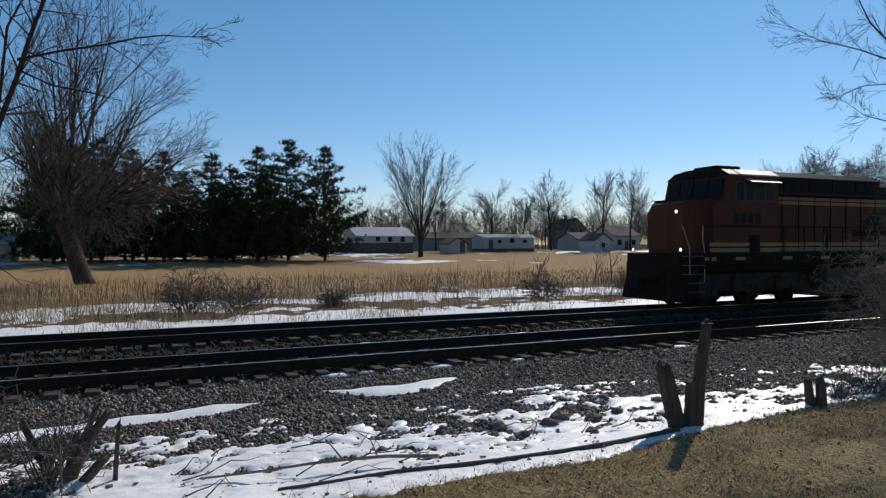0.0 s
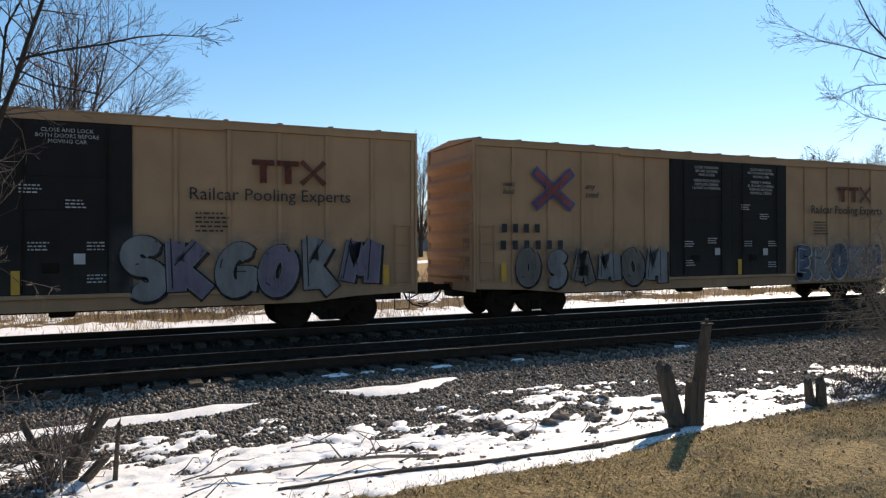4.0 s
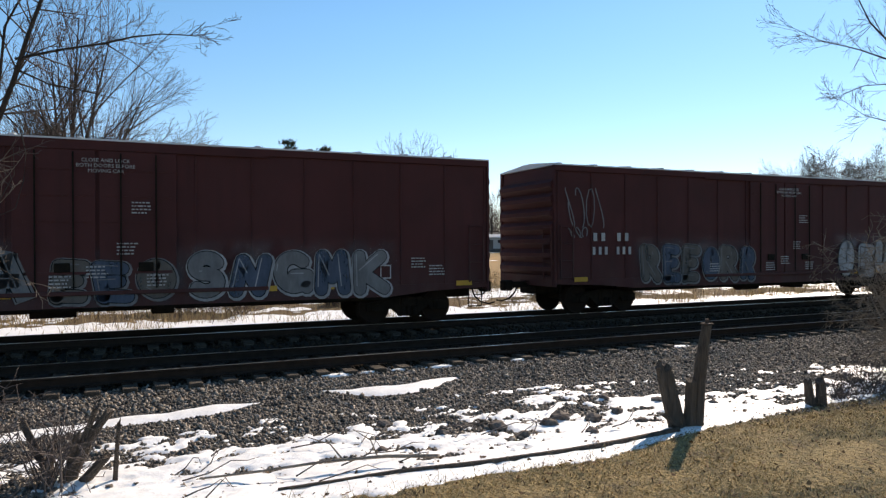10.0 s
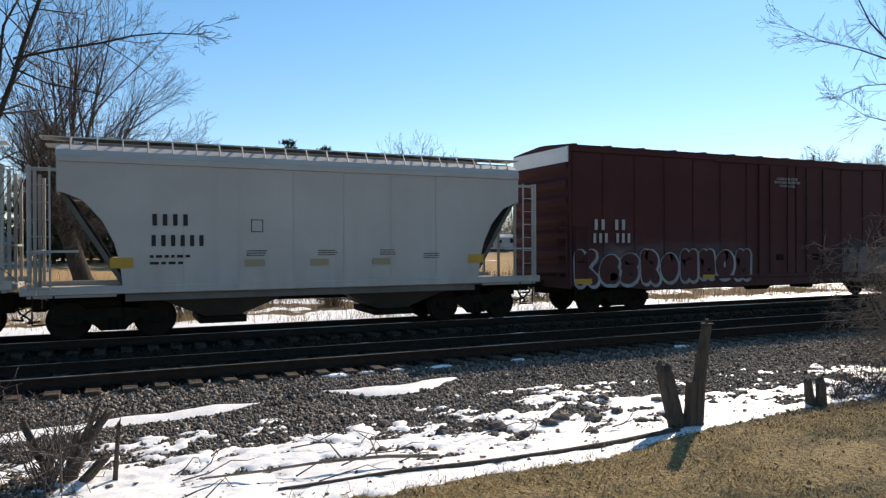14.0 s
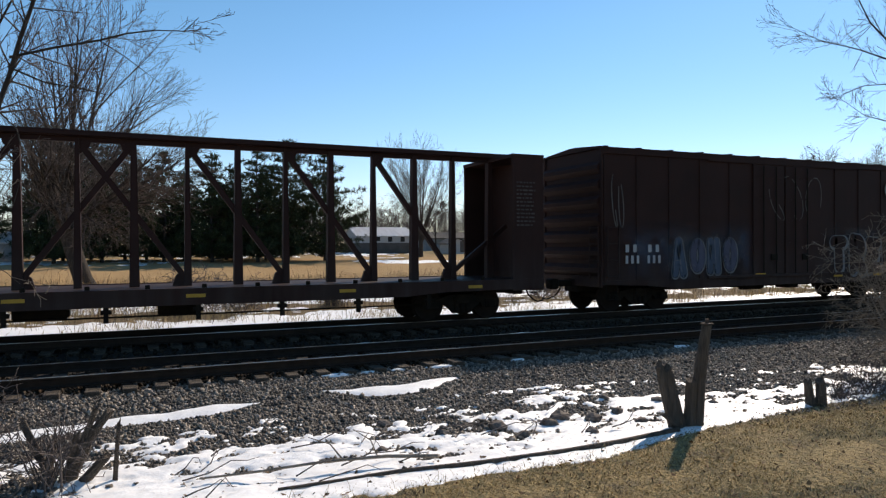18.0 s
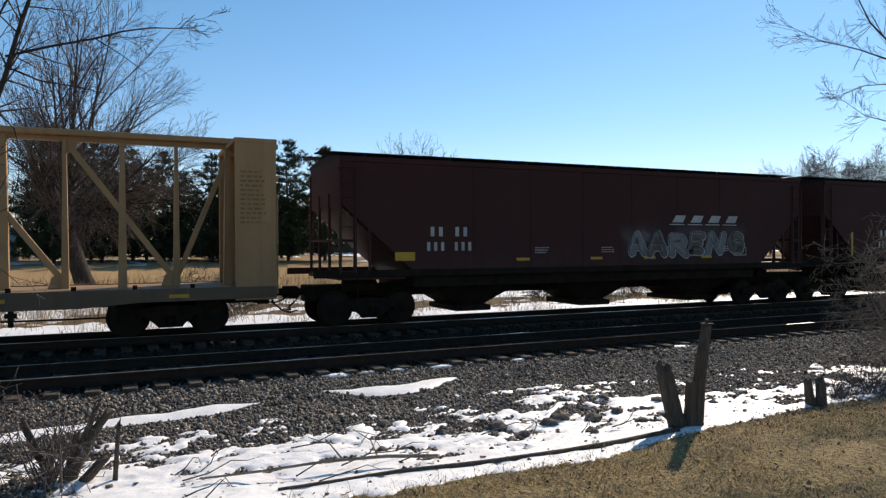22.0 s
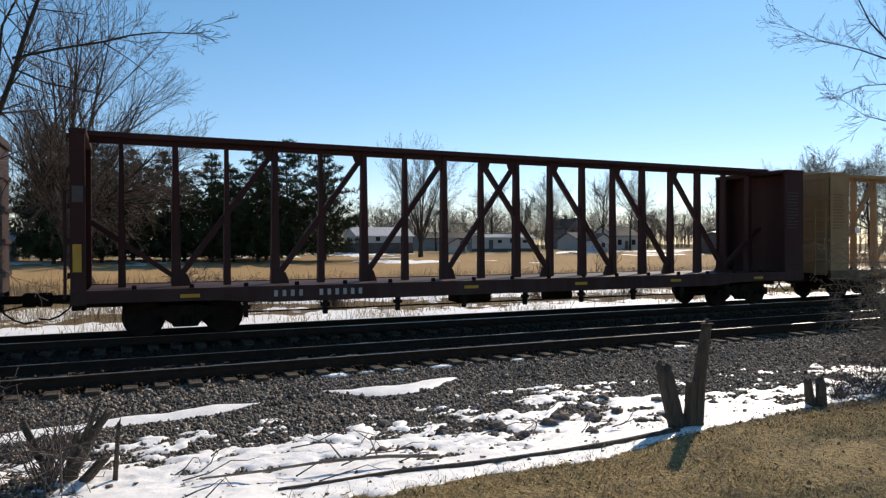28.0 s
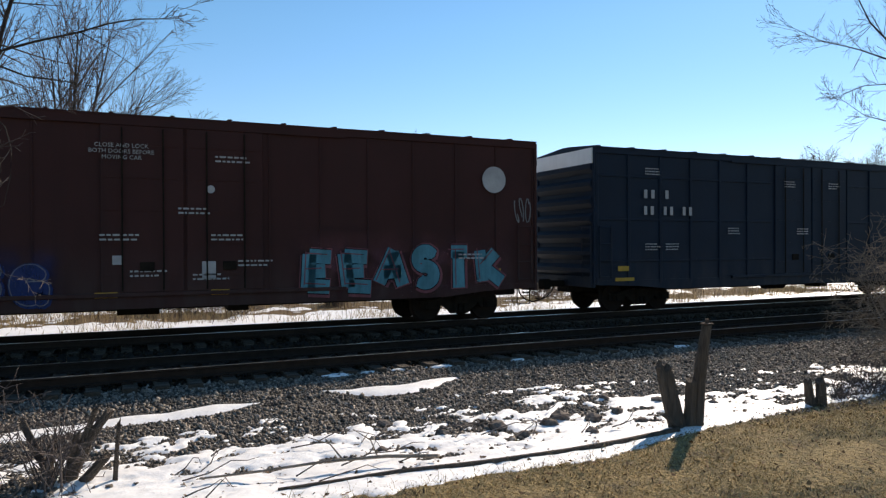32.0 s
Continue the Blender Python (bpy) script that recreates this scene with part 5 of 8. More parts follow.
def lettering(parent, body, x, z, height, y, material, align="LEFT", label="", shear=0.0):
    """Words in the built-in font, laid on the car's near side."""
    cu = bpy.data.curves.new("lettering", "FONT")
    cu.body, cu.size, cu.align_x, cu.extrude, cu.resolution_u, cu.shear = body, height / 0.70, align, 0.003, 2, shear
    tmp = bpy.data.objects.new("tmp", cu)
    scene.collection.objects.link(tmp)
    me = bpy.data.meshes.new_from_object(tmp.evaluated_get(bpy.context.evaluated_depsgraph_get()))
    bpy.data.objects.remove(tmp)
    me.transform(Matrix.Rotation(math.pi / 2, 4, "X"))
    me.materials.clear()
    me.materials.append(material)
    return part("lettering", me, material, parent, label, at=(x, y - 0.003, z))


HALF = 1.58


def boxcar(name, label, L, top, paint, door=None, door_paint=None, ribs=12, style="post", roof="galvanised", sill=0.72, end_white=False, belts=False, category="boxcar"):
    """A boxcar, leading end at x = 0: body, posts, plug doors, corrugated ends, roof, ladders, trucks, couplers."""
    t = thing(name, label, category, group="cars of the freight train")
    P, R = PAINTS[paint], PAINTS[roof]
    body = Build().box(0.0, L, -HALF + 0.05, HALF - 0.05, sill + 0.28, top - 0.05)
    part("body", body, P, t)
    part("side_sill", Build().prism([(0.0, sill + 0.30), (0.0, sill + 0.18), (1.6, sill + 0.12), (2.8, sill), (L - 2.8, sill), (L - 1.6, sill + 0.12), (L, sill + 0.18), (L, sill + 0.30)], "y", -HALF + 0.02, -HALF + 0.07), P, t)
    part("side_sill", Build().box(0, L, HALF - 0.07, HALF - 0.02, sill, sill + 0.3), P, t)
    part("top_chord", Build().box(-0.02, L + 0.02, -HALF, -HALF + 0.10, top - 0.20, top - 0.02, 0.01), P, t)
    d0, d1 = door if door else (L, L)
    n = ribs
    step = L / n
    post_me = gear(("post", style, paint, top, sill), lambda: (Build().box(-0.05, 0.05, -HALF, -HALF + 0.06, sill + 0.2, top - 0.2, 0.012) if style == "post"
                   else Build().box(-0.022, 0.022, -HALF + 0.02, -HALF + 0.06, sill + 0.2, top - 0.2, 0.006)).mesh("side_post", P))
    for k in range(n + 1):
        x = min(max(k * step, 0.06), L - 0.06)
        if not d0 - 0.1 < x < d1 + 0.1:
            part("side_post", post_me, P, t, at=(x, 0, 0))
    if belts:
        for a0, a1 in ((0.1, d0 - 0.1), (d1 + 0.1, L - 0.1)):
            if a1 > a0:
                for z in (1.6, 2.85, 4.15):
                    part("side_belt", Build().box(a0, a1, -HALF + 0.015, -HALF + 0.06, z - 0.03, z + 0.03, 0.008), P, t)
    for side in (0, 1):
        out = -1 if side == 0 else 1
        x, prof = (0.0 if side == 0 else L), []
        for k in range(7):
            z = sill + 0.60 + k * (top - sill - 1.2) / 6
            prof += [(x + out * 0.02, z - 0.20), (x + out * 0.14, z - 0.05), (x + out * 0.14, z + 0.07), (x + out * 0.02, z + 0.19)]
        e = Build().prism([(x, sill + 0.3)] + prof + [(x, top - 0.1)], "y", -HALF + 0.1, HALF - 0.1)
        part("corrugated_end", e, P, t)
        part("end_frame", Build().box(*((-0.07, 0.0) if side == 0 else (L, L + 0.07)), -HALF, -HALF + 0.12, sill + 0.1, top - 0.03, 0.01)
             .box(*((-0.07, 0.0) if side == 0 else (L, L + 0.07)), HALF - 0.12, HALF, sill + 0.1, top - 0.03, 0.01)
             .box(*((-0.10, 0.0) if side == 0 else (L, L + 0.10)), -HALF + 0.1, HALF - 0.1, sill + 0.1, sill + 0.42, 0.01), P, t)
        if end_white:
            part("end_band", Build().box(*((-0.115, -0.06) if side == 0 else (L + 0.06, L + 0.115)), -HALF + 0.05, HALF - 0.05, top - 0.5, top - 0.05), PAINTS["white"], t, "white painted band")
    rf = Build().prism([(-HALF - 0.02, top - 0.035), (-HALF - 0.02, top), (0, top + 0.13), (HALF + 0.02, top), (HALF + 0.02, top - 0.035)], "x", -0.06, L + 0.06)
    part("roof", rf, R, t)
    rr = Build()
    for k in range(int(L / 1.25) + 1):
        x = 0.1 + k * 1.25
        rr.prism([(-HALF, top + 0.0), (-HALF, top + 0.035), (0, top + 0.165), (HALF, top + 0.035), (HALF, top)], "x", x, x + 0.09)
    part("roof_ribs", rr, R, t)
    if door:
        D = PAINTS[door_paint or paint]
        mid = (d0 + d1) / 2
        if door_paint:
            part("door_surround", Build().box(d0 - 0.05, d1 + 0.05, -HALF - 0.002, -HALF + 0.05, sill + 0.34, top - 0.19), D, t)
        for a, b in ((d0, mid - 0.012), (mid + 0.012, d1)):
            dr = part("plug_door", Build().box(a + 0.02, b - 0.02, -HALF - 0.01, -HALF + 0.05, sill + 0.36, top - 0.24, 0.015), D, t)
            for k in range(5):
                z = sill + 0.75 + k * (top - sill - 1.4) / 4
                part("door_rib", Build().box(a + 0.12, b - 0.12, -HALF - 0.028, -HALF - 0.008, z - 0.03, z + 0.03), D, dr)
            lock = Build()
            for x in (a + 0.45, b - 0.45):
                lock.tube((x, -HALF - 0.05, sill + 0.4), (x, -HALF - 0.05, top - 0.3), 0.018, 0.018, 6)
            lock.box(a + 0.8, a + 1.1, -HALF - 0.06, -HALF - 0.01, 1.55, 1.75, 0.01)
            part("door_lock", lock, M_BLACK, dr)
        part("door_track", Build().box(d0 - 2.0, d1 + 2.0, -HALF - 0.06, -HALF + 0.03, sill + 0.27, sill + 0.36, 0.01), P, t)
        part("door_track", Build().box(d0 - 2.0, d1 + 2.0, -HALF - 0.03, -HALF + 0.02, top - 0.24, top - 0.18), P, t)
    ladder(t, 0.12, -HALF, 1.15, 2.6, P)
    ladder(t, L - 0.55, -HALF, 1.15, 2.6, P)
    ladder(t, -0.08, -HALF + 0.1, 1.15, 2.6, P, "y")
    part("underframe", Build().box(0.1, L - 0.1, -0.35, 0.35, 0.62, 1.05).box(2.8, L - 2.8, -1.3, -1.2, 0.70, 1.0).tube((L * 0.42, -0.8, 0.72), (L * 0.42 + 0.9, -0.8, 0.72), 0.2, 0.2, 10)
         .box(L * 0.55, L * 0.55 + 0.5, -1.1, -0.5, 0.55, 0.95, 0.03).pipe([(1.5, -0.9, 0.66), (L - 1.5, -0.9, 0.66)], 0.025, 5), M_BLACK, t)
    for x in (0.15, L - 0.55):
        part("step_iron", Build().pipe([(x, -HALF + 0.05, sill + 0.2), (x, -HALF + 0.05, 0.45), (x + 0.4, -HALF + 0.05, 0.45), (x + 0.4, -HALF + 0.05, sill + 0.2)], 0.016, 5), M_BLACK, t)
    tc = 2.1 if L > 17 else 1.75
    truck(t, tc), truck(t, L - tc)
    coupler(t, -0.05, -1), coupler(t, L + 0.05, 1)
    return t


# ---------------------------------------------------------------- paint on the cars
def plain(name, c, rough=0.55):
    """Sprayed paint that has worn: mottled, streaked, the car showing through in places."""
    m = surface(name, c, tuple(min(1, k * 0.70 + 0.01) for k in c), rough, 0.0, 1.6, 25, 0.1)
    nt = m.node_tree
    bs = nt.nodes["Principled BSDF"]
    worn = noise_fac(nt, 2.4, 7, 0.30, 0.62, (1.6, 1.6, 0.45), rough=0.68)
    rp = nt.nodes.new("ShaderNodeMapRange")
    rp.inputs["To Min"].default_value, rp.inputs["To Max"].default_value = 0.62, 1.0
    nt.links.new(worn, rp.inputs["Value"])
    nt.links.new(rp.outputs["Result"], bs.inputs["Alpha"])
    return m


SPRAY_TONES = {"silver": (0.215, 0.21, 0.205), "white": (0.40, 0.395, 0.385), "black": (0.014, 0.014, 0.015), "blue": (0.022, 0.04, 0.13), "pale_blue": (0.18, 0.20, 0.29), "cyan": (0.09, 0.29, 0.34),
               "pink": (0.26, 0.09, 0.10), "teal": (0.07, 0.20, 0.17), "mint": (0.25, 0.31, 0.26), "mauve": (0.17, 0.145, 0.19), "taupe": (0.15, 0.13, 0.11), "green": (0.018, 0.055, 0.028),
               "dusk": (0.085, 0.11, 0.15), "magenta": (0.25, 0.09, 0.095), "steel_blue": (0.105, 0.105, 0.145), "rust": (0.13, 0.035, 0.022), "wine": (0.11, 0.018, 0.03), "crest_blue": (0.065, 0.08, 0.19), "crest_red": (0.30, 0.075, 0.065)}
SPRAY = {k: plain(k + "_spray", c) for k, c in SPRAY_TONES.items()}


def ribbon(b, pts, w, y, mat=0):
    """A painted stroke: a flat band along points (x, z)."""
    n = len(pts)
    left, right = [], []
    for i, (x, z) in enumerate(pts):
        x0, z0 = pts[max(0, i - 1)]
        x1, z1 = pts[min(n - 1, i + 1)]
        d = math.hypot(x1 - x0, z1 - z0) or 1.0
        nx, nz = -(z1 - z0) / d * w / 2, (x1 - x0) / d * w / 2
        left.append((x + nx, y, z + nz))
        right.append((x - nx, y, z - nz))
    b.add(left + right, [(i, i + 1, n + i + 1, n + i) for i in range(n - 1)], mat)


def arc(cx, cz, rx, rz, a0, a1, n=9):
    return [(cx + rx * math.cos(a0 + (a1 - a0) * k / (n - 1)), cz + rz * math.sin(a0 + (a1 - a0) * k / (n - 1))) for k in range(n)]


# strokes of letter-like shapes in a unit box
STROKES = (
    ([(0.1, 0), (0.1, 1)], [(0.1, 1), (0.5, 0.5), (0.9, 0)], [(0.9, 0), (0.9, 1)]),
    (arc(0.5, 0.5, 0.42, 0.46, 1.2, 7.4, 14),),
    ([(0.15, 0), (0.1, 1)], [(0.1, 1), (0.85, 0.95)], [(0.12, 0.5), (0.7, 0.52)], [(0.15, 0.05), (0.9, 0)]),
    ([(0.12, 0), (0.12, 1)], [(0.85, 1), (0.2, 0.5), (0.95, 0)]),
    ([(0.12, 0), (0.12, 1)], [(0.12, 0.95)] + arc(0.5, 0.72, 0.36, 0.25, 1.5, -1.6, 7), [(0.4, 0.48), (0.95, -0.05)]),
    (arc(0.5, 0.74, 0.36, 0.24, 0.4, 4.4, 9) + arc(0.5, 0.26, 0.38, 0.26, 1.6, -2.4, 9),),
    ([(0.08, 1), (0.12, 0.3)] + arc(0.5, 0.3, 0.38, 0.3, 3.3, 6.2, 7) + [(0.92, 1)],),
    ([(0.05, 0.95), (0.95, 0.95)], [(0.5, 0.95), (0.48, 0.0)]),
    ([(0.05, 0), (0.45, 1)], [(0.45, 1), (0.95, 0)], [(0.2, 0.36), (0.8, 0.36)]),
    (arc(0.55, 0.5, 0.44, 0.47, 0.8, 5.6, 11), [(0.55, 0.38), (0.98, 0.38), (0.95, 0.02)]),
    ([(0.08, 0.0), (0.15, 1)], [(0.15, 1), (0.5, 0.35), (0.85, 1)], [(0.85, 1), (0.95, 0)]),
)


def haze_material(name, c):
    """A thin cloud of spray: dense in the middle, gone at the edges, speckled."""
    m, nt, bs = blank(name, 0.6)
    bs.inputs["Base Color"].default_value = (*c, 1)
    bs.inputs["Specular IOR Level"].default_value = 0.1
    tc = nt.nodes.new("ShaderNodeTexCoord")
    sep = nt.nodes.new("ShaderNodeSeparateXYZ")
    nt.links.new(tc.outputs["Generated"], sep.inputs[0])
    edge = None
    for axis, soft in (("X", 0.10), ("Z", 0.42)):
        bow = nt.nodes.new("ShaderNodeMath")
        bow.operation = "PINGPONG"
        bow.inputs[1].default_value = 0.5
        nt.links.new(sep.outputs[axis], bow.inputs[0])
        rp = nt.nodes.new("ShaderNodeMapRange")
        rp.interpolation_type = "SMOOTHSTEP"
        rp.inputs["From Max"].default_value = soft
        nt.links.new(bow.outputs[0], rp.inputs["Value"])
        if edge is None:
            edge = rp.outputs["Result"]
        else:
            both = nt.nodes.new("ShaderNodeMath")
            both.operation = "MULTIPLY"
            nt.links.new(edge, both.inputs[0])
            nt.links.new(rp.outputs["Result"], both.inputs[1])
            edge = both.outputs[0]
    thin = nt.nodes.new("ShaderNodeMath")
    thin.operation = "MULTIPLY"
    nt.links.new(edge, thin.inputs[0])
    nt.links.new(noise_fac(nt, 2.2, 6, 0.38, 0.95), thin.inputs[1])
    nt.links.new(thin.outputs[0], bs.inputs["Alpha"])
    return m


HAZE = {}


def spray_haze(parent, x0, z0, x1, z1, tone, y=-HALF - 0.009):
    """Overspray round a piece of graffiti: one thin film on the side."""
    if tone not in HAZE:
        c = SPRAY_TONES[tone]
        HAZE[tone] = haze_material(tone + "_overspray", c)
    n = 6
    v = [(x0 + (x1 - x0) * i / n, y, z) for z in (z0, z1) for i in range(n + 1)]
    return part("overspray", Build().add(v, [(i, i + 1, n + 2 + i, n + 1 + i) for i in range(n)]), HAZE[tone], parent, "soft cloud of overspray")


def thick(b, pts, w, y, mat, soft=True):
    """A broad stroke: a strip for each stretch and a round joint at each bend, each a hair above the last."""
    k = 0
    for (ax, az), (bx, bz) in zip(pts, pts[1:]):
        d = math.hypot(bx - ax, bz - az) or 1.0
        nx, nz = -(bz - az) / d * w / 2, (bx - ax) / d * w / 2
        yy = y - 0.00035 * (k % 6)
        b.add([(ax + nx, yy, az + nz), (ax - nx, yy, az - nz), (bx - nx, yy, bz - nz), (bx + nx, yy, bz + nz)], [(0, 1, 2, 3)], mat)
        k += 1
    ends = pts if soft else pts[1:-1]
    for i, (x, z) in enumerate(ends):
        yy = y - 0.0022 - 0.00035 * (i % 4)
        b.add([(x + w / 2 * math.cos(0.6283 * j), yy, z + w / 2 * math.sin(0.6283 * j)) for j in range(10)], [tuple(range(10))], mat)


def graffiti(parent, x0, z0, x1, z1, fills, line, seed, letters=None, label="spray-painted graffiti letters", hollow=False):
    """A row of fat, overlapping sprayed letter-like shapes: overspray, outer line, dark inner line, filled face, shine."""
    rng = random.Random(seed)
    w, h = x1 - x0, z1 - z0
    n = letters or max(3, round(w / (0.62 * h)))
    y = -HALF - 0.012
    cw = w / n
    soft = rng.random() < 0.6
    fat = min(0.25 * h, 0.36 * cw)
    rim = max(0.045, 0.28 * fat) if hollow else max(0.025, 0.16 * fat)
    base = parent.children[0].data.materials[0]
    pale_line = line not in ("black", "blue", "dusk", "green")
    inner = SPRAY["black"] if pale_line else SPRAY["silver"]
    mats = [SPRAY[line], SPRAY[fills[0]], SPRAY[fills[1 % len(fills)]], base, inner]
    pieces = []
    for i in range(n):
        b = Build()
        pieces.append(b)
        shape = STROKES[rng.randrange(len(STROKES))]
        tall = rng.uniform(0.80, 1.0)
        sx, sz = cw * rng.uniform(0.86, 1.12) - fat, (h - fat - 2 * rim) * tall
        ox = x0 + (i + 0.5) * cw - sx / 2 + rng.uniform(-0.05, 0.05) * cw
        oz = z0 + fat / 2 + rim + rng.uniform(0, 1) * (h - fat - 2 * rim - sz)
        lean = rng.uniform(-0.14, 0.24)
        yo = y - 0.016 * (i % 2)
        tail = rng.uniform(0.08, 0.3)

        def laid(q, dx=0.0, dz=0.0):
            pts = [(ox + sx * (u + lean * (v - 0.5)) + dx, oz + sz * v + dz) for u, v in q]
            if not soft and len(pts) > 1:
                (ax, az), (bx, bz) = pts[-2], pts[-1]
                pts[-1] = (bx + (bx - ax) * tail * 0.5, bz + (bz - az) * tail * 0.4)
            return pts
        for q in shape:
            thick(b, laid(q, 0.4 * rim, -0.5 * rim), fat + 2.6 * rim, yo, 0, soft)
        for q in shape:
            thick(b, laid(q), fat + 0.9 * rim, yo - 0.0045, 3 if hollow else 4, soft)
        if not hollow:
            for q in shape:
                thick(b, laid(q), fat, yo - 0.009, 1 + i % 2, soft)
            for q in shape:
                p = laid(q, -0.26 * fat, 0.20 * fat)
                m = max(1, len(p) // 2)
                ribbon(b, p[m - 1:m + 1], rim * 0.5, yo - 0.0125, 0)
    first = part("graffiti", pieces[0], mats, parent, label)
    for b in pieces[1:]:
        part("painted_letter", b, mats, first)
    spray_haze(first, x0 - 0.35, z0 - 0.15, x1 + 0.35, z1 + 0.35, {"white": "silver", "black": fills[0]}.get(line, line))
    return first


def scribble(parent, x0, z0, x1, z1, seed, paint="silver", strokes=5, w=0.035):
    rng, first = random.Random(seed), None
    n = strokes
    for k in range(n):
        cx, ww = x0 + (k + 0.5) * (x1 - x0) / n, (x1 - x0) / n
        a0, turns = rng.uniform(0, 6.28), rng.uniform(3.5, 7.5)
        q = []
        for j in range(11):
            a = a0 + turns * j / 10
            q.append((cx + ww * 0.55 * math.cos(a) * (0.5 + 0.05 * j), (z0 + z1) / 2 + (z1 - z0) * 0.5 * math.sin(a * (0.8 + 0.1 * (k % 3)))))
        b = Build()
        ribbon(b, q, w, -HALF - 0.012 - 0.0006 * k)
        ob = part("sprayed_line" if first else "graffiti", b, SPRAY[paint], first or parent, "" if first else "thin sprayed scribble")
        first = first or ob
    return first


def disc(parent, name, x, z, r, material, label, y=-HALF, cross=None, n=28):
    b = Build().tube((x, y + 0.001, z), (x, y - 0.010, z), r, r, n)
    ob = part(name, b, material, parent, label)
    if cross:
        c = Build()
        c.box(x - 0.12 * r, x + 0.12 * r, y - 0.014, y - 0.009, z - 0.8 * r, z - 0.12 * r).box(x - 0.12 * r, x + 0.12 * r, y - 0.014, y - 0.009, z + 0.12 * r, z + 0.8 * r)
        for s in (-1, 1):
            a, e = sorted((s * 0.25 * r, s * 0.8 * r))
            c.box(x + a, x + e, y - 0.014, y - 0.009, z - 0.55 * r, z - 0.14 * r).box(x + a, x + e, y - 0.014, y - 0.009, z + 0.14 * r, z + 0.55 * r)
        part("emblem_shapes", c, cross, ob)
    return ob


def marks(t, x0, z0, x1, z1, n, blanks, material, name="reporting_mark"):
    return bars(t, name, x0, z0, x1, z1, -HALF - 0.008, n, material, "painted car marking", 0.56, blanks)


def tag(t, x0, z0, x1, z1, y=-HALF - 0.014):
    return decal(t, "reflective_strip", x0, z0, x1, z1, y, M_YELLOW, "yellow reflective strip")


CLOSE = "CLOSE AND LOCK\nBOTH DOORS BEFORE\nMOVING CAR"


# ---------------------------------------------------------------- covered hoppers
PALE = ("grey", "old_grey")


def hopper(name, label, L, z0, eave, paint, bays=3, ribs=0, curved=False, over=0.75, cut=(1.9, 3.2), board=True):
    """A covered hopper: side sheets with cut-away lower corners, slope sheets, hopper bays, roof with running board, end platforms."""
    t = thing(name, label, "covered hopper", group="cars of the freight train")
    P = PAINTS[paint]
    cx, cz = cut
    if curved:
        left = [(cx * (math.sin(a) ** 1.0), cz - (cz - z0) * (1 - math.cos(a)) ** 0.9) for a in (0.0, 0.4, 0.75, 1.05, 1.3, 1.5708)]
    else:
        left = [(0, cz), (cx, z0)]
    outline = left + [(L - x, z) for x, z in left[::-1]] + [(L, eave), (0, eave)]
    for s in (-1, 1):
        y = s * (HALF - 0.02)
        part("side_sheet", Build().prism(outline, "y", y - 0.015, y + 0.015), P, t)
    top = eave + (0.40 if curved else 0.11)
    if curved:
        prof = [(-HALF, eave), (-HALF + 0.09, eave + 0.13), (-1.25, eave + 0.25), (-0.85, eave + 0.34), (-0.4, top), (0.4, top), (0.85, eave + 0.34), (1.25, eave + 0.25), (HALF - 0.09, eave + 0.13), (HALF, eave)]
    else:
        prof = [(-HALF - 0.02, eave - 0.06), (-HALF - 0.02, eave), (-0.5, top), (0.5, top), (HALF + 0.02, eave), (HALF + 0.02, eave - 0.06)]
    part("roof", Build().prism(prof, "x", -0.03, L + 0.03), P if curved or paint in PALE else PAINTS["roof_black"] if paint == "dark_brown" else P, t)
    inner = [(x + 0.12, z + 0.04) for x, z in left] if curved else [(0.35, cz), (cx + 0.1, z0 - 0.05)]
    part("body", Build().prism(inner + [(L - x, z) for x, z in inner[::-1]] + [(L - 0.35, eave - 0.02), (0.35, eave - 0.02)], "y", -HALF + 0.06, HALF - 0.06), P, t)
    part("side_sill", Build().box(-over + 0.1, L + over - 0.1, -HALF - 0.01, -HALF + 0.10, z0 - 0.16, z0 + 0.02, 0.015), P if paint in PALE else M_BLACK, t)
    part("side_sill", Build().box(-over + 0.1, L + over - 0.1, HALF - 0.10, HALF + 0.01, z0 - 0.16, z0 + 0.02, 0.015), P, t)
    part("top_chord", Build().box(0, L, -HALF - 0.03, -HALF + 0.04, eave - 0.14, eave - 0.02, 0.01), P, t)
    if ribs:
        rib_me = gear(("rib", paint, z0, eave), lambda: Build().box(-0.055, 0.055, -HALF - 0.06, -HALF, z0 + 0.02, eave - 0.14, 0.012).mesh("side_post", P))
        for k in range(1, ribs):
            part("side_post", rib_me, P, t, at=(cx * 0.75 + (L - 1.5 * cx) * k / ribs, 0, 0))
    else:
        seam = gear(("seam", paint, z0, eave), lambda: Build().box(-0.02, 0.02, -HALF - 0.006, -HALF + 0.01, z0 + 0.02, eave - 0.1).mesh("sheet_seam", P))
        for k in range(1, 7):
            part("sheet_seam", seam, P, t, at=(cx + (L - 2 * cx) * k / 7, 0, 0))
    # hopper bays: grime and the shade under the car go into their dark paint
    if curved:
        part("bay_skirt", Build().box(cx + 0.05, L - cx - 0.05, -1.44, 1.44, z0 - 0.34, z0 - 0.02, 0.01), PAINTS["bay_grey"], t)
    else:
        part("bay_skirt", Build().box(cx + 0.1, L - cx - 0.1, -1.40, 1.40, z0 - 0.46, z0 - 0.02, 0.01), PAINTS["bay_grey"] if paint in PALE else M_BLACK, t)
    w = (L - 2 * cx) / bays
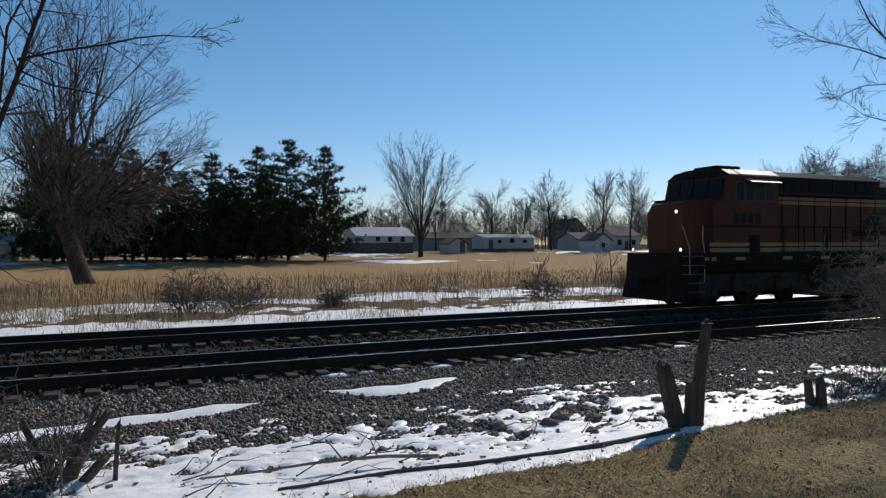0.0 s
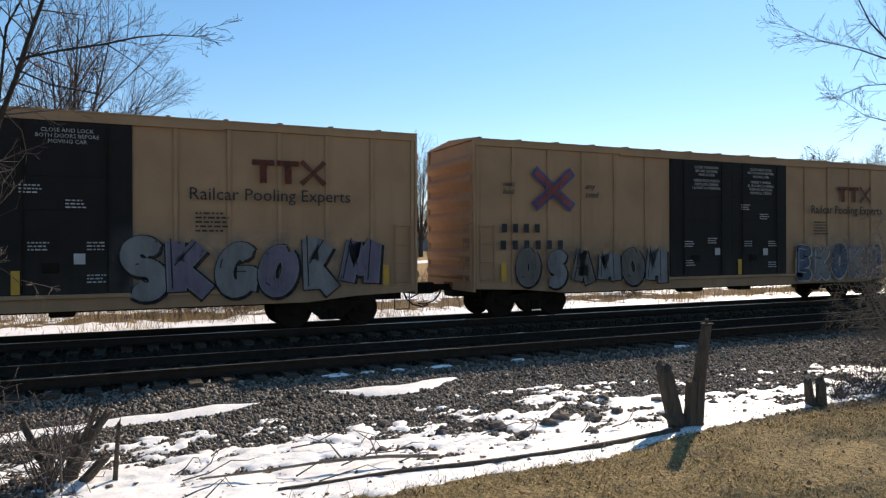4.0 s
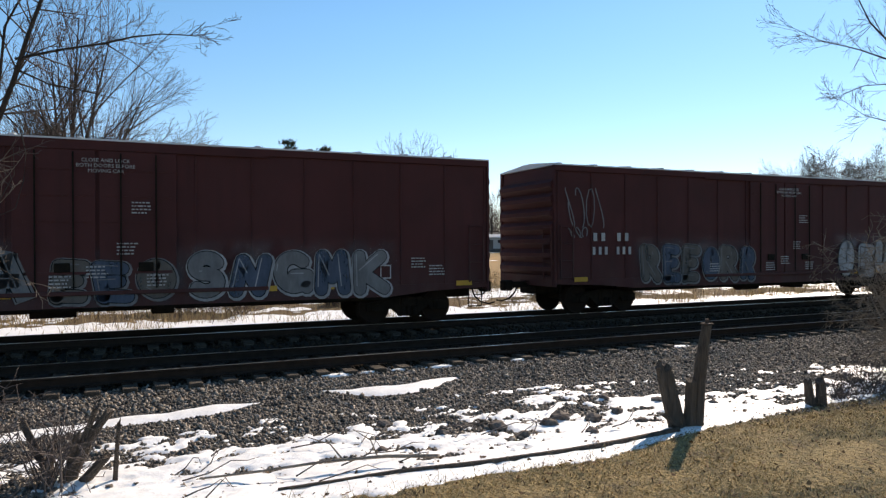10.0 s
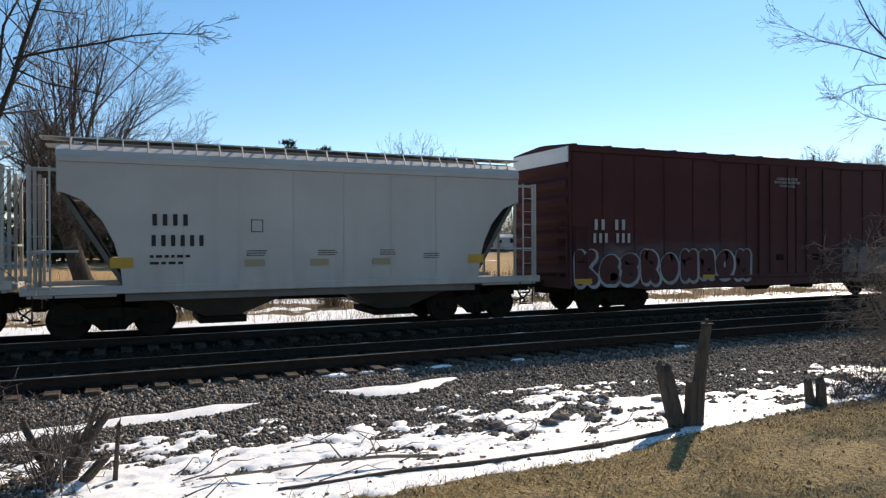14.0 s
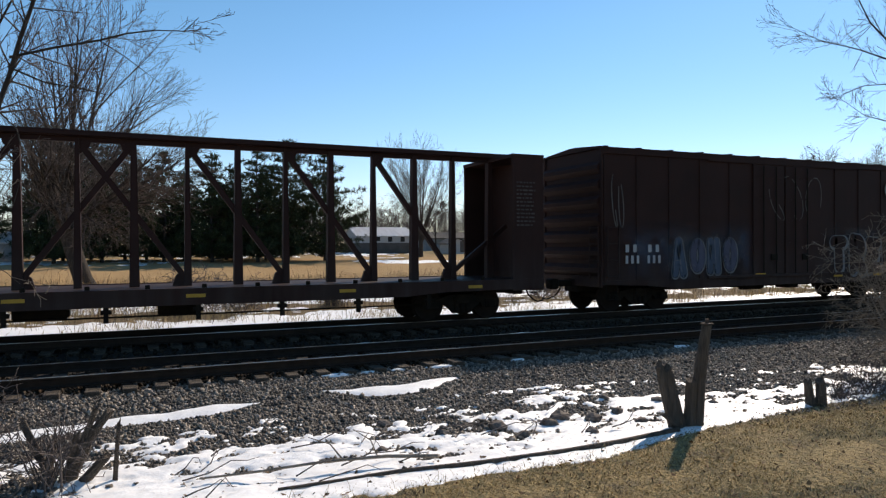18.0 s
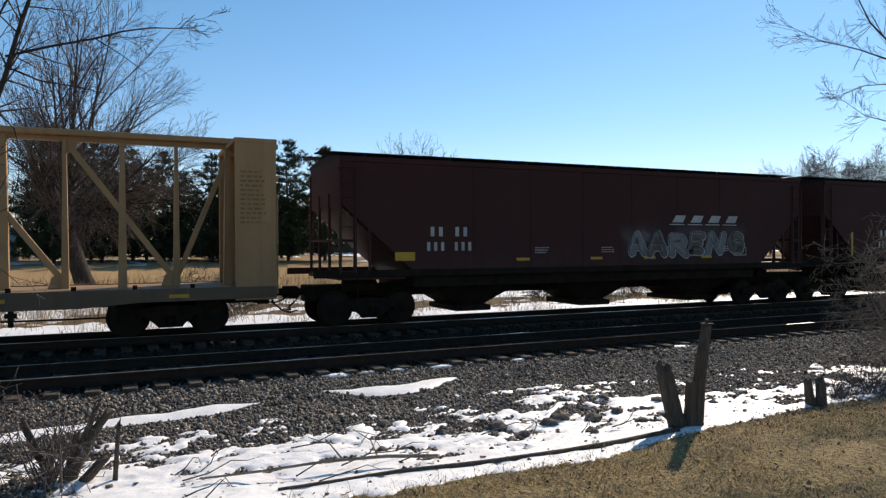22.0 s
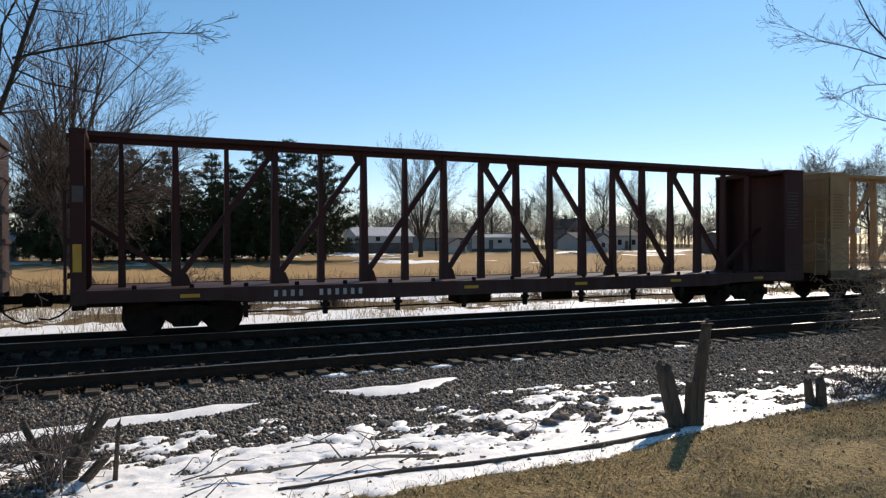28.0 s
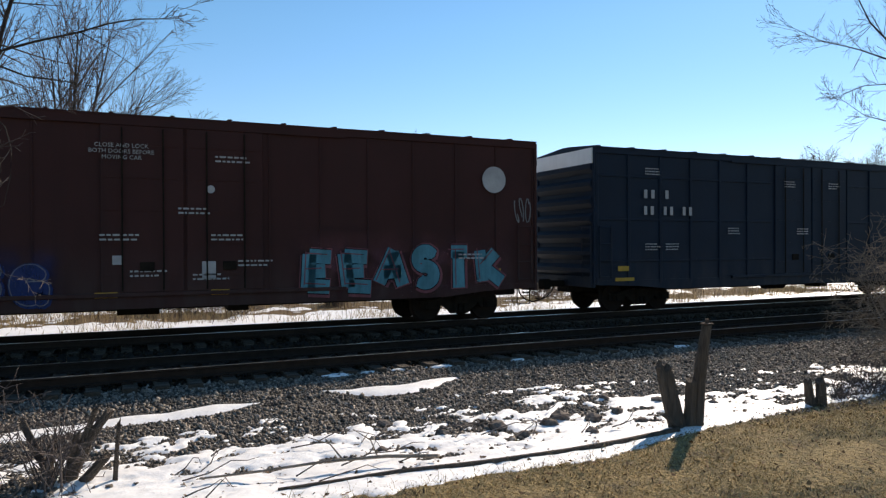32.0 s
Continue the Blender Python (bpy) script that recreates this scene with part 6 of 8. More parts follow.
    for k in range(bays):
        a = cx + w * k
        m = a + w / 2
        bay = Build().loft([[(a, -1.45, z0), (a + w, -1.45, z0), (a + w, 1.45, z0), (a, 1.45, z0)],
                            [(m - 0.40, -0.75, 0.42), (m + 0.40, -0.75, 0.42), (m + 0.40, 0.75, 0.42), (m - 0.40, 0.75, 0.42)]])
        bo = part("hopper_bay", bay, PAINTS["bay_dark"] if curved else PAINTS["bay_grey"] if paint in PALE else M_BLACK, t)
        part("outlet_gate", Build().box(m - 0.55, m + 0.55, -0.95, 0.95, 0.26, 0.42, 0.02).tube((m - 0.4, -1.1, 0.36), (m - 0.4, 1.1, 0.36), 0.035, 0.035, 6), M_BLACK, bo)
    # roof walk
    zt = top + (0.05 if curved else 0.04)
    if board:
        part("running_board", Build().box(-0.38, L + 0.38, -0.95, -0.35, zt, zt + 0.03).box(-0.38, L + 0.38, 0.35, 0.95, zt, zt + 0.03), P if curved or paint in PALE else PAINTS["roof_black"], t)
        if curved:
            for k in range(22):
                x = 0.25 + (L - 0.5) * k / 21
                part("board_bracket", gear(("bracket", paint), lambda: Build().pipe([(0, -HALF + 0.12, eave + 0.13), (0, -1.3, zt - 0.05), (0, -0.9, zt)], 0.02, 5).mesh("board_bracket", P)), P, t, at=(x, 0, 0))
        else:
            for k in range(7):
                x = 0.8 + (L - 1.6) * k / 6
                part("board_bracket", gear(("support", paint, top), lambda: Build().box(-0.04, 0.04, -1.0, 1.0, top - 0.1, zt).mesh("board_bracket", PAINTS["roof_black"])), P, t, at=(x, 0, 0))
        part("hatch", Build().box(0.6, L - 0.6, -0.3, 0.3, top - 0.02, top + 0.12, 0.03), P, t)
    # end platforms, posts, ladders
    for side in (0, 1):
        x, o = (0.0, -1) if side == 0 else (L, 1)
        xe = x + o * (over * 0.72 if curved else 0.08)
        lo, hi = sorted((x + o * -cx * 0.9, xe))
        part("end_platform", Build().box(lo, hi, -HALF + 0.05, HALF - 0.05, z0 - 0.22, z0 - 0.10, 0.01), P, t)
        slope = Build().prism([(x - o * 0.02, cz + 0.15), (x - o * 0.02, cz - 0.05), (x - o * (cx + 0.05), z0 - 0.1), (x - o * (cx + 0.05), z0 + 0.1)], "y", -HALF + 0.2, HALF - 0.2)
        # on pale cars the recess's shade is put into the slope sheet's paint
        part("slope_sheet", slope, PAINTS["slope_grime_shade"] if paint in PALE else P, t)
        for yy in (-HALF + 0.08, HALF - 0.12, -0.5, 0.5):
            zz = eave - 0.25 if abs(yy) > 1 or curved else cz + 0.3
            post = gear(("end_post", paint, round(zz - z0, 2)), lambda: Build().box(-0.035, 0.035, -0.035, 0.035, 0.0, zz - z0 + 0.15, 0.006).mesh("end_post", P))
            part("end_post", post, P, t, at=(xe - o * 0.06, yy, z0 - 0.15))
        part("end_rail", Build().box(xe - o * 0.06 - 0.025, xe - o * 0.06 + 0.025, -HALF + 0.08, HALF - 0.1, z0 + 0.75, z0 + 0.80), P, t)
        part("side_rail", Build().box(*sorted((xe, x + o * -0.4)), -HALF + 0.05, -HALF + 0.10, z0 + 0.75, z0 + 0.80), P, t)
        part("top_rail", Build().box(*sorted((xe, x)), -HALF + 0.05, -HALF + 0.09, eave - 0.35, eave - 0.28), P, t)
        # the dingy grey car's end wall is darker: grime plus painted-in shade
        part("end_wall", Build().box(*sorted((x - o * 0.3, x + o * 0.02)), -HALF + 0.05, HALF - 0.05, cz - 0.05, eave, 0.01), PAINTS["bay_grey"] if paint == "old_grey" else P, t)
        for k, xx in enumerate(() if curved else (0.35, 0.75)):
            part("corner_brace", Build().bar((x - o * xx, -HALF + 0.06, z0), (x - o * xx, -HALF + 0.06, min(eave, cz - (cz - z0) * (xx / cx) + 0.05)), 0.07, 0.05), P, t)
        ladder(t, xe + 0.04 if side == 0 else xe - 0.44, -HALF + 0.02, z0, eave - 0.3, P, "x", 0.40, 0.36)
        part("step_iron", Build().pipe([(xe - o * 0.1, -HALF + 0.05, z0), (xe - o * 0.1, -HALF + 0.05, 0.45), (xe - o * 0.5, -HALF + 0.05, 0.45), (xe - o * 0.5, -HALF + 0.05, z0)], 0.018, 5), M_BLACK, t)
        truck(t, x - o * (0.95 if L > 14 else 1.05))
        coupler(t, x + o * (over - 0.25), o, 0.5)
    part("centre_sill", Build().box(-over + 0.2, L + over - 0.2, -0.3, 0.3, 0.72, 1.05), M_BLACK, t)
    part("air_reservoir", Build().tube((0.3, -0.6, z0 - 0.42), (1.2, -0.6, z0 - 0.42), 0.17, 0.17, 10), M_BLACK, t)
    part("brake_valve", Build().box(L - 1.4, L - 0.9, -1.0, -0.5, z0 - 0.5, z0 - 0.2, 0.03), M_BLACK, t)
    return t


# ---------------------------------------------------------------- centre-beam lumber flats
def centerbeam(name, label, paint, L=22.5, z_top=4.80, front=0.35, rear=0.35, seed=0, phase=1.0):
    """An empty centre-beam flat: deck, bulkheads, one truss of posts and diagonals along the middle."""
    t = thing(name, label, "centerbeam flatcar", group="cars of the freight train")
    P = PAINTS["buff" if paint == "tan" else paint]
    dz = 1.12
    part("deck", Build().box(0.3, L - 0.3, -HALF + 0.12, HALF - 0.12, dz - 0.10, dz, 0.01), P, t)
    for s in (-1, 1):
        a, b = sorted((s * (HALF - 0.02), s * (HALF - 0.14)))
        part("side_sill", Build().prism([(0.0, dz + 0.02), (0.0, dz - 0.25), (3.0, dz - 0.27), (4.2, dz - 0.36), (L - 4.2, dz - 0.36), (L - 3.0, dz - 0.27), (L, dz - 0.25), (L, dz + 0.02)], "y", a, b), PAINTS["sill_grime"] if paint == "tan" else P, t)
    part("centre_sill", Build().box(0.2, L - 0.2, -0.3, 0.3, 0.68, dz - 0.05), M_BLACK, t)
    for side, width in ((0, front), (1, rear)):
        x0, x1 = (0.0, width) if side == 0 else (L - width, L)
        face = 0.0 if side == 0 else L - 0.12
        bh = part("bulkhead", Build().box(face, face + 0.12, -HALF + 0.06, HALF - 0.06, dz - 0.1, z_top - 0.25, 0.01), P, t)
        for s in (-1, 1):
            a, b = sorted((s * (HALF - 0.04), s * (HALF - 0.12)))
            part("bulkhead_side", Build().box(x0, x1, a, b, dz - 0.3, z_top - 0.22, 0.01), P, bh)
        xo = -0.06 if side == 0 else L
        for k in range(5):
            z = dz + 0.35 + 0.75 * k
            part("bulkhead_rib", Build().box(xo, xo + 0.06, -HALF + 0.08, HALF - 0.08, z - 0.06, z + 0.06, 0.01), P, bh)
        part("bulkhead_cap", Build().box(x0 - 0.02, x1 + 0.02, -HALF + 0.03, HALF - 0.03, z_top - 0.26, z_top - 0.16, 0.01), P, bh)
        small_print(bh, x0 + 0.12 * (x1 - x0), 2.6, x1 - 0.25 * (x1 - x0), 3.9, -HALF + 0.03, 12, M_FADED_PALE if paint != "tan" else M_FADED_DARK, seed + side) if x1 - x0 > 0.6 else None
        ladder(t, -0.08 if side == 0 else L + 0.08, -HALF + 0.15, 1.0, 3.3, P, "y")
    part("top_chord", Build().box(0.1, L - 0.1, -0.22, 0.22, z_top - 0.14, z_top, 0.02).box(0.1, L - 0.1, -0.06, 0.06, z_top - 0.26, z_top - 0.13), P, t)
    n = 18
    xs_ = [phase + 1.21 * k for k in range(n)]
    zb, zt = dz, z_top - 0.14
    for k, x in enumerate(xs_):
        wide = (0.085 if k % 2 else 0.058) * (0.85 if paint == "tan" else 1.0)
        post = Build().prism([(x - wide - 0.03, zb), (x + wide + 0.03, zb), (x + wide * 0.75, zt), (x - wide * 0.75, zt)], "y", -0.10, 0.10)
        part("post", post, P, t)
        part("tie_down", Build().box(x + 0.2, x + 0.30, -HALF + 0.13, -HALF + 0.2, dz, dz + 0.11, 0.01), M_BLACK, t)
    half = [(1, 3), (3, 5), (5, 7), (7, 9)]
    for a, b in half + [(n - 1 - a, n - 1 - b) for a, b in half]:
        s = 1 if b > a else -1
        d = part("diagonal", Build().bar((xs_[a] + s * 0.1, 0, zb + 0.25), (xs_[b] - s * 0.1, 0, zt - 0.22), 0.135, 0.12 if s > 0 else 0.132), P, t)
        part("gusset", Build().prism([(xs_[b] - s * 0.02, zt), (xs_[b] - s * 0.34, zt), (xs_[b] - s * 0.25, zt - 0.26), (xs_[b] - s * 0.02, zt - 0.42)], "y", -0.05, 0.05), P, d)
        part("gusset", Build().prism([(xs_[a] + s * 0.02, zb), (xs_[a] + s * 0.36, zb), (xs_[a] + s * 0.27, zb + 0.28), (xs_[a] + s * 0.02, zb + 0.40)], "y", -0.05, 0.05), P, d)
    for a, x in ((1, 0.35), (n - 2, L - 0.35)):
        rise = zt - 0.25 if paint == "tan" else zb + 1.55
        part("diagonal", Build().bar((xs_[a], 0, zb + 0.2), (x + (0.55 if x < 1 else -0.55) * (paint == "tan"), 0, rise), 0.12, 0.12), P, t)
    if seed == 8:
        rag = random.Random(8)
        for k in (0, 2, 4, 6, 8, 11, 13, 14, 16):
            zz = 2.55 + rag.uniform(-0.15, 0.35)
            q = [(xs_[k] + rag.uniform(-0.13, -0.08), -0.13, zz), (xs_[k] + rag.uniform(0.10, 0.2), -0.16, zz - 0.05), (xs_[k] + rag.uniform(0.05, 0.16), -0.15, zz + rag.uniform(0.15, 0.35)), (xs_[k] - 0.10, -0.12, zz + 0.2)]
            part("torn_strap", Build().add(q + [(a_, b_ + 0.012, c_) for a_, b_, c_ in q], [(0, 1, 2, 3), (7, 6, 5, 4), (0, 4, 5, 1), (1, 5, 6, 2), (2, 6, 7, 3), (3, 7, 4, 0)]), PAINTS["white"], t, "scrap of torn white strapping")
    if front < 0.6:
        tag(t, 0.05, 1.55, front - 0.08, 2.15, -HALF + 0.03)
        decal(t, "class_plate", 0.04, 3.05, front - 0.04, 3.4, -HALF + 0.03, M_FADED_PALE)
    rng = random.Random(seed)
    for k in (0, 2, 3, 4, 5):
        x = 2.2 + (L - 4.6) * k / 5
        tag(t, x, dz - 0.19, x + 0.42, dz - 0.11, -HALF + 0.012)
    marks(t, 4.3, dz - 0.23, 5.1, dz - 0.08, 4, (), M_WHITE).location.y = 0.02
    marks(t, 5.4, dz - 0.23, 6.6, dz - 0.08, 6, (), M_WHITE).location.y = 0.02
    for k in range(9):
        x = 3.6 + (L - 7.2) * k / 8
        part("winch", Build().box(x, x + 0.10, -HALF + 0.05, -HALF + 0.15, 0.42, dz - 0.3).tube((x - 0.06, -HALF + 0.1, 0.66), (x + 0.16, -HALF + 0.1, 0.66), 0.05, 0.05, 8), M_BLACK, t)
    part("brake_gear", Build().box(L * 0.42, L * 0.42 + 1.1, -0.9, -0.3, 0.5, 0.85, 0.04).pipe([(2.5, -1.0, 0.5), (L - 2.5, -1.0, 0.5)], 0.022, 5).tube((L * 0.55, -0.8, 0.62), (L * 0.55 + 0.9, -0.8, 0.62), 0.16, 0.16, 10), M_BLACK, t)
    truck(t, 2.35), truck(t, L - 2.35)
    coupler(t, 0.0, -1, 0.75), coupler(t, L, 1, 0.75)
    return t


# ---------------------------------------------------------------- coil car
def coil_car():
    t = thing("coil_car", "dark brown steel coil car with angular hood", "coil car", group="cars of the freight train")
    P = PAINTS["coil_brown"]
    L = 15.3
    part("deck", Build().box(-0.5, L + 0.3, -1.35, 1.35, 0.98, 1.22, 0.02), P, t)
    part("side_frame_beam", Build().prism([(0.6, 1.2), (0.6, 0.98), (2.6, 0.95), (3.2, 0.42), (10.9, 0.42), (11.5, 0.95), (L - 0.6, 0.98), (L - 0.6, 1.2)], "y", -HALF + 0.02, -HALF + 0.14), P, t)
    part("side_frame_beam", Build().prism([(0.6, 1.2), (0.6, 0.98), (2.6, 0.95), (3.2, 0.42), (10.9, 0.42), (11.5, 0.95), (L - 0.6, 0.98), (L - 0.6, 1.2)], "y", HALF - 0.14, HALF - 0.02), P, t)
    prof = [(-1.5, 1.24), (-1.5, 2.15), (-1.0, 2.66), (1.0, 2.66), (1.5, 2.15), (1.5, 1.24)]
    x0, x1 = 1.35, 13.2
    rings = [[(x0, y, z) for y, z in prof], [(x0 + 0.02, y, z) for y, z in prof], [(x1 - 0.35, y, z) for y, z in prof], [(x1, y * 0.9, 1.24 + (z - 1.24) * 0.72) for y, z in prof]]
    hood = part("hood", Build().loft(rings), P, t, "dark brown folded steel hood")
    for k in range(9):
        x = x0 + 0.6 + k * 1.3
        part("hood_rib", Build().prism([(y * 1.012, 1.24 + (z - 1.24) * 1.012) for y, z in prof], "x", x, x + 0.06), P, hood)
    part("lip", Build().box(x0, x1 - 0.1, -1.53, -1.49, 2.10, 2.17), P, hood)
    for x in (4.2, 9.2):
        part("guide_rail", Build().box(x, x + 1.6, -0.9, -0.6, 2.66, 2.80, 0.02).box(x, x + 0.12, -0.9, 0.9, 2.66, 2.95), M_BLACK, hood)
    lift = part("lifting_bracket", Build().box(6.55, 7.45, -0.25, 0.25, 3.30, 3.52, 0.02), M_BLACK, hood)
    for a, b in ((6.1, 6.65), (6.75, 6.85), (7.25, 7.15), (7.9, 7.35)):
        part("bracket_leg", Build().bar((a, 0, 2.66), (b, 0, 3.32), 0.11, 0.3), M_BLACK, lift)
    for k, x in enumerate((-0.35, 0.15, 0.45)):
        part("end_post", Build().box(x, x + 0.09, -1.2 + k * 0.5, -1.1 + k * 0.5, 1.2, 2.05, 0.01), M_BLACK, t)
    part("air_tank", Build().tube((0.55, -0.9, 1.5), (1.2, -0.9, 1.5), 0.2, 0.2, 12).box(0.5, 1.25, -1.1, -0.7, 1.22, 1.34), M_BLACK, t)
    part("handrail", Build().pipe([(13.4, -1.4, 1.22), (13.4, -1.4, 2.1), (14.6, -1.4, 2.1), (14.6, -1.4, 1.22)], 0.02, 6).pipe([(13.4, -1.4, 1.65), (14.6, -1.4, 1.65)], 0.016, 6), M_BLACK, t)
    y = -1.5
    for z in (1.27, 1.36):
        decal(t, "emblem_bar", 3.44, z, 3.95, z + 0.05, y - 0.002, M_WHITE)
    q = [(3.86 + 0.24 * math.cos(a), 1.46 + 0.24 * math.sin(a)) for a in [3.6 - 0.37 * k for k in range(11)]]
    b = Build()
    ribbon(b, q, 0.09, y - 0.006)
    part("emblem_arc", b, M_WHITE, t, "white curved emblem")
    b = Build()
    ribbon(b, [(8.0 + 0.2 * math.cos(0.45 * k), 1.6 + 0.2 * math.sin(0.45 * k)) for k in range(15)], 0.06, y - 0.006)
    part("emblem_ring", b, M_WHITE, t, "white ring emblem")
    for z in (1.50, 1.60):
        decal(t, "emblem_bar", 6.75, z, 7.85, z + 0.05, y - 0.002, M_WHITE)
    bars(t, "brand_mark", 8.64, 1.43, 10.53, 1.70, y - 0.002, 10, M_WHITE, "white lettering shown as bars", 0.6)
    bars(t, "brand_mark", 3.55, 1.80, 4.25, 1.90, y - 0.002, 7, M_WHITE, "white lettering shown as bars", 0.6)
    bars(t, "car_number", 3.44, 0.66, 5.24, 0.88, -HALF + 0.015, 8, M_WHITE, "white lettering shown as bars", 0.55)
    small_print(t, 4.7, 1.30, 6.2, 1.75, y - 0.002, 7, M_WHITE, 5)
    for x in (3.3, 5.2, 6.9, 8.6, 10.2):
        tag(t, x, 0.47, x + 0.5, 0.55, -HALF + 0.012)
    small_print(t, 5.8, 0.60, 6.4, 0.85, -HALF + 0.015, 3, M_WHITE, 6)
    truck(t, 1.15), truck(t, L - 1.35)
    coupler(t, -0.5, -1, 0.85), coupler(t, L + 0.2, 1, 0.6)
    return t


# ---------------------------------------------------------------- diesel locomotives
def loco(name, label, newer):
    """A six-axle diesel: frame, nose, cab, hoods, radiator wings, tank, three-axle trucks, handrails."""
    t = thing(name, label, "locomotive", group="locomotives pulling the train")
    O, K, Y = PAINTS["orange" if newer else "brighter_orange"], PAINTS["roof_black"], car_paint("ochre_stripe", (0.23, 0.145, 0.05), 0.55, (0.09, 0.055, 0.025), 0.5)
    # pale orange: light glancing off the roof slope is put into the colour
    overlay = surface("sunlit_orange_roof", (0.42, 0.27, 0.21), (0.32, 0.2, 0.16), 0.5, 0, 2, 30, 0.1)
    grille = surface("intake_grille", (0.008, 0.008, 0.008), (0.018, 0.016, 0.014), 0.75, 0, 8, 80, 0.5)
    trim = surface("dull_steel_trim", (0.13, 0.115, 0.10), (0.08, 0.07, 0.06), 0.6, 0, 3, 40, 0.1)
    cream = surface("cream_reflector", (0.26, 0.22, 0.12), (0.2, 0.17, 0.09), 0.5, 0, 3, 40, 0.1)
    gear_grey = surface("dusty_truck_steel", (0.026, 0.021, 0.016), (0.065, 0.052, 0.040), 0.8, 0, 2.5, 30, 0.2)
    sh = 0.38 if newer else -0.08
    part("frame", Build().box(1.75 + sh, 22.0, -1.52, 1.52, 1.40, 1.80, 0.02), M_BLACK, t)
    part("sill_piping", Build().box(2.6, 21.4, -1.46, 1.46, 1.20, 1.42, 0.02).pipe([(2.7, -1.5, 1.33), (21.2, -1.5, 1.33)], 0.03, 6), M_BLACK, t)
    part("pilot", Build().prism([(1.72 + sh, 1.5), (1.70 + sh, 0.95), (1.50 + sh, 0.25), (1.8 + sh, 0.20), (2.1 + sh, 0.5), (2.2 + sh, 1.5)], "y", -1.5, 1.5), M_BLACK, t, "black snow plow pilot")
    part("rear_pilot", Build().prism([(22.0, 1.45), (22.0, 0.45), (21.8, 0.32), (21.6, 0.5), (21.5, 1.45)], "y", -1.5, 1.5), M_BLACK, t)
    part("tank", Build().prism([(-1.5, 1.22), (-1.5, 0.72), (-1.38, 0.22), (1.38, 0.22), (1.5, 0.72), (1.5, 1.22)], "x", 8.55, 15.85), surface("tank_grey", (0.055, 0.045, 0.036), (0.10, 0.085, 0.068), 0.7, 0, 1.2, 30, 0.2), t, "weathered grey fuel tank")
    x = 2.12 + sh
    nose = Build().loft([[(x, y, z) for y, z in ((-0.80, 1.80), (-0.88, 3.15), (-0.62, 3.45), (0.62, 3.45), (0.88, 3.15), (0.80, 1.80))],
                         [(x + 0.22, y, z) for y, z in ((-1.02, 1.80), (-1.08, 3.25), (-0.80, 3.55), (0.80, 3.55), (1.08, 3.25), (1.02, 1.80))],
                         [(x + 1.3, y, z) for y, z in ((-1.38, 1.80), (-1.38, 3.36), (-1.08, 3.66), (1.08, 3.66), (1.38, 3.36), (1.38, 1.80))]])
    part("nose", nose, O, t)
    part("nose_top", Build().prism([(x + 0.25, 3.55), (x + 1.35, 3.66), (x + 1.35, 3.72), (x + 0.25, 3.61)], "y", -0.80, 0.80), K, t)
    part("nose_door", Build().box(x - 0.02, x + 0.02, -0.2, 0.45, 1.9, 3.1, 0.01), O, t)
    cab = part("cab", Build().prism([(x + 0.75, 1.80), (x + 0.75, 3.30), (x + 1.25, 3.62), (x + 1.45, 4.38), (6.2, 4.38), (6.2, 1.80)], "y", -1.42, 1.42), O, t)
    front = x + 1.42
    part("cab_roof", Build().prism([(-1.46, 4.36), (-1.40, 4.42), (-1.08, 4.60), (-0.5, 4.68), (0.5, 4.68), (1.08, 4.60), (1.40, 4.42), (1.46, 4.36)], "x", front, 6.22), K, cab)
    part("roof_slope", Build().prism([(-1.475, 4.36), (-1.42, 4.425), (-1.10, 4.605), (-1.10, 4.595), (-1.40, 4.40)], "x", front + 0.55, 6.23), overlay, cab, "orange roof slope, paled to show glancing light")
    part("air_conditioner", Build().box(4.3, 5.4, -0.55, 0.55, 4.66, 4.80, 0.03), M_BLACK, cab)
    glass = surface("dark_cab_glass", (0.008, 0.009, 0.010), (0.012, 0.012, 0.012), 0.35, 0, 2, 20, 0.02)
    for a, b in ((4.26, 4.60), (4.68, 5.08), (5.14, 5.53), (5.60, 5.98)):
        w = part("cab_window", Build().box(a - 0.03, b + 0.03, -1.432, -1.41, 3.52, 4.18, 0.008), trim, cab)
        part("pane", Build().box(a, b, -1.440, -1.425, 3.56, 4.14), glass, w)
    for y in (-0.98, -0.33, 0.33, 0.98):
        part("windshield", Build().prism([(x + 1.235, 3.70), (x + 1.385, 4.28), (x + 1.36, 4.28), (x + 1.21, 3.70)], "y", y - 0.27, y + 0.27), glass, cab)
    part("window_awning", Build().prism([(-1.42, 4.26), (-1.74, 4.13), (-1.74, 4.15), (-1.42, 4.29)], "x", 4.62, 6.02), overlay, cab)
    part("number_board", Build().box(front - 0.03, front + 0.03, -0.9, 0.9, 4.40, 4.58, 0.01), M_BLACK, cab)
    bars(t, "cab_number", 4.15, 2.78, 5.45, 3.12, -1.425, 4, K, "dark numerals shown as bars", 0.3)
    part("cab_step_door", Build().box(4.83, 5.32, -1.45, -1.40, 1.83, 2.40, 0.01), grille, t) if newer else None
    lamp, nt, b = blank("headlight_glow", 0.3)
    b.inputs["Base Color"].default_value = (1, 0.9, 0.7, 1) if newer else (0.15, 0.14, 0.12, 1)
    b.inputs["Emission Color"].default_value = (1, 0.86, 0.6, 1)
    b.inputs["Emission Strength"].default_value = 2.5 if newer else 0.0
    for y, z, xx in ((-0.56, 3.18, x - 0.01), (-0.56, 3.38, x + 0.05), (-1.15, 1.92, 1.74 + sh), (1.15, 1.92, 1.74 + sh)):
        part("headlight", Build().tube((xx, y, z), (xx - 0.02, y, z), 0.055, 0.055, 14), lamp, t)
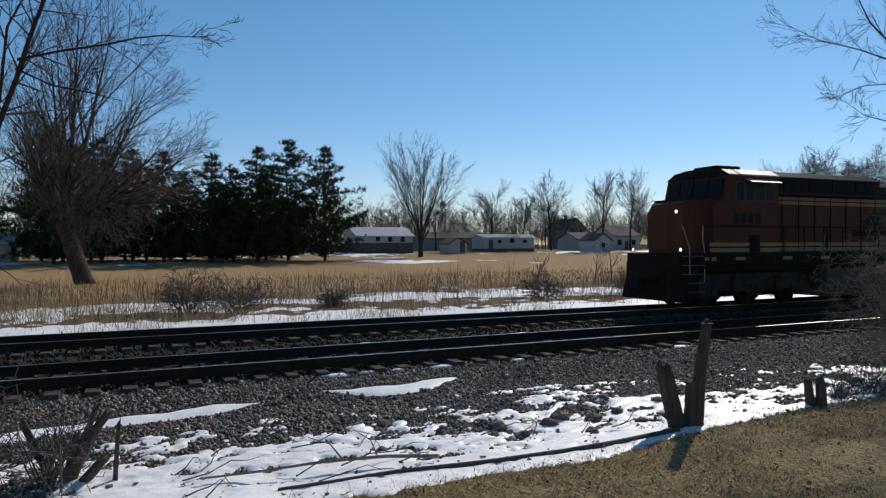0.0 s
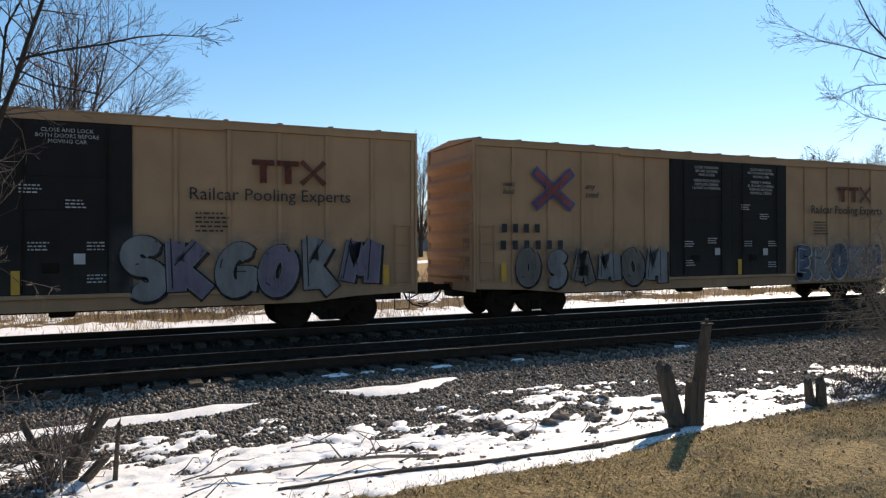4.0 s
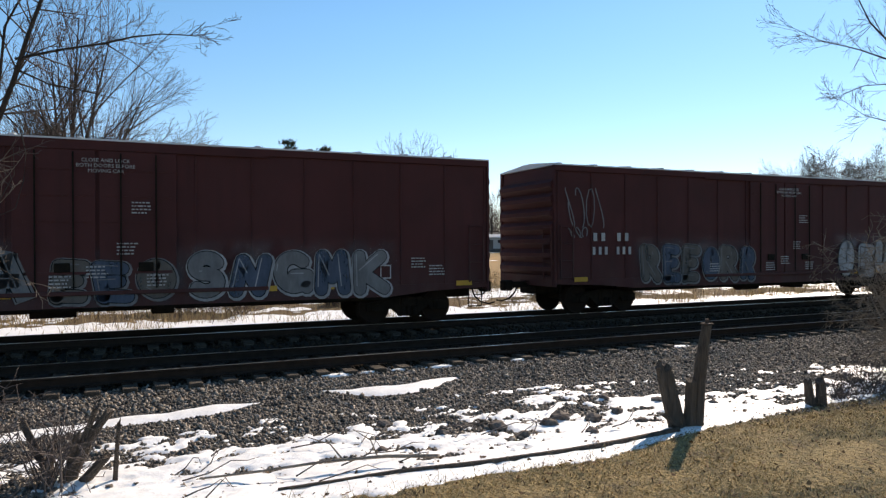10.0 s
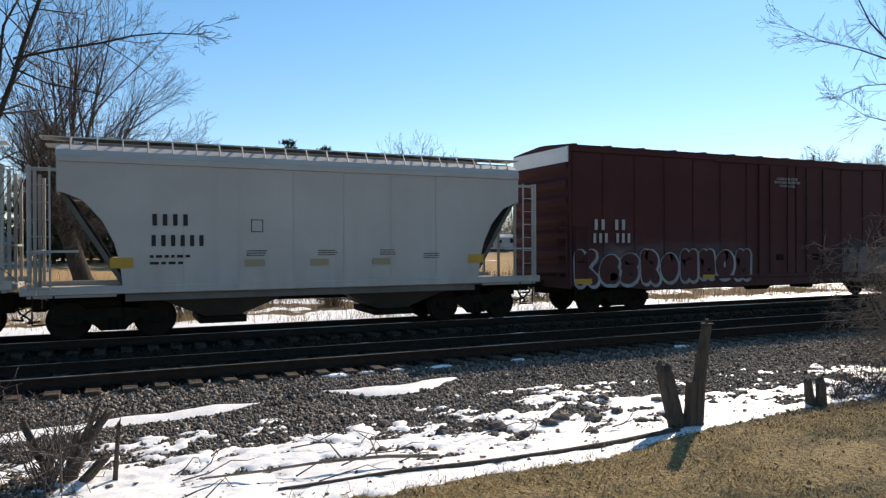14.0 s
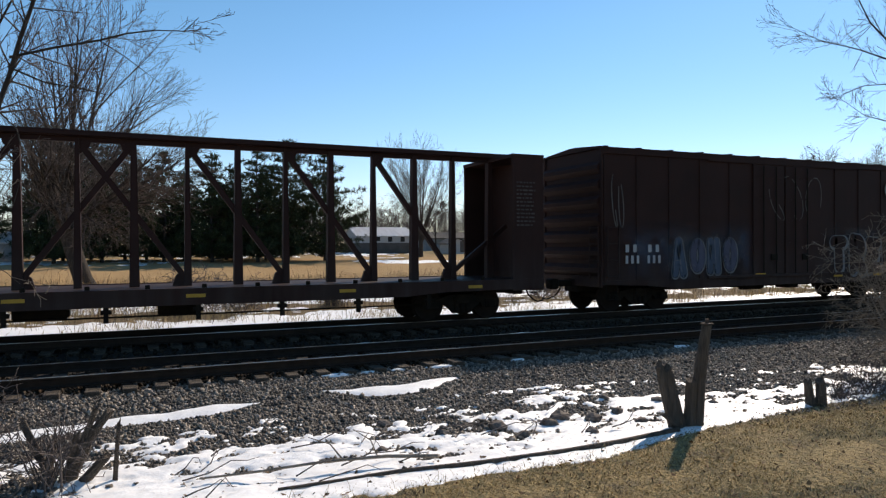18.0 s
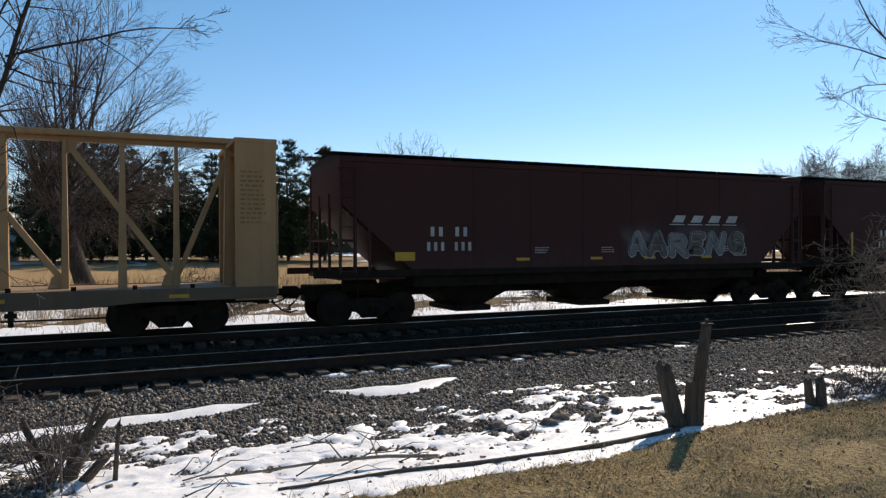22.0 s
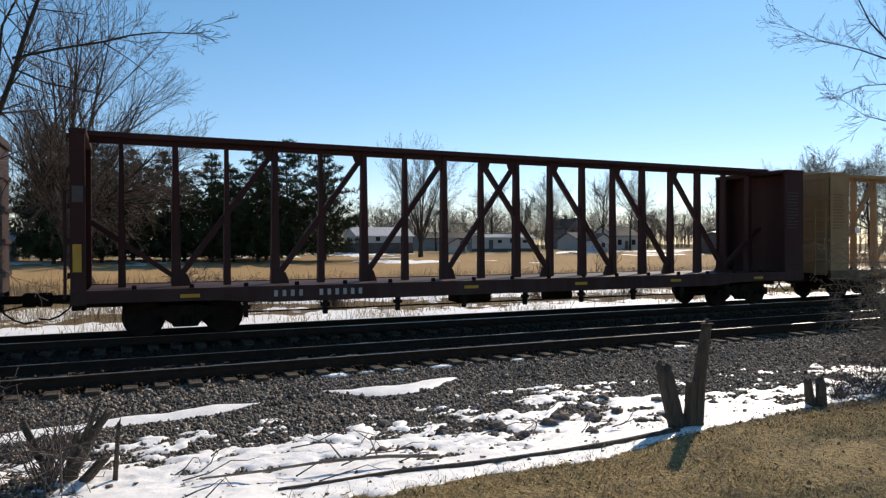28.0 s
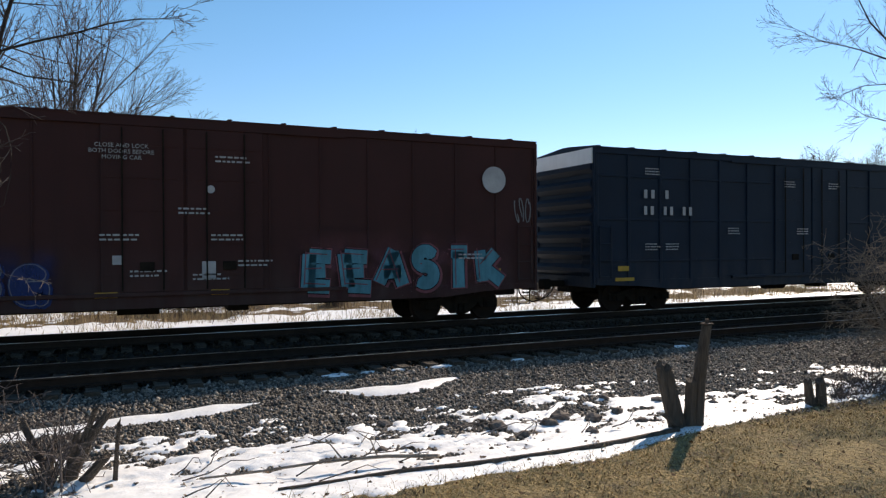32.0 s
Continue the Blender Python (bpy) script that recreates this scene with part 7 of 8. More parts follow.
        part("headlight_rim", Build().tube((xx, y, z), (xx - 0.015, y, z), 0.085, 0.075, 14), M_BLACK, t)
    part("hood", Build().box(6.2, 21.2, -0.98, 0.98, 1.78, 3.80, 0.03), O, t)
    if newer:
        part("dynamic_brake_hood", Build().prism([(-1.28, 3.80), (-1.28, 4.42), (-1.05, 4.60), (1.05, 4.60), (1.28, 4.42), (1.28, 3.80)], "x", 6.25, 11.75), K, t)
        part("hood_top", Build().prism([(-1.0, 3.78), (-1.0, 4.25), (-0.8, 4.40), (0.8, 4.40), (1.0, 4.25), (1.0, 3.78)], "x", 11.7, 16.2), K, t)
        for k in range(4):
            part("intake_grille", Build().box(6.6 + 1.25 * k, 7.65 + 1.25 * k, -1.31, -1.27, 3.92, 4.38, 0.01), grille, t)
    else:
        part("dynamic_brake_hood", Build().prism([(-1.28, 3.80), (-1.28, 4.46), (-1.10, 4.56), (1.10, 4.56), (1.28, 4.46), (1.28, 3.80)], "x", 6.25, 8.38), K, t)
        part("blower_housing", Build().prism([(-1.12, 3.80), (-1.12, 4.45), (-0.95, 4.57), (0.95, 4.57), (1.12, 4.45), (1.12, 3.80)], "x", 8.38, 12.0), K, t)
        part("hood_top", Build().prism([(-1.0, 3.78), (-1.0, 4.1), (-0.8, 4.20), (0.8, 4.20), (1.0, 4.1), (1.0, 3.78)], "x", 12.0, 16.2), K, t)
        for a in (6.57, 7.49):
            g_ = part("intake_grille", Build().box(a, a + 0.72, -1.31, -1.27, 3.87, 4.47, 0.01), grille, t)
            for q in (a - 0.02, a + 0.72):
                part("grille_edge", Build().box(q, q + 0.03, -1.325, -1.28, 3.86, 4.48), trim, g_)
        part("air_duct_panel", Build().box(6.47, 8.18, -1.30, -0.98, 2.38, 3.33, 0.02), O, t)
        part("duct_opening", Build().box(7.44, 8.11, -1.315, -1.28, 2.49, 3.17, 0.01), grille, t)
    part("radiator_wing", Build().prism([(-0.98, 3.74), (-1.55, 3.95), (-1.55, 4.36), (-1.30, 4.48), (1.30, 4.48), (1.55, 4.36), (1.55, 3.95), (0.98, 3.74)], "x", 16.1, 22.1), K, t, "black overhanging radiator housing")
    # pale strip on the radiator housing's edge, caught light painted in
    part("radiator_cover", Build().prism([(-1.555, 4.365), (-1.31, 4.49), (-1.29, 4.49), (-1.54, 4.35)], "x", 16.15, 18.9), overlay, t, "pale panel with caught light in its colour")
    part("radiator_opening", Build().box(19.15, 20.4, -1.01, -0.97, 3.35, 3.78, 0.01), grille, t)
    for a, b, z0, z1 in ((17.77, 18.03, 1.95, 3.02), (18.16, 18.42, 2.09, 2.91), (18.74, 19.02, 1.94, 3.01), (19.18, 19.46, 2.11, 2.93), (19.65, 19.92, 1.92, 3.03)):
        part("side_vent", Build().box(a, b, -1.01, -0.97, z0, z1, 0.01), grille, t)
    part("exhaust_stack", Build().box(14.65, 15.55, -0.35, 0.35, 4.15, 4.62, 0.03).box(14.85, 15.4, -0.25, 0.25, 4.6, 4.72, 0.02), M_BLACK, t)
    hx = 13.05 if newer else 13.65
    horn = part("horn", Build().box(hx + 0.25, hx + 0.35, -0.1, 0.1, 4.1, 4.62), M_BLACK, t)
    for dz, dx, dy in ((4.62, 0.0, -0.1), (4.70, 0.12, 0.1), (4.56, 0.2, 0.25)):
        part("horn_trumpet", Build().tube((hx + dx, dy, dz), (hx + dx + 0.12, dy, dz), 0.075, 0.035, 10).tube((hx + dx + 0.12, dy, dz), (hx + dx + 0.5, dy, dz), 0.03, 0.025, 8), M_BLACK, horn)
    for z0, z1, a, b, y in ((1.84, 1.97, 2.7 + sh, 6.2, -1.42), (2.02, 2.14, 2.7 + sh, 6.2, -1.42), (1.84, 1.97, 6.2, 21.1, -0.98), (2.02, 2.14, 6.2, 21.1, -0.98), (3.49, 3.60, 6.3, 16.78, -0.98), (3.65, 3.76, 6.3, 16.78, -0.98)):
        part("stripe", Build().box(a, b, y - 0.014, y + 0.005, z0, z1), Y, t, "ochre painted stripe")
    if not newer:
        for z in (2.46, 2.56, 2.66):
            part("stripe", Build().box(2.1, 3.5, -1.434, -1.41, z, z + 0.06), Y, t, "ochre painted stripe")
    for k in range(17):
        xx = 6.9 + k * 0.84
        part("hood_door_seam", gear("hood_seam", lambda: Build().box(-0.012, 0.012, -1.003, -0.975, 1.8, 3.76).mesh("hood_door_seam", M_BLACK)), M_BLACK, t, at=(xx, 0, 0))
    if newer:
        for i in range(4):
            xx = 11.28 + i * 1.30
            for e, m, y in ((0.02, M_FADED_PALE, -1.001), (0.0, K, -1.005)):
                part("emblem_edge" if e else "emblem", Build().add([(xx - e, y, 2.77 - e * 0.6), (xx + 0.92 + e, y, 2.77 - e * 0.6), (xx + 1.26 + e, y, 3.29 + e * 0.6), (xx + 0.34 - e, y, 3.29 + e * 0.6)], [(0, 1, 2, 3)]), m, t)
            part("emblem_gap", Build().add([(xx + 0.52, -1.009, 2.95), (xx + 0.66, -1.009, 2.95), (xx + 0.78, -1.009, 3.12), (xx + 0.64, -1.009, 3.12)], [(0, 1, 2, 3)]), O, t)
        part("swoosh", Build().add([(10.6, -1.005, 2.36), (13.4, -1.005, 2.50), (15.98, -1.005, 2.58), (15.9, -1.005, 2.61), (12.0, -1.005, 2.58), (10.6, -1.005, 2.59)], [(0, 1, 2, 3, 4, 5)]), K, t, "dark tapering emblem stroke")
    else:
        for a, b in ((10.03, 11.14), (11.29, 12.62), (12.67, 13.57), (13.70, 14.66)):
            part("emblem", Build().add([(a, -1.004, 2.34), (b, -1.004, 2.34), (b, -1.004, 3.28), (a, -1.004, 3.28)], [(0, 1, 2, 3)]), Y, t, "ochre block emblem shape")
            for z in (2.55, 2.90):
                part("emblem_gap", Build().add([(a + 0.36, -1.008, z), (b - 0.34, -1.008, z), (b - 0.34, -1.008, z + 0.17), (a + 0.36, -1.008, z + 0.17)], [(0, 1, 2, 3)]), O, t)
    part("handrail", Build().pipe([(2.6, -1.48, 2.69), (21.5, -1.48, 2.69)], 0.020, 6).pipe([(2.6, -1.48, 2.0), (21.5, -1.48, 2.0)], 0.014, 6), M_BLACK, t)
    for k in range(16):
        part("stanchion", gear("stanchion", lambda: Build().tube((0, -1.48, 1.76), (0, -1.48, 2.69), 0.02, 0.02, 6).mesh("stanchion", M_BLACK)), M_BLACK, t, at=(6.4 + 1.0 * k, 0, 0))
    for xx in (8.55, 11.95, 13.5, 14.85, 15.85, 17.0):
        part("wide_stanchion", gear("wide_stanchion", lambda: Build().box(-0.06, 0.06, -1.50, -1.46, 1.76, 2.70, 0.006).mesh("wide_stanchion", M_BLACK)), M_BLACK, t, at=(xx, 0, 0))
    for pts in (((1.45, 2.70), (1.50, 2.60), (1.77, 1.95), (1.77, 1.15)), ((2.32, 2.70), (2.32, 2.2), (2.42, 1.75), (2.38, 0.90)), ((21.2, 2.7), (21.1, 2.2), (21.2, 1.6), (21.2, 0.75)), ((21.95, 2.7), (21.95, 2.2), (21.9, 1.6), (21.9, 0.75))):
        part("grab_rail", Build().pipe([(a + (sh if a < 5 else 0), -1.5, z) for a, z in pts], 0.020, 6), M_STEEL, t, "pale steel grab rail")
    for e in (2.02 + sh, 21.35):
        for k in range(5):
            part("step", Build().box(e - 0.32, e + 0.34, -1.53, -1.2, 0.55 + 0.285 * k, 0.58 + 0.285 * k, 0.005), trim, t)
        part("step_well", Build().box(e - 0.36, e + 0.40, -1.2, -1.15, 0.35, 1.7), M_BLACK, t)
    for xx in (2.75, 3.05, 4.10, 6.3, 8.2, 10.3, 12.1, 13.2, 14.3, 16.4, 18.2, 19.9):
        decal(t, "reflector", xx, 1.56, xx + (0.2 if xx < 3.5 else 0.45), 1.67, -1.525, cream)
    side = Build().prism([(-2.7, 0.34), (-2.7, 0.85), (-2.3, 1.12), (2.3, 1.12), (2.7, 0.85), (2.7, 0.34), (2.15, 0.34), (1.95, 0.62), (1.2, 0.5), (0.4, 0.5), (0.3, 0.34), (-0.3, 0.34), (-0.4, 0.5), (-1.2, 0.5), (-1.95, 0.62), (-2.15, 0.34)], "y", -0.08, 0.08)
    for xx in (-1.95, 0, 1.95):
        side.box(xx - 0.24, xx + 0.24, -0.14, 0.1, 0.36, 0.76, 0.03).tube((xx, -0.2, 0.52), (xx, 0.1, 0.52), 0.15, 0.15, 12)
    for xx in (-1.0, 1.0):
        side.tube((xx, -0.16, 0.50), (xx, -0.16, 1.05), 0.12, 0.12, 10)
    side_me = side.mesh("side_frame", gear_grey)
    wheel = gear("wheel", wheel_mesh)
    for c in (5.35, 18.7):
        tr = part("truck", Build().box(-2.6, 2.6, -0.68, 0.68, 0.30, 1.35, 0.05), M_BLACK, t, "black three-axle truck", at=(c, 0, 0))
        for s in (1, -1):
            f = part("side_frame", side_me, gear_grey, tr, at=(0, -s * 1.12, 0))
            f.rotation_euler = (0, 0, 0 if s > 0 else math.pi)
            for dx in (-1.95, 0, 1.95):
                w = part("wheel", wheel, M_WHEEL, tr, at=(dx, -s * 0.755, 0.50))
                w.scale = (1.1, 1.0, 1.1)
                w.rotation_euler = (0, 0, 0 if s > 0 else math.pi)
    coupler(t, 1.75 + sh, -1, 0.85 if newer else 0.35), coupler(t, 22.0, 1, 0.4)
    return t


# ---------------------------------------------------------------- the consist, in running order
TRAIN = []


def run(car, start):
    TRAIN.append((car, start))
    return car


Y0 = -HALF - 0.008
run(loco("locomotive", "orange and black diesel locomotive with lit headlights", True), 14.15)
run(loco("locomotive", "orange diesel locomotive with ochre block emblem", False), 36.1)


def pool_car(L, start, label, seed, logo, spanish, caps, art):
    """Tan 60-foot boxcar with double black plug doors."""
    c = boxcar("boxcar", label, L, 5.0, "tan", (6.85, 11.85), "door_black", 16, "post", "tan", belts=caps)
    a = M_DARK_LETTER
    text = "RAILCAR POOLING EXPERTS" if caps else "Railcar Pooling Experts"
    lettering(c, text, 13.05, 3.16, 0.258 if caps else 0.285, Y0 - 0.045, a, label="dark painted slogan")
    lettering(c, "next\nload", 0.80, 3.72, 0.15, Y0 - 0.045, a, shear=0.2)
    lettering(c, "any\nroad", 3.55, 3.72, 0.17, Y0 - 0.045, a, shear=0.2)
    b = Build()
    yy = Y0 - 0.05
    for x in (14.46, 15.05):
        b.box(x, x + 0.52, yy, yy + 0.004, 4.0, 4.13).box(x + 0.18, x + 0.34, yy, yy + 0.004, 3.58, 4.0)
    ribbon(b, [(15.62, 3.58), (15.92, 3.86), (15.62, 4.13)], 0.13, yy)
    ribbon(b, [(16.2, 3.58), (15.92, 3.86), (16.2, 4.13)], 0.13, yy - 0.001)
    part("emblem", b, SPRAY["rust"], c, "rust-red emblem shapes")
    b = Build()
    ribbon(b, [(1.8, 3.15), (2.45, 3.65), (3.1, 4.2)], 0.30, yy, 0)
    ribbon(b, [(3.1, 3.15), (2.45, 3.65), (1.8, 4.2)], 0.30, yy - 0.002, 0)
    ribbon(b, [(1.86, 3.20), (2.45, 3.65), (3.04, 4.15)], 0.15, yy - 0.004, 1)
    ribbon(b, [(3.04, 3.20), (2.45, 3.65), (1.86, 4.15)], 0.15, yy - 0.006, 1)
    part("crossing_emblem", b, [SPRAY[logo[0]], SPRAY[logo[1]]], c, "crossed bars emblem")
    marks(c, 0.78, 2.44, 2.19, 2.68, 4, (), a).location.y = -0.04
    marks(c, 0.74, 1.97, 2.98, 2.22, 6, (), a).location.y = -0.04
    w = M_WHITE
    dy = Y0 - 0.035
    lettering(c, "CLOSE THIS DOOR\nBEFORE CLOSING\nMAIN DOOR", 8.25, 4.50, 0.083, dy, w, "CENTER")
    lettering(c, CLOSE, 10.65, 4.52, 0.083, dy, w, "CENTER")
    if spanish:
        lettering(c, "CIERRE ESTA PUERTA\nANTES DE CERRAR\nLA PUERTA PRINCIPAL", 8.25, 4.08, 0.083, dy, w, "CENTER")
        lettering(c, "CIERRE Y PONGA\nEL SEGURO EN AMBAS\nPUERTAS ANTES DE\nMOVER EL CARRO", 10.65, 4.10, 0.083, dy, w, "CENTER")
    for k, (x, z) in enumerate(((7.3, 2.0), (8.3, 2.1), (9.9, 2.0), (11.0, 2.0), (10.6, 2.9), (9.75, 3.2), (7.4, 1.4), (11.0, 1.3))):
        small_print(c, x, z, x + 0.42, z + 0.22, dy, 3, w, seed + k)
    decal(c, "placard", 8.6, 1.75, 8.82, 1.97, dy, w)
    decal(c, "placard", 10.75, 1.72, 10.97, 1.95, dy, w)
    for x in (0.75, 5.0, 9.6, 12.25, 17.7):
        tag(c, x, 1.1, x + 0.16, 1.6, Y0 - 0.045)
    small_print(c, 13.2, 2.4, 14.0, 2.9, Y0 - 0.045, 5, a, seed + 20)
    for g in art:
        graffiti(c, *g).location.y = -0.05
    if seed == 1:
        spray_haze(c, 9.6, 0.55, 18.2, 2.75, "wine", Y0 - 0.05)
    return run(c, start)


pool_car(18.75, 60.5, "tan boxcar with black plug doors, blue and mauve graffiti", 1, ("crest_blue", "crest_red"), True, True,
         [(2.3, 0.95, 6.8, 2.15, ("blue", "steel_blue"), "blue", 1, 6), (11.9, 0.75, 16.9, 2.1, ("mauve", "taupe"), "silver", 2, 6), (9.8, 1.0, 11.3, 1.5, ("taupe",), "silver", 3, 4)])
pool_car(18.6, 81.22, "tan boxcar with black plug doors, silver graffiti", 2, ("steel_blue", "steel_blue"), False, False,
         [(0.2, 0.8, 7.3, 2.35, ("silver", "white"), "black", 4, 7), (11.6, 0.8, 17.6, 2.4, ("silver", "mauve"), "black", 5, 6)])
pool_car(18.7, 101.6, "tan boxcar with black doors and grey graffiti", 3, ("crest_blue", "crest_red"), True, False,
         [(1.2, 0.8, 6.6, 2.1, ("taupe", "silver"), "black", 6, 6), (12.2, 0.8, 16.8, 2.2, ("dusk", "silver"), "white", 7, 5)])
pool_car(18.72, 122.3, "tan boxcar with white, teal and blue graffiti", 4, ("crest_blue", "crest_red"), False, False,
         [(0.4, 0.85, 9.3, 2.4, ("silver", "teal"), "white", 8, 9), (11.75, 0.9, 17.1, 2.4, ("pale_blue", "mauve"), "white", 9, 6)])

# maroon double-door car
c = boxcar("boxcar", "maroon boxcar with white and outlined graffiti", 18.77, 5.0, "maroon", (7.55, 11.0), None, 18, "seam", "maroon", end_white=True)
marks(c, 0.85, 2.83, 2.16, 3.15, 4, (2,), M_WHITE), marks(c, 0.81, 2.34, 2.23, 2.64, 5, (3,), M_WHITE)
lettering(c, CLOSE, 8.8, 4.26, 0.085, Y0 - 0.03, M_WHITE, "CENTER")
scribble(c, 0.05, 2.86, 0.72, 3.18, 4, "silver", 3)
graffiti(c, 1.25, 0.75, 6.75, 2.2, ("black", "black"), "silver", 14, 6, "hollow outlined graffiti letters", True)
graffiti(c, 11.2, 0.8, 16.85, 2.2, ("silver", "white"), "white", 15, 6, "white and silver graffiti letters")
tag(c, 0.63, 0.95, 1.53, 1.05), tag(c, 7.1, 1.2, 7.25, 1.7), tag(c, 5.4, 1.2, 6.0, 1.32)
for k, (x, z) in enumerate(((1.1, 1.75), (2.2, 1.75), (4.3, 2.4), (7.8, 1.3), (8.9, 1.9), (9.6, 1.5), (16.6, 1.6), (17.5, 1.4), (7.7, 2.7))):
    small_print(c, x, z, x + 0.5, z + 0.28, Y0 - 0.03, 3, M_WHITE, 40 + k)
decal(c, "placard", 9.2, 1.5, 9.45, 1.75, Y0 - 0.03, M_WHITE)
run(c, 143.03)

c = boxcar("boxcar", "maroon fifty-foot boxcar with grey block graffiti", 15.5, 5.0, "maroon", (6.15, 9.15), None, 13, "seam", "maroon")
marks(c, 0.86, 2.88, 2.12, 3.13, 4, (2,), M_WHITE), marks(c, 0.9, 2.49, 2.77, 2.73, 8, (2, 5), M_WHITE)
graffiti(c, 1.5, 0.8, 6.0, 1.85, ("taupe", "silver"), "silver", 18, 6)
graffiti(c, 9.5, 0.85, 14.5, 2.1, ("mint", "silver"), "white", 19, 5, "pale block graffiti letters")
tag(c, 0.44, 1.27, 0.56, 2.2), tag(c, 14.75, 1.4, 14.9, 2.2)
for k, (x, z) in enumerate(((0.9, 1.3), (0.9, 2.1), (1.7, 2.1), (2.5, 2.2), (6.0, 2.5), (7.6, 1.6), (8.3, 1.6))):
    small_print(c, x, z, x + 0.45, z + 0.5 if k == 0 else z + 0.22, Y0 - 0.02, 7 if k == 0 else 2, M_WHITE, 60 + k)
run(c, 163.9)

pool_car(18.68, 181.48, "tan boxcar with taupe and pale green graffiti", 5, ("crest_blue", "crest_red"), True, True,
         [(1.6, 0.75, 6.85, 2.25, ("taupe", "mauve"), "black", 10, 5), (11.6, 0.8, 16.8, 2.1, ("mint", "white"), "black", 11, 6)])


def low_box(start, L, label, seed, logo, art, tags=()):
    """Brown 60-foot boxcar, lower than its neighbours."""
    c = boxcar("boxcar", label, L, 4.42, "brown", (7.6, 10.85), None, 15, "seam", "galvanised", sill=0.78)
    marks(c, 1.28, 2.2, 2.72, 2.44, 5, (2,), M_WHITE), marks(c, 1.25, 1.8, 2.78, 2.03, 7, (3,), M_WHITE)
    lettering(c, CLOSE, 9.4, 3.92, 0.08, Y0 - 0.03, M_WHITE, "CENTER")
    if logo == "front":
        disc(c, "emblem", 0.72, 3.8, 0.36, M_WHITE, "white round cross emblem", cross=SPRAY["black"])
    elif logo:
        disc(c, "emblem", 16.25, 3.52, 0.34, M_WHITE, "faded white round emblem")
    for k, (x, z) in enumerate(((9.0, 1.4), (9.6, 1.9), (9.9, 2.8), (8.3, 1.2), (10.2, 1.2), (17.0, 1.3), (16.5, 1.5), (5.8, 1.2))):
        small_print(c, x, z, x + 0.45, z + 0.3, Y0 - 0.03, 4, M_WHITE, seed * 10 + k)
    for x in (0.6, 4.2, 7.15, 12.6, 14.0, 17.8):
        tag(c, x, 1.02, x + 0.46, 1.15)
    part("label_frame", Build().box(15.4, 15.95, Y0 - 0.004, Y0, 1.25, 1.6), M_WHITE, c)
    part("label_panel", Build().box(15.43, 15.66, Y0 - 0.007, Y0 - 0.002, 1.28, 1.57).box(15.69, 15.92, Y0 - 0.007, Y0 - 0.002, 1.28, 1.57), PAINTS["brown"], c)
    for g in art:
        graffiti(c, *g)
    for g in tags:
        scribble(c, *g)
    return run(c, start)


low_box(202.05, 18.71, "oxide-brown boxcar with white dot and outlined graffiti", 21, "dot",
        [(3.0, 0.85, 6.0, 2.3, ("taupe", "silver"), "silver", 22, 4, "sprayed graffiti", True), (10.6, 0.8, 14.6, 2.1, ("silver", "taupe"), "silver", 23, 5, "outlined graffiti letters", True)],
        [(6.9, 1.5, 7.4, 2.0, 24, "silver", 2), (14.7, 1.4, 17.2, 2.1, 25, "silver", 6), (10.6, 2.0, 13.8, 2.3, 26, "silver", 5)])
low_box(222.99, 18.74, "oxide-brown boxcar with blue-grey graffiti", 22, "front",
        [(3.1, 0.8, 8.0, 2.2, ("dusk", "silver"), "silver", 27, 6), (8.3, 0.8, 10.8, 1.9, ("taupe", "dusk"), "silver", 28, 3), (11.0, 0.8, 15.9, 2.05, ("silver", "dusk"), "white", 29, 5)])
low_box(243.98, 18.67, "oxide-brown boxcar with white bubble graffiti", 23, "dot",
        [(2.95, 0.85, 7.9, 2.15, ("taupe", "dusk"), "silver", 30, 6), (11.9, 0.8, 15.95, 2.3, ("white", "white"), "black", 31, 4, "white bubble graffiti letters"), (16.0, 0.9, 18.2, 2.1, ("green", "green"), "green", 32, 3)],
        [(0.3, 2.6, 1.72, 3.75, 33, "silver", 4), (0.4, 2.3, 1.1, 2.6, 34, "silver", 3)])
low_box(265.69, 18.54, "oxide-brown boxcar with blue and white graffiti", 24, "dot",
        [(0.2, 0.75, 7.4, 2.4, ("pale_blue", "white"), "white", 35, 7), (11.3, 0.8, 15.8, 2.35, ("silver", "taupe"), "white", 36, 6), (15.95, 0.8, 17.4, 2.05, ("white", "pale_blue"), "white", 37, 2)])


def round_hopper(start, L, label, dark, bays, seed, z0=1.36):
    c = hopper("covered_hopper", label, L, z0, 4.05, "grey", bays, 0, True, 0.80, (1.25, 3.3))
    marks(c, 1.86, 2.56, 2.72, 2.82, 4, (), dark), marks(c, 1.84, 2.10, 3.05, 2.35, 6, (), dark)
    small_print(c, 1.8, 1.65, 2.7, 1.95, Y0, 2, dark, seed)
    for k, (x, z) in enumerate(((3.9, 1.85), (5.6, 1.85), (7.2, 1.85), (8.4, 1.75))):
        small_print(c, x, z, x + 0.5, z + 0.16, Y0, 3, dark, seed + k)
    for x in (1.0, 9.7):
        tag(c, x, 1.62, x + 0.46, 1.85)
    for x in (3.85, 5.4, 7.0):
        decal(c, "reflective_strip", x, 1.62, x + 0.46, 1.78, -HALF - 0.014, M_FAINT_YELLOW, "faded yellow reflective strip")
    part("class_box", Build().box(4.0, 4.28, Y0 - 0.004, Y0, 2.42, 2.72), dark, c)
    part("class_panel", Build().box(4.02, 4.26, Y0 - 0.007, Y0 - 0.002, 2.44, 2.70), PAINTS["grey"], c)
    return run(c, start)


round_hopper(286.25, 11.12, "pale grey round-sided covered hopper", M_DARK_LETTER, 2, 1)
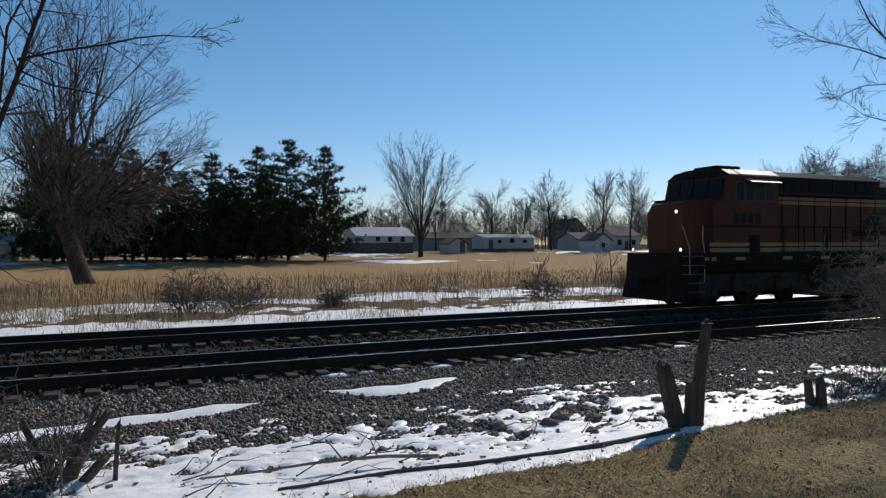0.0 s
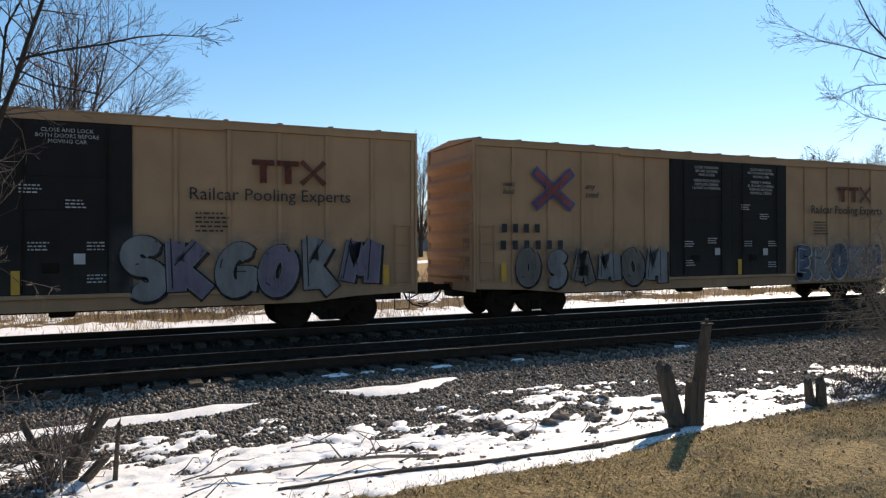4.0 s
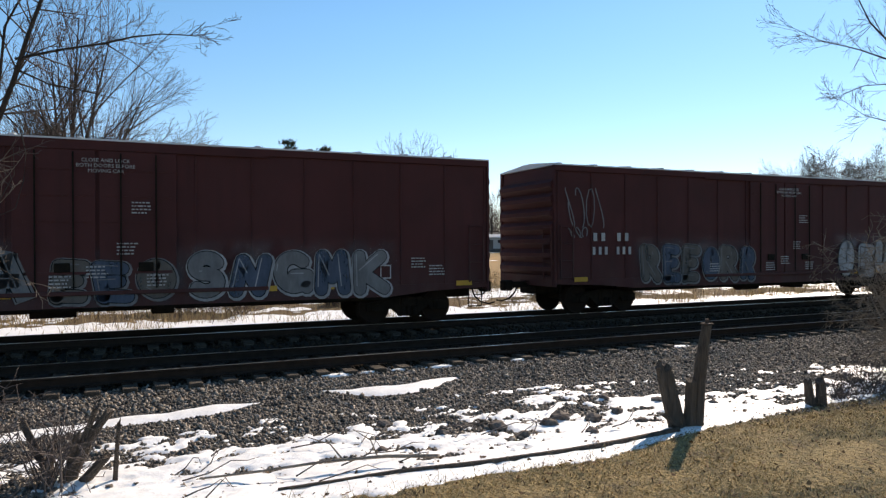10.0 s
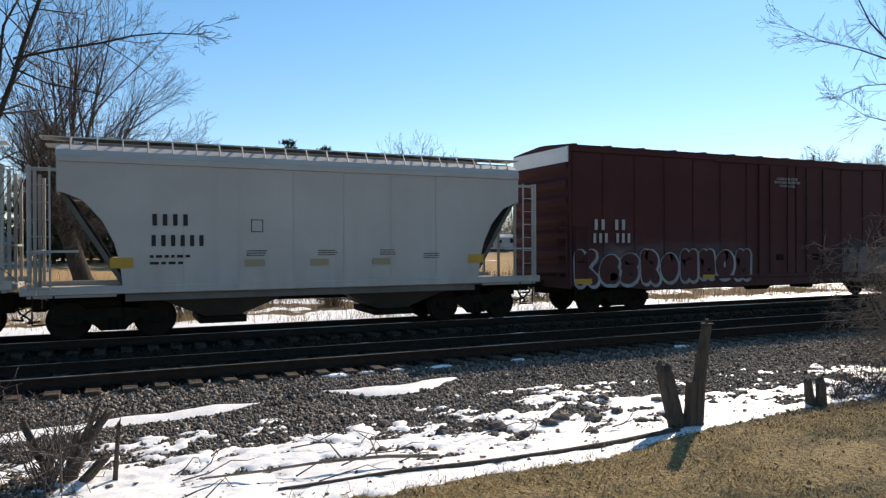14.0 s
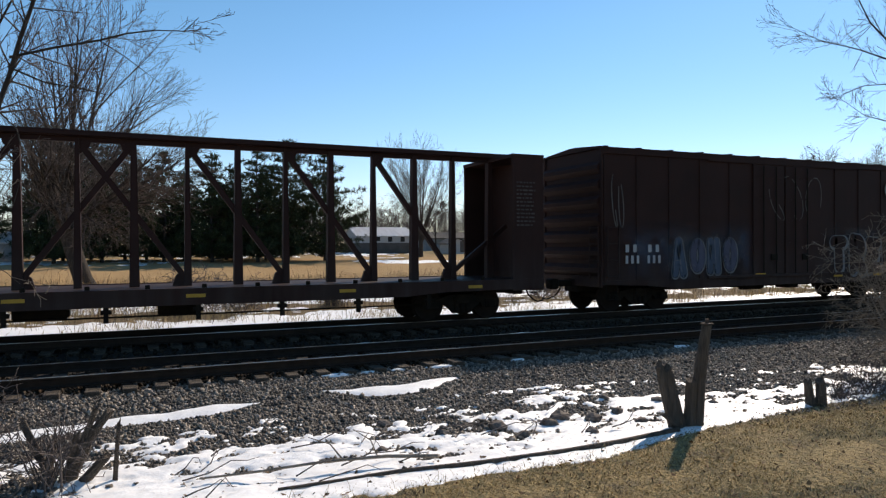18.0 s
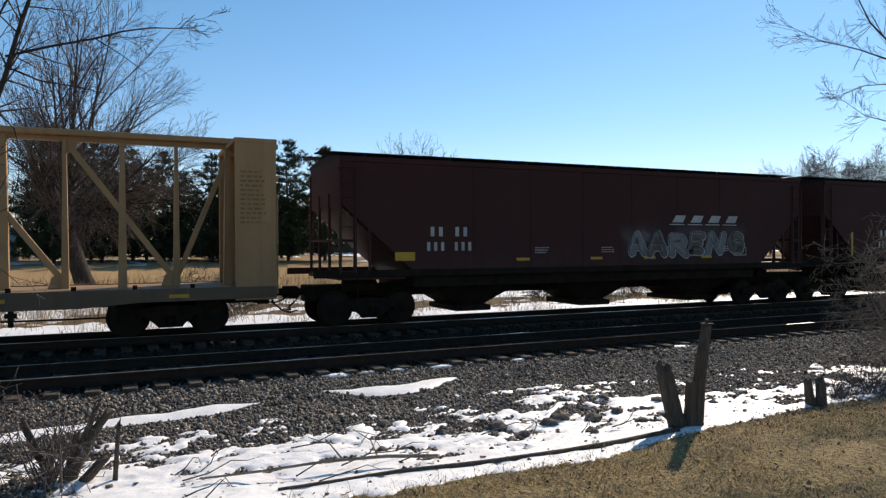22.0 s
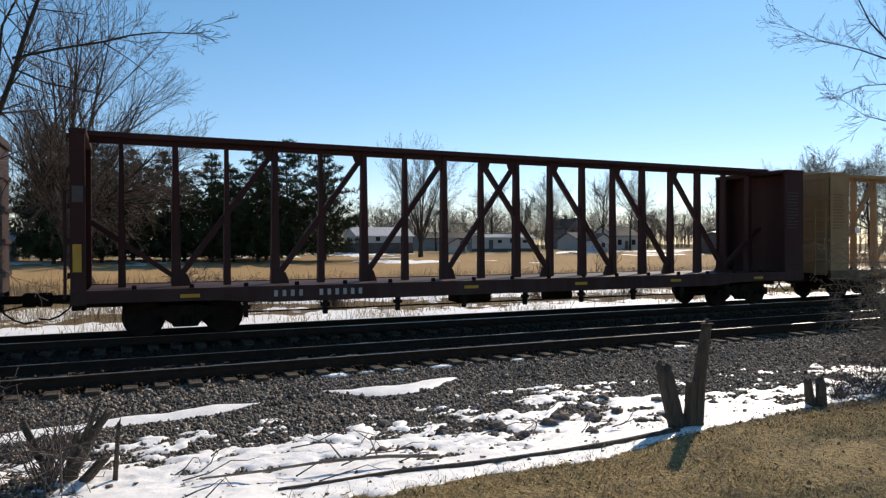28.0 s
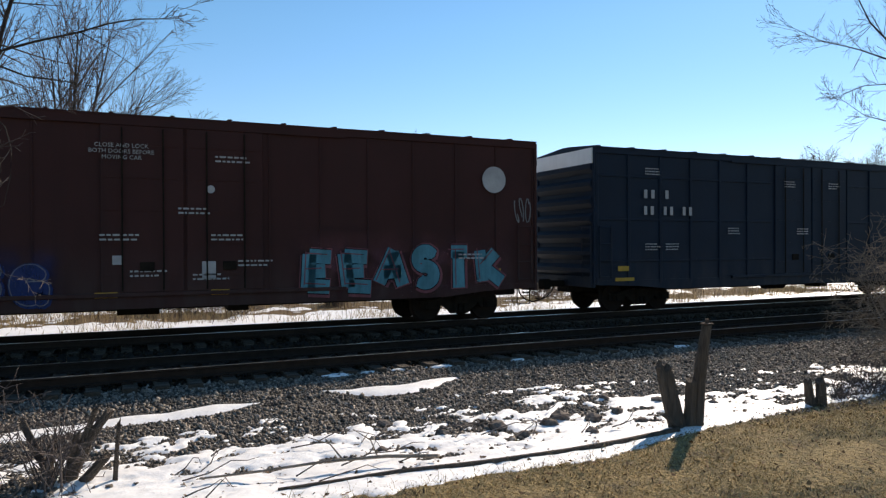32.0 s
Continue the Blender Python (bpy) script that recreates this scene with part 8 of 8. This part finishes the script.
round_hopper(298.99, 11.2, "pale grey round-sided covered hopper", M_DARK_LETTER, 3, 2)
round_hopper(311.83, 11.1, "pale grey round-sided covered hopper", M_DARK_LETTER, 2, 3)
round_hopper(324.45, 11.27, "grey round-sided covered hopper with dark marks", M_DARK_LETTER, 2, 4, 1.22)

c = boxcar("boxcar", "dark maroon boxcar with white graffiti and white end band", 18.63, 5.0, "brown", (7.5, 11.0), None, 16, "seam", "brown", end_white=True)
marks(c, 0.8, 2.53, 2.05, 2.84, 5, (2,), M_WHITE), marks(c, 0.76, 2.15, 2.22, 2.43, 7, (3,), M_WHITE)
lettering(c, CLOSE, 8.8, 4.26, 0.085, Y0 - 0.03, M_WHITE, "CENTER")
graffiti(c, 0.1, 0.85, 7.1, 2.0, ("silver", "taupe"), "white", 41, 9, "white sprayed graffiti", True)
graffiti(c, 11.6, 0.85, 16.4, 2.1, ("taupe", "mauve"), "silver", 42, 6)
tag(c, 0.1, 0.95, 0.7, 1.1), tag(c, 5.0, 1.0, 5.5, 1.12)
run(c, 337.5)

run(centerbeam("centerbeam_flatcar", "empty tan centerbeam lumber flatcar", "tan", 22.45, 4.80, 0.95, 0.95, 1), 357.95)
run(centerbeam("centerbeam_flatcar", "empty dark brown centerbeam lumber flatcar", "near_black", 22.45, 4.80, 0.9, 1.0, 2), 382.26)
run(centerbeam("centerbeam_flatcar", "empty dark brown centerbeam lumber flatcar", "near_black", 22.5, 4.80, 0.45, 1.0, 3), 406.6)

c = boxcar("boxcar", "dark brown boxcar with blue patch and outlined graffiti", 15.25, 5.0, "near_black", (6.1, 9.1), None, 12, "seam", "near_black")
marks(c, 0.81, 1.86, 2.25, 2.09, 5, (2,), M_WHITE), marks(c, 0.81, 1.52, 2.27, 1.76, 7, (3,), M_WHITE)
graffiti(c, 2.55, 1.0, 5.35, 2.4, ("dusk", "steel_blue"), "silver", 44, 4, "faded blue graffiti")
spray_haze(c, 0.5, 0.9, 6.2, 2.9, "dusk")
scribble(c, 0.25, 2.6, 0.75, 4.2, 47, "taupe", 2)
scribble(c, 6.6, 2.9, 9.6, 4.4, 48, "taupe", 3)
graffiti(c, 9.9, 0.95, 14.4, 2.55, ("black", "black"), "silver", 45, 5, "outlined graffiti letters", True)
disc(c, "emblem", 13.2, 4.1, 0.33, M_WHITE, "white round cross emblem", cross=PAINTS["dark_brown"])
scribble(c, 14.2, 2.2, 14.9, 3.4, 46, "mint", 3)
for x, z in ((10.05, 0.92), (12.2, 0.92), (6.2, 1.0)):
    tag(c, x, z, x + 0.46, z + 0.12)
tag(c, 14.62, 1.1, 14.84, 1.55)
run(c, 431.16)


def long_hopper(start, L, label, paint, ribs, seed, extra, z0=1.62, eave=4.30):
    c = hopper("covered_hopper", label, L, z0, eave, paint, 3, ribs, False, 0.80, (1.9, 3.15))
    extra(c)
    return run(c, start)


def shell_emblem(c, x0, z0, x1, z1, y):
    """White slanted twin-lobed emblem with a dark notch."""
    w, h = x1 - x0, z1 - z0
    b = Build()
    def lobe(u0, u1, v0, v1, slant):
        r = 0.26 * (v1 - v0) * h
        pts = [(x0 + u0 * w, z0 + v0 * h)]
        pts += [(x0 + u1 * w - r + r * math.sin(0.3927 * k), z0 + v0 * h + r - r * math.cos(0.3927 * k)) for k in range(5)]
        pts += [(x0 + u1 * w - r + r * math.cos(0.3927 * k), z0 + v1 * h - r + r * math.sin(0.3927 * k)) for k in range(5)]
        pts.append((x0 + (u0 + slant) * w, z0 + v1 * h))
        b.add([(px, y, pz) for px, pz in pts], [tuple(range(len(pts)))], 0)
    lobe(0.0, 0.94, 0.0, 0.495, 0.13)
    lobe(0.13, 1.0, 0.505, 1.0, 0.13)
    notch = ((0.05, 0.31), (0.34, 0.31), (0.40, 0.50), (0.52, 0.35), (0.70, 0.35), (0.79, 0.69), (0.67, 0.69), (0.61, 0.51), (0.46, 0.69), (0.16, 0.69))
    b.add([(x0 + u * w, y - 0.003, z0 + v * h) for u, v in notch], [tuple(range(len(notch)))], 1)
    return part("emblem", b, [M_WHITE, c.children[0].data.materials[0]], c, "white slanted rail emblem")


def green_extra(c):
    shell_emblem(c, 2.47, 2.74, 4.46, 3.90, Y0 - 0.075)
    for z in (2.62, 2.22, 1.72):
        decal(c, "stripe", 2.43, z, 4.42, z + 0.05, Y0 - 0.07, M_WHITE)
    marks(c, 2.5, 2.32, 4.4, 2.52, 8, (2, 5), M_WHITE).location.y = -0.07
    tag(c, 1.66, 1.85, 2.13, 2.1)
    for k in range(6):
        small_print(c, 5.5 + 1.7 * k, 1.68, 6.0 + 1.7 * k, 1.78, Y0 - 0.01, 2, M_WHITE, k)


long_hopper(448.2, 17.0, "dark green ribbed covered hopper", "green", 16, 1, green_extra)
run(centerbeam("centerbeam_flatcar", "empty maroon-brown centerbeam lumber flatcar", "near_black", 22.5, 4.80, 0.4, 1.0, 4), 466.9)
run(centerbeam("centerbeam_flatcar", "empty tan centerbeam lumber flatcar", "tan", 22.5, 4.80, 0.95, 0.95, 5), 491.1)


def brown_extra(mark_x, word_x, art=None, upright=True):
    def extra(c):
        marks(c, mark_x, 2.33, mark_x + 1.2, 2.58, 5, (2,), M_WHITE), marks(c, mark_x - 0.1, 1.95, mark_x + 1.3, 2.18, 7, (3,), M_WHITE)
        for i in range(4):
            x = word_x + i * 0.74
            b = Build()
            b.add([(x, Y0 - 0.002, 2.78), (x + 0.44, Y0 - 0.002, 2.78), (x + 0.56, Y0 - 0.002, 3.0), (x + 0.16, Y0 - 0.002, 3.0)], [(0, 1, 2, 3)])
            b.add([(x - 0.12, Y0 - 0.002, 2.70), (x + 0.5, Y0 - 0.002, 2.70), (x + 0.5, Y0 - 0.002, 2.73), (x - 0.1, Y0 - 0.002, 2.73)], [(0, 1, 2, 3)])
            part("emblem_shape", b, M_WHITE, c, "pale slanted emblem shape")
        if upright:
            for x in (1.4, 4.0, 6.05, 8.6, 11.2):
                tag(c, x, 1.66, x + 0.10, 2.05 if x > 2 else 2.5)
        else:
            tag(c, 1.4, 1.7, 1.95, 1.92)
            for x in (5.0, 7.5, 9.5, 11.8):
                tag(c, x, 1.66, x + 0.42, 1.74)
        for k in range(4):
            small_print(c, 5.6 + 2.3 * k, 1.85, 6.1 + 2.3 * k, 2.05, Y0, 3, M_WHITE, 80 + k)
        part("label_frame", Build().box(13.2, 13.75, Y0 - 0.004, Y0, 1.72, 2.0), M_WHITE, c)
        part("label_panel", Build().box(13.23, 13.46, Y0 - 0.007, Y0 - 0.002, 1.75, 1.97).box(13.49, 13.72, Y0 - 0.007, Y0 - 0.002, 1.75, 1.97), PAINTS["dark_brown"], c)
        if art:
            art(c)
    return extra


long_hopper(515.2, 16.3, "dark brown covered hopper with white graffiti", "dark_brown", 0, 2,
            brown_extra(2.4, 10.6, lambda c: graffiti(c, 8.8, 1.68, 13.6, 2.55, ("silver", "taupe"), "white", 51, 6, "white outlined graffiti"), False), 1.45, 4.34)
long_hopper(532.75, 16.5, "dark brown covered hopper with patched side sheets", "dark_brown", 0, 3, brown_extra(3.03, 11.65, lambda c: scribble(c, 5.0, 1.7, 5.6, 2.3, 52, "silver", 2)), 1.5, 4.34)
long_hopper(550.5, 16.8, "dark brown covered hopper with a small sprayed tag", "dark_brown", 0, 4, brown_extra(3.13, 11.7, lambda c: scribble(c, 6.4, 1.7, 7.0, 2.3, 53, "silver", 3)), 1.5, 4.34)


def faded_extra(c):
    bars(c, "brand_mark", 1.5, 3.42, 9.3, 3.82, Y0 - 0.07, 10, M_WHITE, "white lettering shown as bars", 0.72)
    bars(c, "brand_mark", 1.5, 2.92, 7.5, 3.28, Y0 - 0.07, 8, M_WHITE, "white lettering shown as bars", 0.72)
    shell_emblem(c, 11.34, 1.97, 14.37, 3.86, Y0 - 0.075)
    graffiti(c, 7.7, 1.68, 10.8, 2.3, ("dusk", "blue"), "black", 54, 5, "dark blue graffiti").location.y = -0.05
    tag(c, 14.64, 2.1, 14.78, 2.6, Y0 - 0.06), tag(c, 11.6, 1.66, 11.72, 2.1, Y0 - 0.08), tag(c, 1.3, 1.8, 1.42, 2.5)
    marks(c, 2.3, 2.0, 4.2, 2.2, 6, (2,), M_WHITE).location.y = -0.06


long_hopper(569.0, 16.2, "green ribbed covered hopper with big white emblem", "moss_green", 16, 5, faded_extra)
long_hopper(586.6, 16.1, "maroon-brown covered hopper with yellow strip", "dark_brown", 0, 6, brown_extra(3.1, 11.7, None, False))


def grey_green_extra(c):
    shell_emblem(c, 2.6, 2.9, 4.4, 3.9, Y0 - 0.075)
    for z in (2.7, 2.2, 1.75):
        decal(c, "stripe", 2.5, z, 4.4, z + 0.05, Y0 - 0.07, M_WHITE)


long_hopper(603.85, 17.0, "faded grey-green ribbed covered hopper", "grey_green", 16, 7, grey_green_extra)
run(centerbeam("centerbeam_flatcar", "empty dark brown centerbeam lumber flatcar", "near_black", 22.45, 4.80, 0.4, 1.0, 6), 622.55)
run(centerbeam("centerbeam_flatcar", "empty reddish-brown centerbeam lumber flatcar", "dark_brown", 22.5, 4.80, 0.3, 0.9, 7), 646.5)
run(centerbeam("centerbeam_flatcar", "empty tan centerbeam lumber flatcar with torn strapping", "tan", 22.45, 4.80, 0.98, 0.98, 8), 670.4)
run(coil_car(), 695.0)


def grey_extra(c):
    marks(c, 3.02, 2.5, 4.17, 2.75, 5, (2,), M_DARK_LETTER).location.y = -0.06
    marks(c, 2.99, 2.06, 4.16, 2.29, 5, (2,), M_DARK_LETTER).location.y = -0.06
    bars(c, "brand_mark", 13.2, 3.25, 15.95, 3.78, Y0 - 0.07, 4, M_DARK_LETTER, "large dark lettering shown as bars", 0.58)
    for x in (0.9, 5.13, 7.65, 10.39, 12.7, 16.0):
        tag(c, x, 1.65, x + 0.13, 2.08 if x < 15 else 2.5, Y0 - 0.06)
    lettering(c, "DO        NOT        HAMMER", 7.95, 2.48, 0.10, Y0 - 0.065, M_DARK_LETTER)
    lettering(c, "ON        SIDES      OF CAR", 7.95, 2.10, 0.10, Y0 - 0.065, M_DARK_LETTER)
    for k, (x, z) in enumerate(((3.0, 1.7), (4.8, 1.7), (9.8, 2.2), (12.5, 1.7), (14.6, 1.75))):
        small_print(c, x, z, x + 0.6, z + 0.2, Y0 - 0.065, 2, M_DARK_LETTER, 90 + k)


long_hopper(711.55, 17.4, "pale grey ribbed covered hopper with yellow strips", "old_grey", 20, 8, grey_extra, 1.45, 4.30)

c = boxcar("boxcar", "rust-brown boxcar with blue and cyan graffiti", 18.4, 5.0, "dark_brown", (7.4, 10.9), None, 15, "seam", "dark_brown", end_white=True)
marks(c, 0.84, 2.4, 2.42, 2.70, 5, (2,), M_WHITE), marks(c, 0.81, 1.86, 2.44, 2.13, 7, (3,), M_WHITE)
lettering(c, CLOSE, 7.85, 4.26, 0.09, Y0 - 0.03, M_WHITE, "CENTER")
graffiti(c, 2.45, 0.8, 6.5, 1.9, ("blue", "dusk"), "blue", 61, 5, "blue sprayed graffiti")
graffiti(c, 11.7, 0.8, 17.4, 2.2, ("cyan", "cyan"), "pink", 62, 6, "cyan and pink sprayed graffiti")
disc(c, "emblem", 17.1, 3.88, 0.36, M_WHITE, "faded white round emblem")
scribble(c, 17.7, 2.72, 18.25, 3.4, 63, "silver", 3)
disc(c, "valve_label", 9.7, 3.4, 0.09, M_WHITE, "small white round label", -HALF - 0.02)
for k, (x, z) in enumerate(((9.8, 4.0), (7.4, 2.2), (9.7, 2.2), (8.0, 1.4), (9.3, 1.3), (9.0, 2.8), (16.0, 1.7), (10.3, 1.6))):
    small_print(c, x, z, x + 0.8, z + 0.2, Y0 - 0.03, 2, M_WHITE, 120 + k)
decal(c, "placard", 9.5, 1.35, 9.8, 1.75, Y0 - 0.03, M_WHITE), decal(c, "placard", 7.65, 1.7, 7.85, 1.9, Y0 - 0.03, M_WHITE)
tag(c, 7.3, 0.98, 7.75, 1.1), tag(c, 9.7, 0.98, 10.1, 1.1), tag(c, 16.9, 1.3, 17.3, 1.45)
run(c, 730.8)

c = boxcar("boxcar", "dark blue ribbed boxcar with white end band", 18.5, 5.0, "blue", (7.4, 11.0), None, 15, "post", "blue", end_white=True, belts=True)
marks(c, 1.76, 3.5, 2.87, 3.76, 4, (2,), M_WHITE).location.y = -0.04
marks(c, 1.76, 3.0, 3.8, 3.26, 8, (2, 5), M_WHITE).location.y = -0.04
for k, (x, z) in enumerate(((1.8, 1.9), (2.6, 1.9), (1.8, 4.2), (7.8, 4.0), (10.0, 4.0), (5.2, 2.4), (8.4, 2.4))):
    small_print(c, x, z, x + 0.6, z + 0.25, Y0 - 0.045, 3, M_WHITE, 140 + k)
tag(c, 0.8, 1.3, 1.2, 1.45), tag(c, 0.7, 1.0, 1.4, 1.1)
run(c, 751.3)


# ---------------------------------------------------------------- the train's run along the far track
SPEED = ((0, 23.2), (5, 23.3), (10, 23.3), (14, 23.2), (20, 23.0), (26, 22.85), (32, 22.75))


def travelled(t):
    n = max(2, int(t * 50) + 1)
    tt = np.linspace(0, t, n)
    v = np.interp(tt, [a for a, _ in SPEED], [b for _, b in SPEED])
    return float(((v[1:] + v[:-1]) / 2 * np.diff(tt)).sum())


def motions():
    times = [2.0 * k for k in range(17)]
    run = [travelled(t) for t in times]
    for car, start in TRAIN:
        walk(car, [(t, pose(start - s, FAR_TRACK, 0)) for t, s in zip(times, run)])
    # the overhanging tree sways as the train stirs the air
    sway = ((0, 0.0), (6, 0.1), (9, 0.15), (12, 0.25), (14, 0.3), (17, 0.4), (19, 0.9), (20, 0.5), (22, 1.0), (24, 1.3), (25, 0.7), (28, 0.4), (29, 0.4), (30, 0.7), (31, 1.9), (32, 2.2))
    for tree, share in ((left_tree, 1.0), (pale_tree, 0.8)):
        home = tree.matrix_basis.translation.copy()
        walk(tree, [(t, pose(*home, -0.8 * a * share, -1.6 * a * share, 0.0)) for t, a in sway])


motions()
